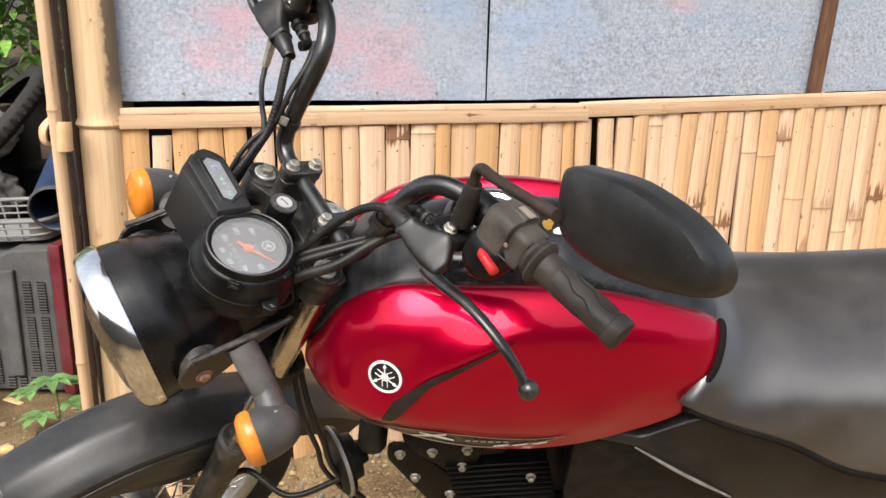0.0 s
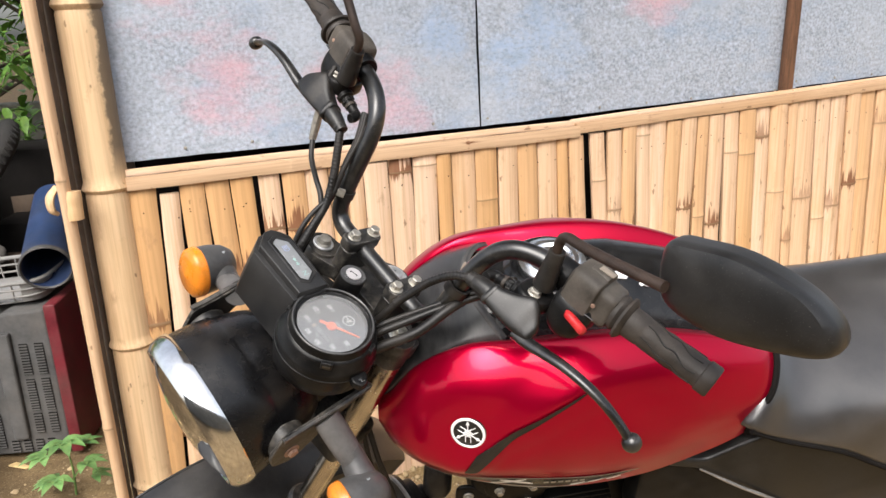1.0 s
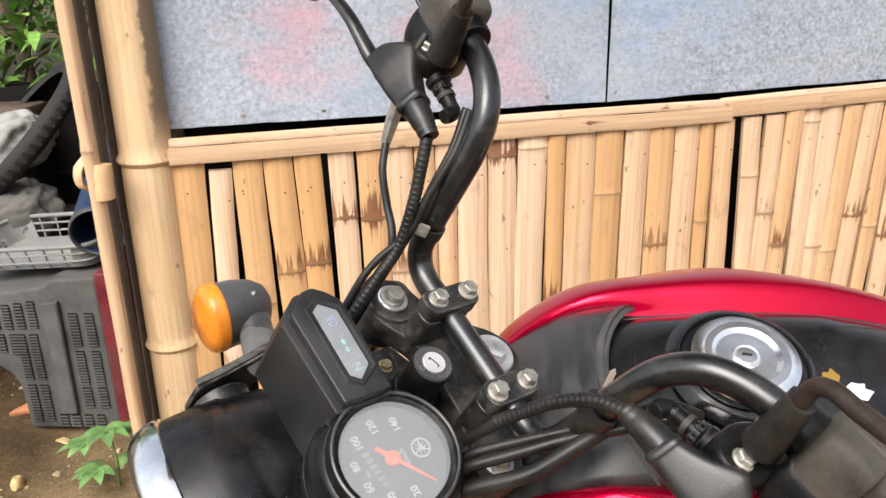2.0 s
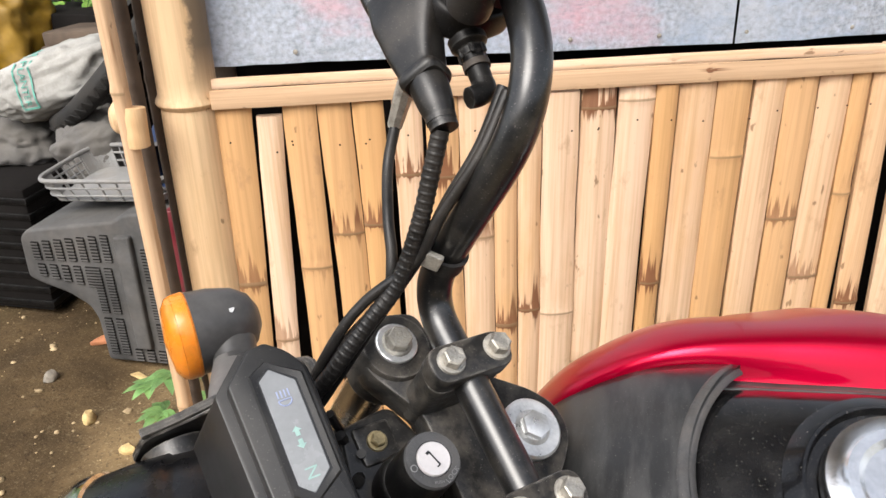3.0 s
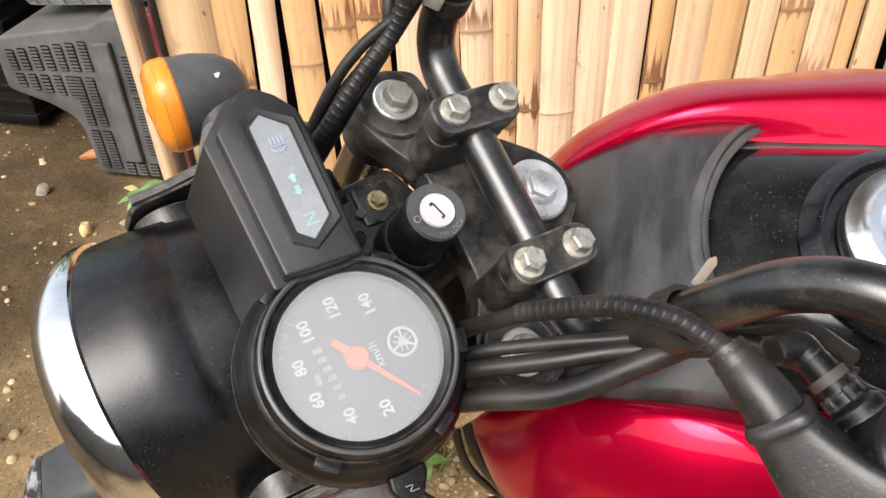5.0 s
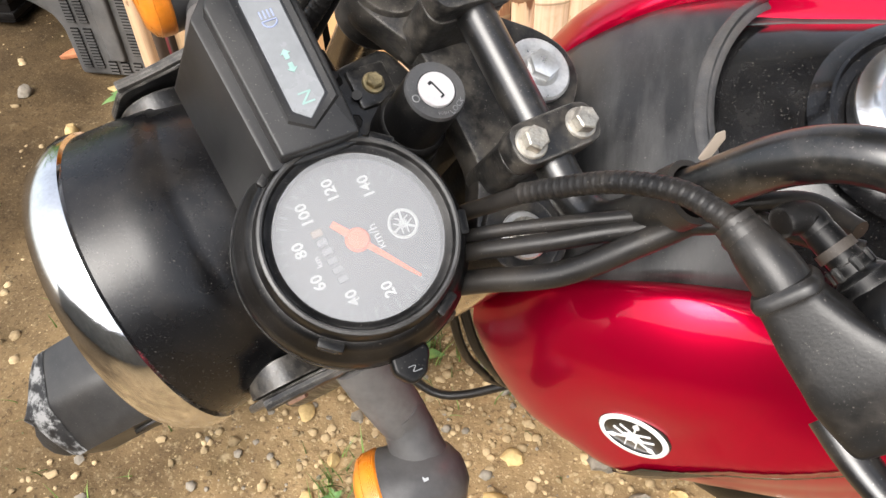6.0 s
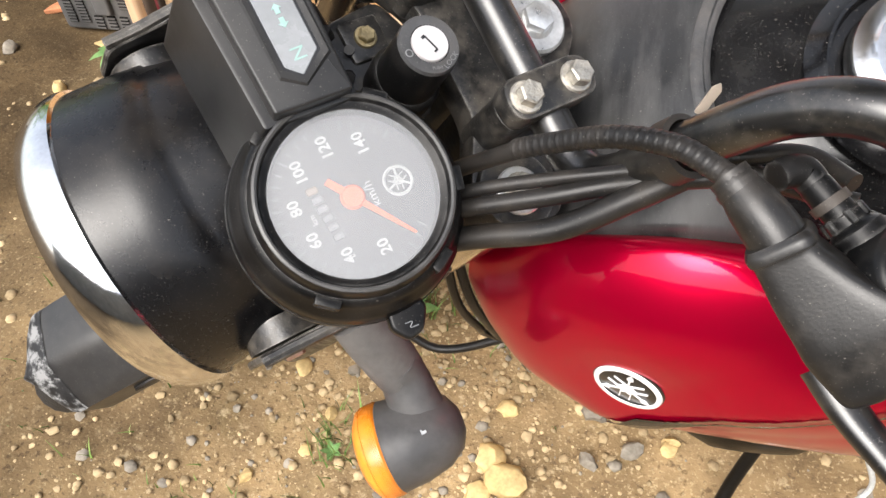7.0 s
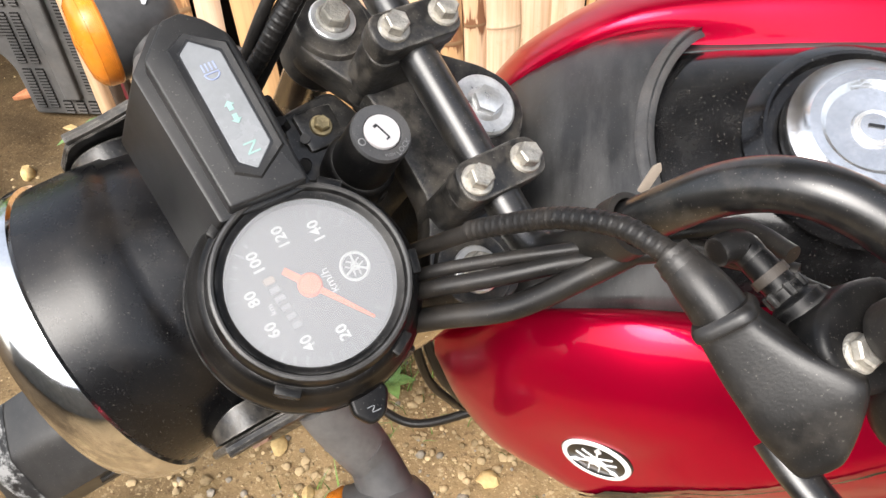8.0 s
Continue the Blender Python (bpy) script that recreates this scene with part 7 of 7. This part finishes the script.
# rear wheel and stand, which carry the bike
RW = axis(B(0.77, 0, 0.30), (0, 1, 0))
rear = part("rear_wheel", revolve([(0.250 + 0.048 * math.cos(a), 0.048 * math.sin(a)) for a in [i * math.pi / 9 - math.pi for i in range(19)]], 56, RW), M["tyre"], bike, "rear wheel with a black tyre")
part("wheel_rim", revolve([(0.215, -0.03), (0.203, -0.012), (0.203, 0.012), (0.215, 0.03)], 56, RW), M["spoke"], rear)
part("hub", revolve([(0, -0.06), (0.06, -0.05), (0.06, 0.05), (0, 0.06)], 28, RW), M["cast"], rear)
for i in range(18):
    a0, a1 = i * 2 * math.pi / 18, (i + 1.5) * 2 * math.pi / 18
    part("spoke", tube([RW @ Vector((0.055 * math.cos(a0), 0.055 * math.sin(a0), 0.04 if i % 2 else -0.04)), RW @ Vector((0.206 * math.cos(a1), 0.206 * math.sin(a1), 0))], 0.0018, 6, 1), M["chrome"], rear)
part("swing_arm", tube([B(0.33, 0.09, 0.36), B(0.77, 0.09, 0.30)], 0.018, 12, 1).join(tube([B(0.33, -0.09, 0.36), B(0.77, -0.09, 0.30)], 0.018, 12, 1)), M["engine"], bike)
part("side_stand", tube([B(0.20, 0.11, 0.27), B(0.17, 0.20, 0.16), B(0.15, 0.29, 0.128)], 0.010, 10, 4), M["engine"], bike, "black side stand")
part("front_stand_foot", box((0.05, 0.04, 0.008), Matrix.Translation(B(0.15, 0.295, 0.128)) @ Matrix.Rotation(-SIDE_LEAN, 4, "X"), 0.002), M["engine"], bike)
from mathutils.bvhtree import BVHTree

# ---- the junk heap behind the post ----
def tilted(x, y, z, rx=0, ry=0, rz=0):
    return Matrix.Translation((x, y, z)) @ Euler((radians(rx), radians(ry), radians(rz))).to_matrix().to_4x4()


# old television on its base, seen on its vented side
TV = Matrix.Translation((0, 2.235, 0)) @ Matrix(((1, 0, 0, 0), (0, 0, 1, 0), (0, 1, 0, 0), (0, 0, 0, 1)))    # x along, y up, z into the yard's depth
tv = thing("television", (-1.35, 2.42, 0.0), "old dusty tube television with vented grey plastic back", "television")
TVI = Matrix.Translation((1.35, -2.42, 0.0))


def tvpart(name, g, m, parent=None, label="", **k):
    return part(name, g, m, parent or tv, label, m=TVI, **k)


prof = [(-1.185, 0.004), (-1.185, 0.475), (-1.31, 0.468), (-1.345, 0.445), (-1.615, 0.405), (-1.64, 0.38), (-1.645, 0.262), (-1.625, 0.248), (-1.53, 0.215), (-1.475, 0.180), (-1.458, 0.14), (-1.455, 0.004)]
tvpart("shell", prism(rounded(prof, 0.015), 0.0, 0.40, TV, 0.010, 3), M["tv"])
tvpart("bezel", prism(rounded([(-1.183, 0.004), (-1.183, 0.49), (-1.148, 0.49), (-1.148, 0.004)], 0.006), -0.012, 0.42, TV, 0.004), M["tv_red"], None, "dark red front bezel")
tvpart("rib", prism(rounded([(-1.345, 0.06), (-1.345, 0.405), (-1.295, 0.41), (-1.30, 0.06)], 0.008), -0.016, 0.01, TV, 0.006), M["tv"])


def vent(x0, x1, z0, z1):
    """A slotted vent: a near-black plate with the well's shade painted in, thin bars across it."""
    v = tvpart("vent", box((x1 - x0, 0.006, z1 - z0), Matrix.Translation(((x0 + x1) / 2, 2.234, (z0 + z1) / 2))), M["dark"])
    g = Geo()
    n = max(3, int((z1 - z0) / 0.0085))
    for k in range(n):
        g.join(box((x1 - x0 + 0.002, 0.006, 0.0042), Matrix.Translation(((x0 + x1) / 2, 2.2318, z0 + (k + 0.5) * (z1 - z0) / n))))
    tagged(tvpart("vent_bar", g, M["tv"], v), kind="stuff")


for k in range(7):
    vent(-1.605 + 0.036 * k, -1.605 + 0.036 * k + 0.021, 0.318 + 0.001 * k, 0.372 + 0.0055 * k)
    if k < 5:
        vent(-1.60 + 0.036 * k, -1.60 + 0.036 * k + 0.021, 0.268 - 0.006 * k, 0.306)
for k in range(2):
    vent(-1.435 + 0.036 * k, -1.435 + 0.036 * k + 0.022, 0.165, 0.306)
    vent(-1.435 + 0.036 * k, -1.435 + 0.036 * k + 0.022, 0.03, 0.148)
    for z0, z1 in ((0.27, 0.37), (0.15, 0.255), (0.075, 0.14)):
        vent(-1.278 + 0.045 * k, -1.278 + 0.045 * k + 0.024, z0, z1)
for k in range(4):
    vent(-1.36 + 0.036 * k, -1.36 + 0.036 * k + 0.022, 0.012, 0.052)

# blue plastic drum lying on the heap, its mouth to the yard
DR = axis((-1.165, 2.26, 0.595), (0.25, -0.93, -0.28))
drum = thing("pipe", (-1.165, 2.26, 0.475), "faded blue plastic pipe with an open mouth, lying on a television", "pipe")
part("wall", revolve([(0.060, -0.42), (0.066, -0.42), (0.071, -0.01), (0.073, 0.0), (0.070, 0.004), (0.066, 0.0), (0.062, -0.40), (0.0, -0.40)], 40, DR), M["blue"], drum, m=Matrix.Translation((1.165, -2.26, -0.475)))
part("mouth_rim", revolve([(0.066, 0.001), (0.070, 0.006), (0.074, 0.003), (0.0745, -0.008), (0.0715, -0.010)], 40, DR), M["faded"], drum, m=Matrix.Translation((1.165, -2.26, -0.475)))

# white slotted tray on the television
tray = thing("tray", (-1.40, 2.42, 0.47), "white slotted plastic tray lying on the television", "tray")
T = tilted(0.02, -0.01, 0.012, 5, -5, -6)
part("floor", prism(rounded([(-0.19, -0.11), (0.19, -0.11), (0.19, 0.11), (-0.19, 0.11)], 0.05), 0, 0.006, T, 0.002), M["tray"], tray)
loop = [Vector((x, y, 0.0)) for x, y in rounded([(-0.20, -0.12), (0.20, -0.12), (0.20, 0.12), (-0.20, 0.12)], 0.06, 8)]
for f, z, r in ((1.06, 0.068, 0.0065), (1.03, 0.045, 0.0035), (1.0, 0.022, 0.0035)):
    part("rim", tube([T @ (p * f + Vector((0, 0, z))) for p in loop + loop[:1]], r, 8, 1), M["tray"], tray)
gaps = Geo()
for k in range(190):
    a = k / 190 * len(loop)
    q = loop[int(a) % len(loop)].lerp(loop[(int(a) + 1) % len(loop)], a - int(a))
    gaps.join(tube([T @ (q * 0.94 + Vector((0, 0, 0.004))), T @ (q * 1.06 + Vector((0, 0, 0.068)))], 0.0026, 5, 1))
tagged(part("slats", gaps, M["tray"], tray), kind="stuff")


def tyre(at, r, w, label):
    g = revolve([(r + w * math.cos(a), w * 0.9 * math.sin(a)) for a in [i * math.pi / 8 - math.pi * 0.86 for i in range(14)]], 48, Matrix())
    tr = Geo()
    for k in range(110):
        a = 2 * math.pi * k / 110
        tr.join(box((0.003, 0.007, w * 0.9), Matrix.Rotation(a, 4, "Z") @ Matrix.Translation((r + w - 0.0005, 0, 0)) @ Matrix.Rotation(0.5 if k % 2 else -0.5, 4, "X"), 0.001, 1))
    ob = part("tyre", g, M["tyre"], None)
    ob.matrix_world = at
    tagged(part("tread", tr, M["tyre"], ob), kind="stuff")
    return tagged(ob, label, "tyre", "old tyres")


ta = Vector((0.765, 0, 0.643))
tb = Vector((-0.25, 0.90, 0.30))
tb = (tb - ta * tb.dot(ta)).normalized()
tn = ta.cross(tb)
tyre(Matrix(((ta.x, tb.x, tn.x, -1.64), (ta.y, tb.y, tn.y, 2.80), (ta.z, tb.z, tn.z, 0.755), (0, 0, 0, 1))), 0.255, 0.036, "worn motorcycle tyre leaning on the heap under a sack")
tyre(tilted(-2.25, 2.95, 0.42, 20, 12, 0), 0.23, 0.05, "old black tyre lying in the heap")

# woven sacks


def sack(at, sx, sy, sz, seed, label, material="sack", crease=0.0):
    bm = bmesh.new()
    bmesh.ops.create_icosphere(bm, subdivisions=5, radius=1)
    for v in bm.verts:
        c = v.co.copy()
        f = Vector((abs(c.x) ** 0.75 * (1 if c.x > 0 else -1), abs(c.y) ** 0.8 * (1 if c.y > 0 else -1), abs(c.z) ** 0.8 * (1 if c.z > 0 else -1)))
        k = 1 + 0.16 * noise.noise(c * 2.0 + Vector((seed, 0, 0))) + 0.07 * noise.noise(c * 6 + Vector((seed, 2, 0))) + 0.03 * abs(noise.noise(Vector((c.x * 14, c.y * 5, c.z * 14))))
        k += crease * (0.3 - abs(noise.noise(Vector((c.x * 2.5 + c.z * 2 + seed, c.y * 3, c.z * 5 - c.x * 2))))) + 0.4 * crease * (0.3 - abs(noise.noise(c * 9 + Vector((0, seed, 0)))))
        v.co = Vector((f.x * sx, f.y * sy, f.z * sz)) * k
    ob = part("sack", from_bm(bm), M[material], None, sharp=180)
    ob.matrix_world = at
    tagged(ob, label, "sack", "sacks")
    return ob


S1 = tilted(-1.760, 2.71, 0.700, 0, -17, 6)
s1 = sack(S1, 0.245, 0.125, 0.092, 3, "bulging white woven sack with green print on the heap", "white_sack", 0.07)
sack(tilted(-2.23, 3.02, 0.78, 0, 10, 0), 0.21, 0.16, 0.19, 21, "dirty yellow tarpaulin bundle on the heap", "yellow")
sack(tilted(-1.60, 2.62, 0.52, 0, -20, 20), 0.13, 0.10, 0.10, 8, "crumpled grey woven sack under a tyre", crease=0.10)
sack(tilted(-2.02, 2.78, 0.47, 0, 0, 0), 0.20, 0.16, 0.09, 12, "flat stained dark sack in the heap", crease=0.08)
# the print lies just off the sack's face
pr = Geo()
for k in range(2):
    for j in range(10):
        pr.join(box((0.0055, 0.0015, 0.0146), Matrix.Translation((-0.026 + 0.052 * k, 0, -0.0657 + 0.0146 * j))))
for k in range(4):
    for z in (0.072, -0.072):
        pr.join(box((0.014, 0.0015, 0.0055), Matrix.Translation((-0.0195 + 0.013 * k, 0, z))))
PM = S1.inverted() @ tilted(-1.790, 2.40, 0.712, 0, -10, 0)
skin = BVHTree.FromPolygons([v.co for v in s1.data.vertices], [tuple(p.vertices) for p in s1.data.polygons])
PY = (PM.to_3x3() @ Vector((0, 1, 0))).normalized()


def on_skin(me):
    """Lay a flat print on the sack's face."""
    for v in me.vertices:
        at = skin.ray_cast(v.co - PY * 0.5, PY)[0]
        if at is None:
            at = skin.find_nearest(v.co)[0]
        v.co = at - PY * 0.004


on_skin(part("print_frame", pr, M["sack_print"], s1, "green printed frame", m=PM).data)
on_skin(lettering("print", "PLANTER", 0.031, PM @ Matrix.Rotation(radians(90), 4, "X") @ Matrix.Rotation(radians(-90), 4, "Z"), M["sack_print"], s1).data)

# dark plastic crate behind the television
crate = thing("crate", (-1.98, 2.62, 0.0), "dark grey plastic crate with slotted sides", "crate")
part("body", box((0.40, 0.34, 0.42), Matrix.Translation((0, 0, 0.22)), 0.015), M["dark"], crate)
for k in range(8):
    part("slat", box((0.41, 0.35, 0.022), Matrix.Translation((0, 0, 0.04 + 0.05 * k)), 0.004), M["plastic"], crate)
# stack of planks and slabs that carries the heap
# the near-black boxes put the shade inside the heap into colour
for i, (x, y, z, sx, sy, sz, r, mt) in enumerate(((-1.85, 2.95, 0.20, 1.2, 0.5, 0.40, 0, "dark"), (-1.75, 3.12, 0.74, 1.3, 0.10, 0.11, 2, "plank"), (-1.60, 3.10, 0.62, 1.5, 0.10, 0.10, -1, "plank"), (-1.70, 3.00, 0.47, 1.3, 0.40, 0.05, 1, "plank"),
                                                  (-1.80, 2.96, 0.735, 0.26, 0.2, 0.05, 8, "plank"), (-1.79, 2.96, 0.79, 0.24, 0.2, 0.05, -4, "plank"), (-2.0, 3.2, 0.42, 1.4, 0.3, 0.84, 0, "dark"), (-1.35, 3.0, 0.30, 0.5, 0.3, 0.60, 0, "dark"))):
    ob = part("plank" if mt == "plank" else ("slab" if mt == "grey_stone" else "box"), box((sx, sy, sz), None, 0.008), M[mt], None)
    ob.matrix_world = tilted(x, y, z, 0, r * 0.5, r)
    tagged(ob, {"plank": "weathered brown timber lying in the heap", "grey_stone": "rough grey concrete slab on the heap", "dark": "near-black box filling the shaded core of the heap"}[mt], {"plank": "timber", "grey_stone": "slab", "dark": "box"}[mt], "heap timber" if mt == "plank" else "")
# plain back wall of the lot, in shade behind the heap
bw = part("wall_back", box((6.0, 0.15, 0.9), Matrix.Translation((-3.4, 4.6, 0.45)), 0.01), M["plain_wall"], None)
tagged(bw, "low plain wall behind the heap", "wall", kind="structure")

# shard and scrap on the dirt
shard = part("shard", prism(rounded([(-0.05, -0.012), (0.02, -0.018), (0.05, 0.0), (0.045, 0.022), (0.0, 0.02), (-0.03, 0.006)], 0.006), 0, 0.016, None, 0.003), M["terracotta"], None)
shard.matrix_world = tilted(-1.52, 2.33, ground_height(-1.52, 2.33) + 0.004, 8, -6, 20)
tagged(shard, "broken piece of orange terracotta on the dirt", "shard")
flake = part("husk", prism(rounded([(-0.035, -0.008), (0.03, -0.01), (0.038, 0.004), (-0.02, 0.012)], 0.004), 0, 0.006, None, 0.002), M["ochre_stone"], None)
flake.matrix_world = tilted(-1.33, 2.19, ground_height(-1.33, 2.19) + 0.004, 6, 5, -15)
tagged(flake, "dry buff bamboo husk on the dirt", "husk")


# ---- plants ----
def leaf_shape(g, base, direction, length, width, droop=0.3, fold=0.25):
    """A pointed leaf, folded along its rib and drooping to the tip."""
    d = Vector(direction).normalized()
    side = d.cross(Vector((0, 0, 1)))
    side = side.normalized() if side.length > 1e-3 else Vector((1, 0, 0))
    up = side.cross(d)
    pts, n = [], 4
    for k in range(n + 1):
        t = k / n
        w = width * math.sin(math.pi * (0.08 + 0.92 * t) ** 0.8) * (1 - 0.1 * t)
        c = Vector(base) + d * length * t - Vector((0, 0, droop * length * t * t))
        pts += [c - side * w + up * w * fold, c, c + side * w + up * w * fold]
    g.add(pts, [f for k in range(n) for f in ((3 * k, 3 * k + 1, 3 * k + 4, 3 * k + 3), (3 * k + 1, 3 * k + 2, 3 * k + 5, 3 * k + 4))])


weed = thing("weed", (-1.085, 1.985, ground_height(-1.085, 1.985)), "young green weed with lobed leaves beside the stake", "weed")
part("stalk", tube([(0, 0, -0.02), (0.004, 0.004, 0.09), (-0.004, 0.0, 0.17)], [0.004, 0.003, 0.0022], 8, 4).join(tube([(0, 0, 0.05), (0.04, -0.02, 0.10)], 0.002, 6, 2)), M["weed"], weed)
for (x, y, z, az, n, size) in ((0.0, -0.01, 0.175, -60, 5, 0.085), (-0.055, -0.02, 0.14, -150, 5, 0.07), (0.055, -0.03, 0.12, -20, 4, 0.07), (-0.02, -0.05, 0.085, -100, 5, 0.075), (0.03, 0.02, 0.15, 60, 4, 0.07), (-0.05, 0.0, 0.05, 170, 4, 0.065), (0.06, 0.0, 0.06, 10, 4, 0.06)):
    g = Geo()
    for k in range(n):
        a = radians(az + (k - (n - 1) / 2) * 42)
        leaf_shape(g, (x, y, z), (math.cos(a), math.sin(a), 0.25), size * (1 - 0.12 * abs(k - (n - 1) / 2)), size * 0.22, 0.35)
    part("leaf", g, M["weed"], weed)
# small sprouts under the bike
for i, (x, y, sc) in enumerate(((-0.345, 1.41, 1.0), (-0.40, 1.44, 0.7), (-0.43, 1.12, 0.4))):
    sp = thing("sprout", (x, y, ground_height(x, y)), "small green sprout in the dirt", "sprout", "sprouts")
    g = Geo()
    for k in range(5):
        a = k * 1.3 + i
        leaf_shape(g, (0, 0, 0.012 * sc), (math.cos(a), math.sin(a), 0.5), 0.055 * sc, 0.014 * sc, 0.2)
    part("leaf", g, M["weed"], sp)


def tree(at, height, spread, count, seed, label):
    """A tapered trunk with limbs and a loose crown of single leaves."""
    rt = random.Random(seed)
    t = thing("tree", at, label, "tree", "trees behind the heap")
    part("trunk", tube([(0, 0, -0.05), (0.03, 0.02, height * 0.4), (-0.02, 0.0, height * 0.8)], [0.05, 0.035, 0.015], 10, 4), M["plank"], t)
    g, lim = Geo(), Geo()
    for c in range(16):
        a, z = rt.random() * 6.28, height * rt.uniform(0.2, 1.0)
        r = spread * rt.uniform(0.3, 1.0)
        ctr = Vector((math.cos(a) * r, math.sin(a) * r, z))
        lim.join(tube([(0, 0, z * 0.75), ctr * 0.6 + Vector((0, 0, z * 0.3)), ctr], [0.012, 0.007, 0.003], 6, 3))
        for _ in range(count // 16):
            p = ctr + Vector((rt.gauss(0, 0.16), rt.gauss(0, 0.16), rt.gauss(0, 0.13)))
            leaf_shape(g, p, (rt.uniform(-1, 1), rt.uniform(-1, 1), rt.uniform(-0.6, 0.3)), rt.uniform(0.06, 0.13), rt.uniform(0.014, 0.03), rt.uniform(0.1, 0.5))
    part("limb", lim, M["plank"], t)
    tagged(part("crown", g, M["leaf"], t), kind="stuff")


for i, (x, y, h, sp, n) in enumerate(((-2.1, 3.6, 1.9, 0.55, 1100), (-2.9, 3.9, 2.3, 0.8, 1300), (-1.75, 4.1, 2.2, 0.6, 1200), (-3.7, 4.3, 2.6, 0.9, 1300), (-2.5, 4.8, 3.0, 1.0, 1300), (-1.2, 5.2, 3.0, 0.9, 1200), (-4.8, 4.6, 3.0, 1.0, 1000))):
    tree((x, y, 0), h, sp, n, 40 + i, "leafy green tree with a loose crown behind the heap")
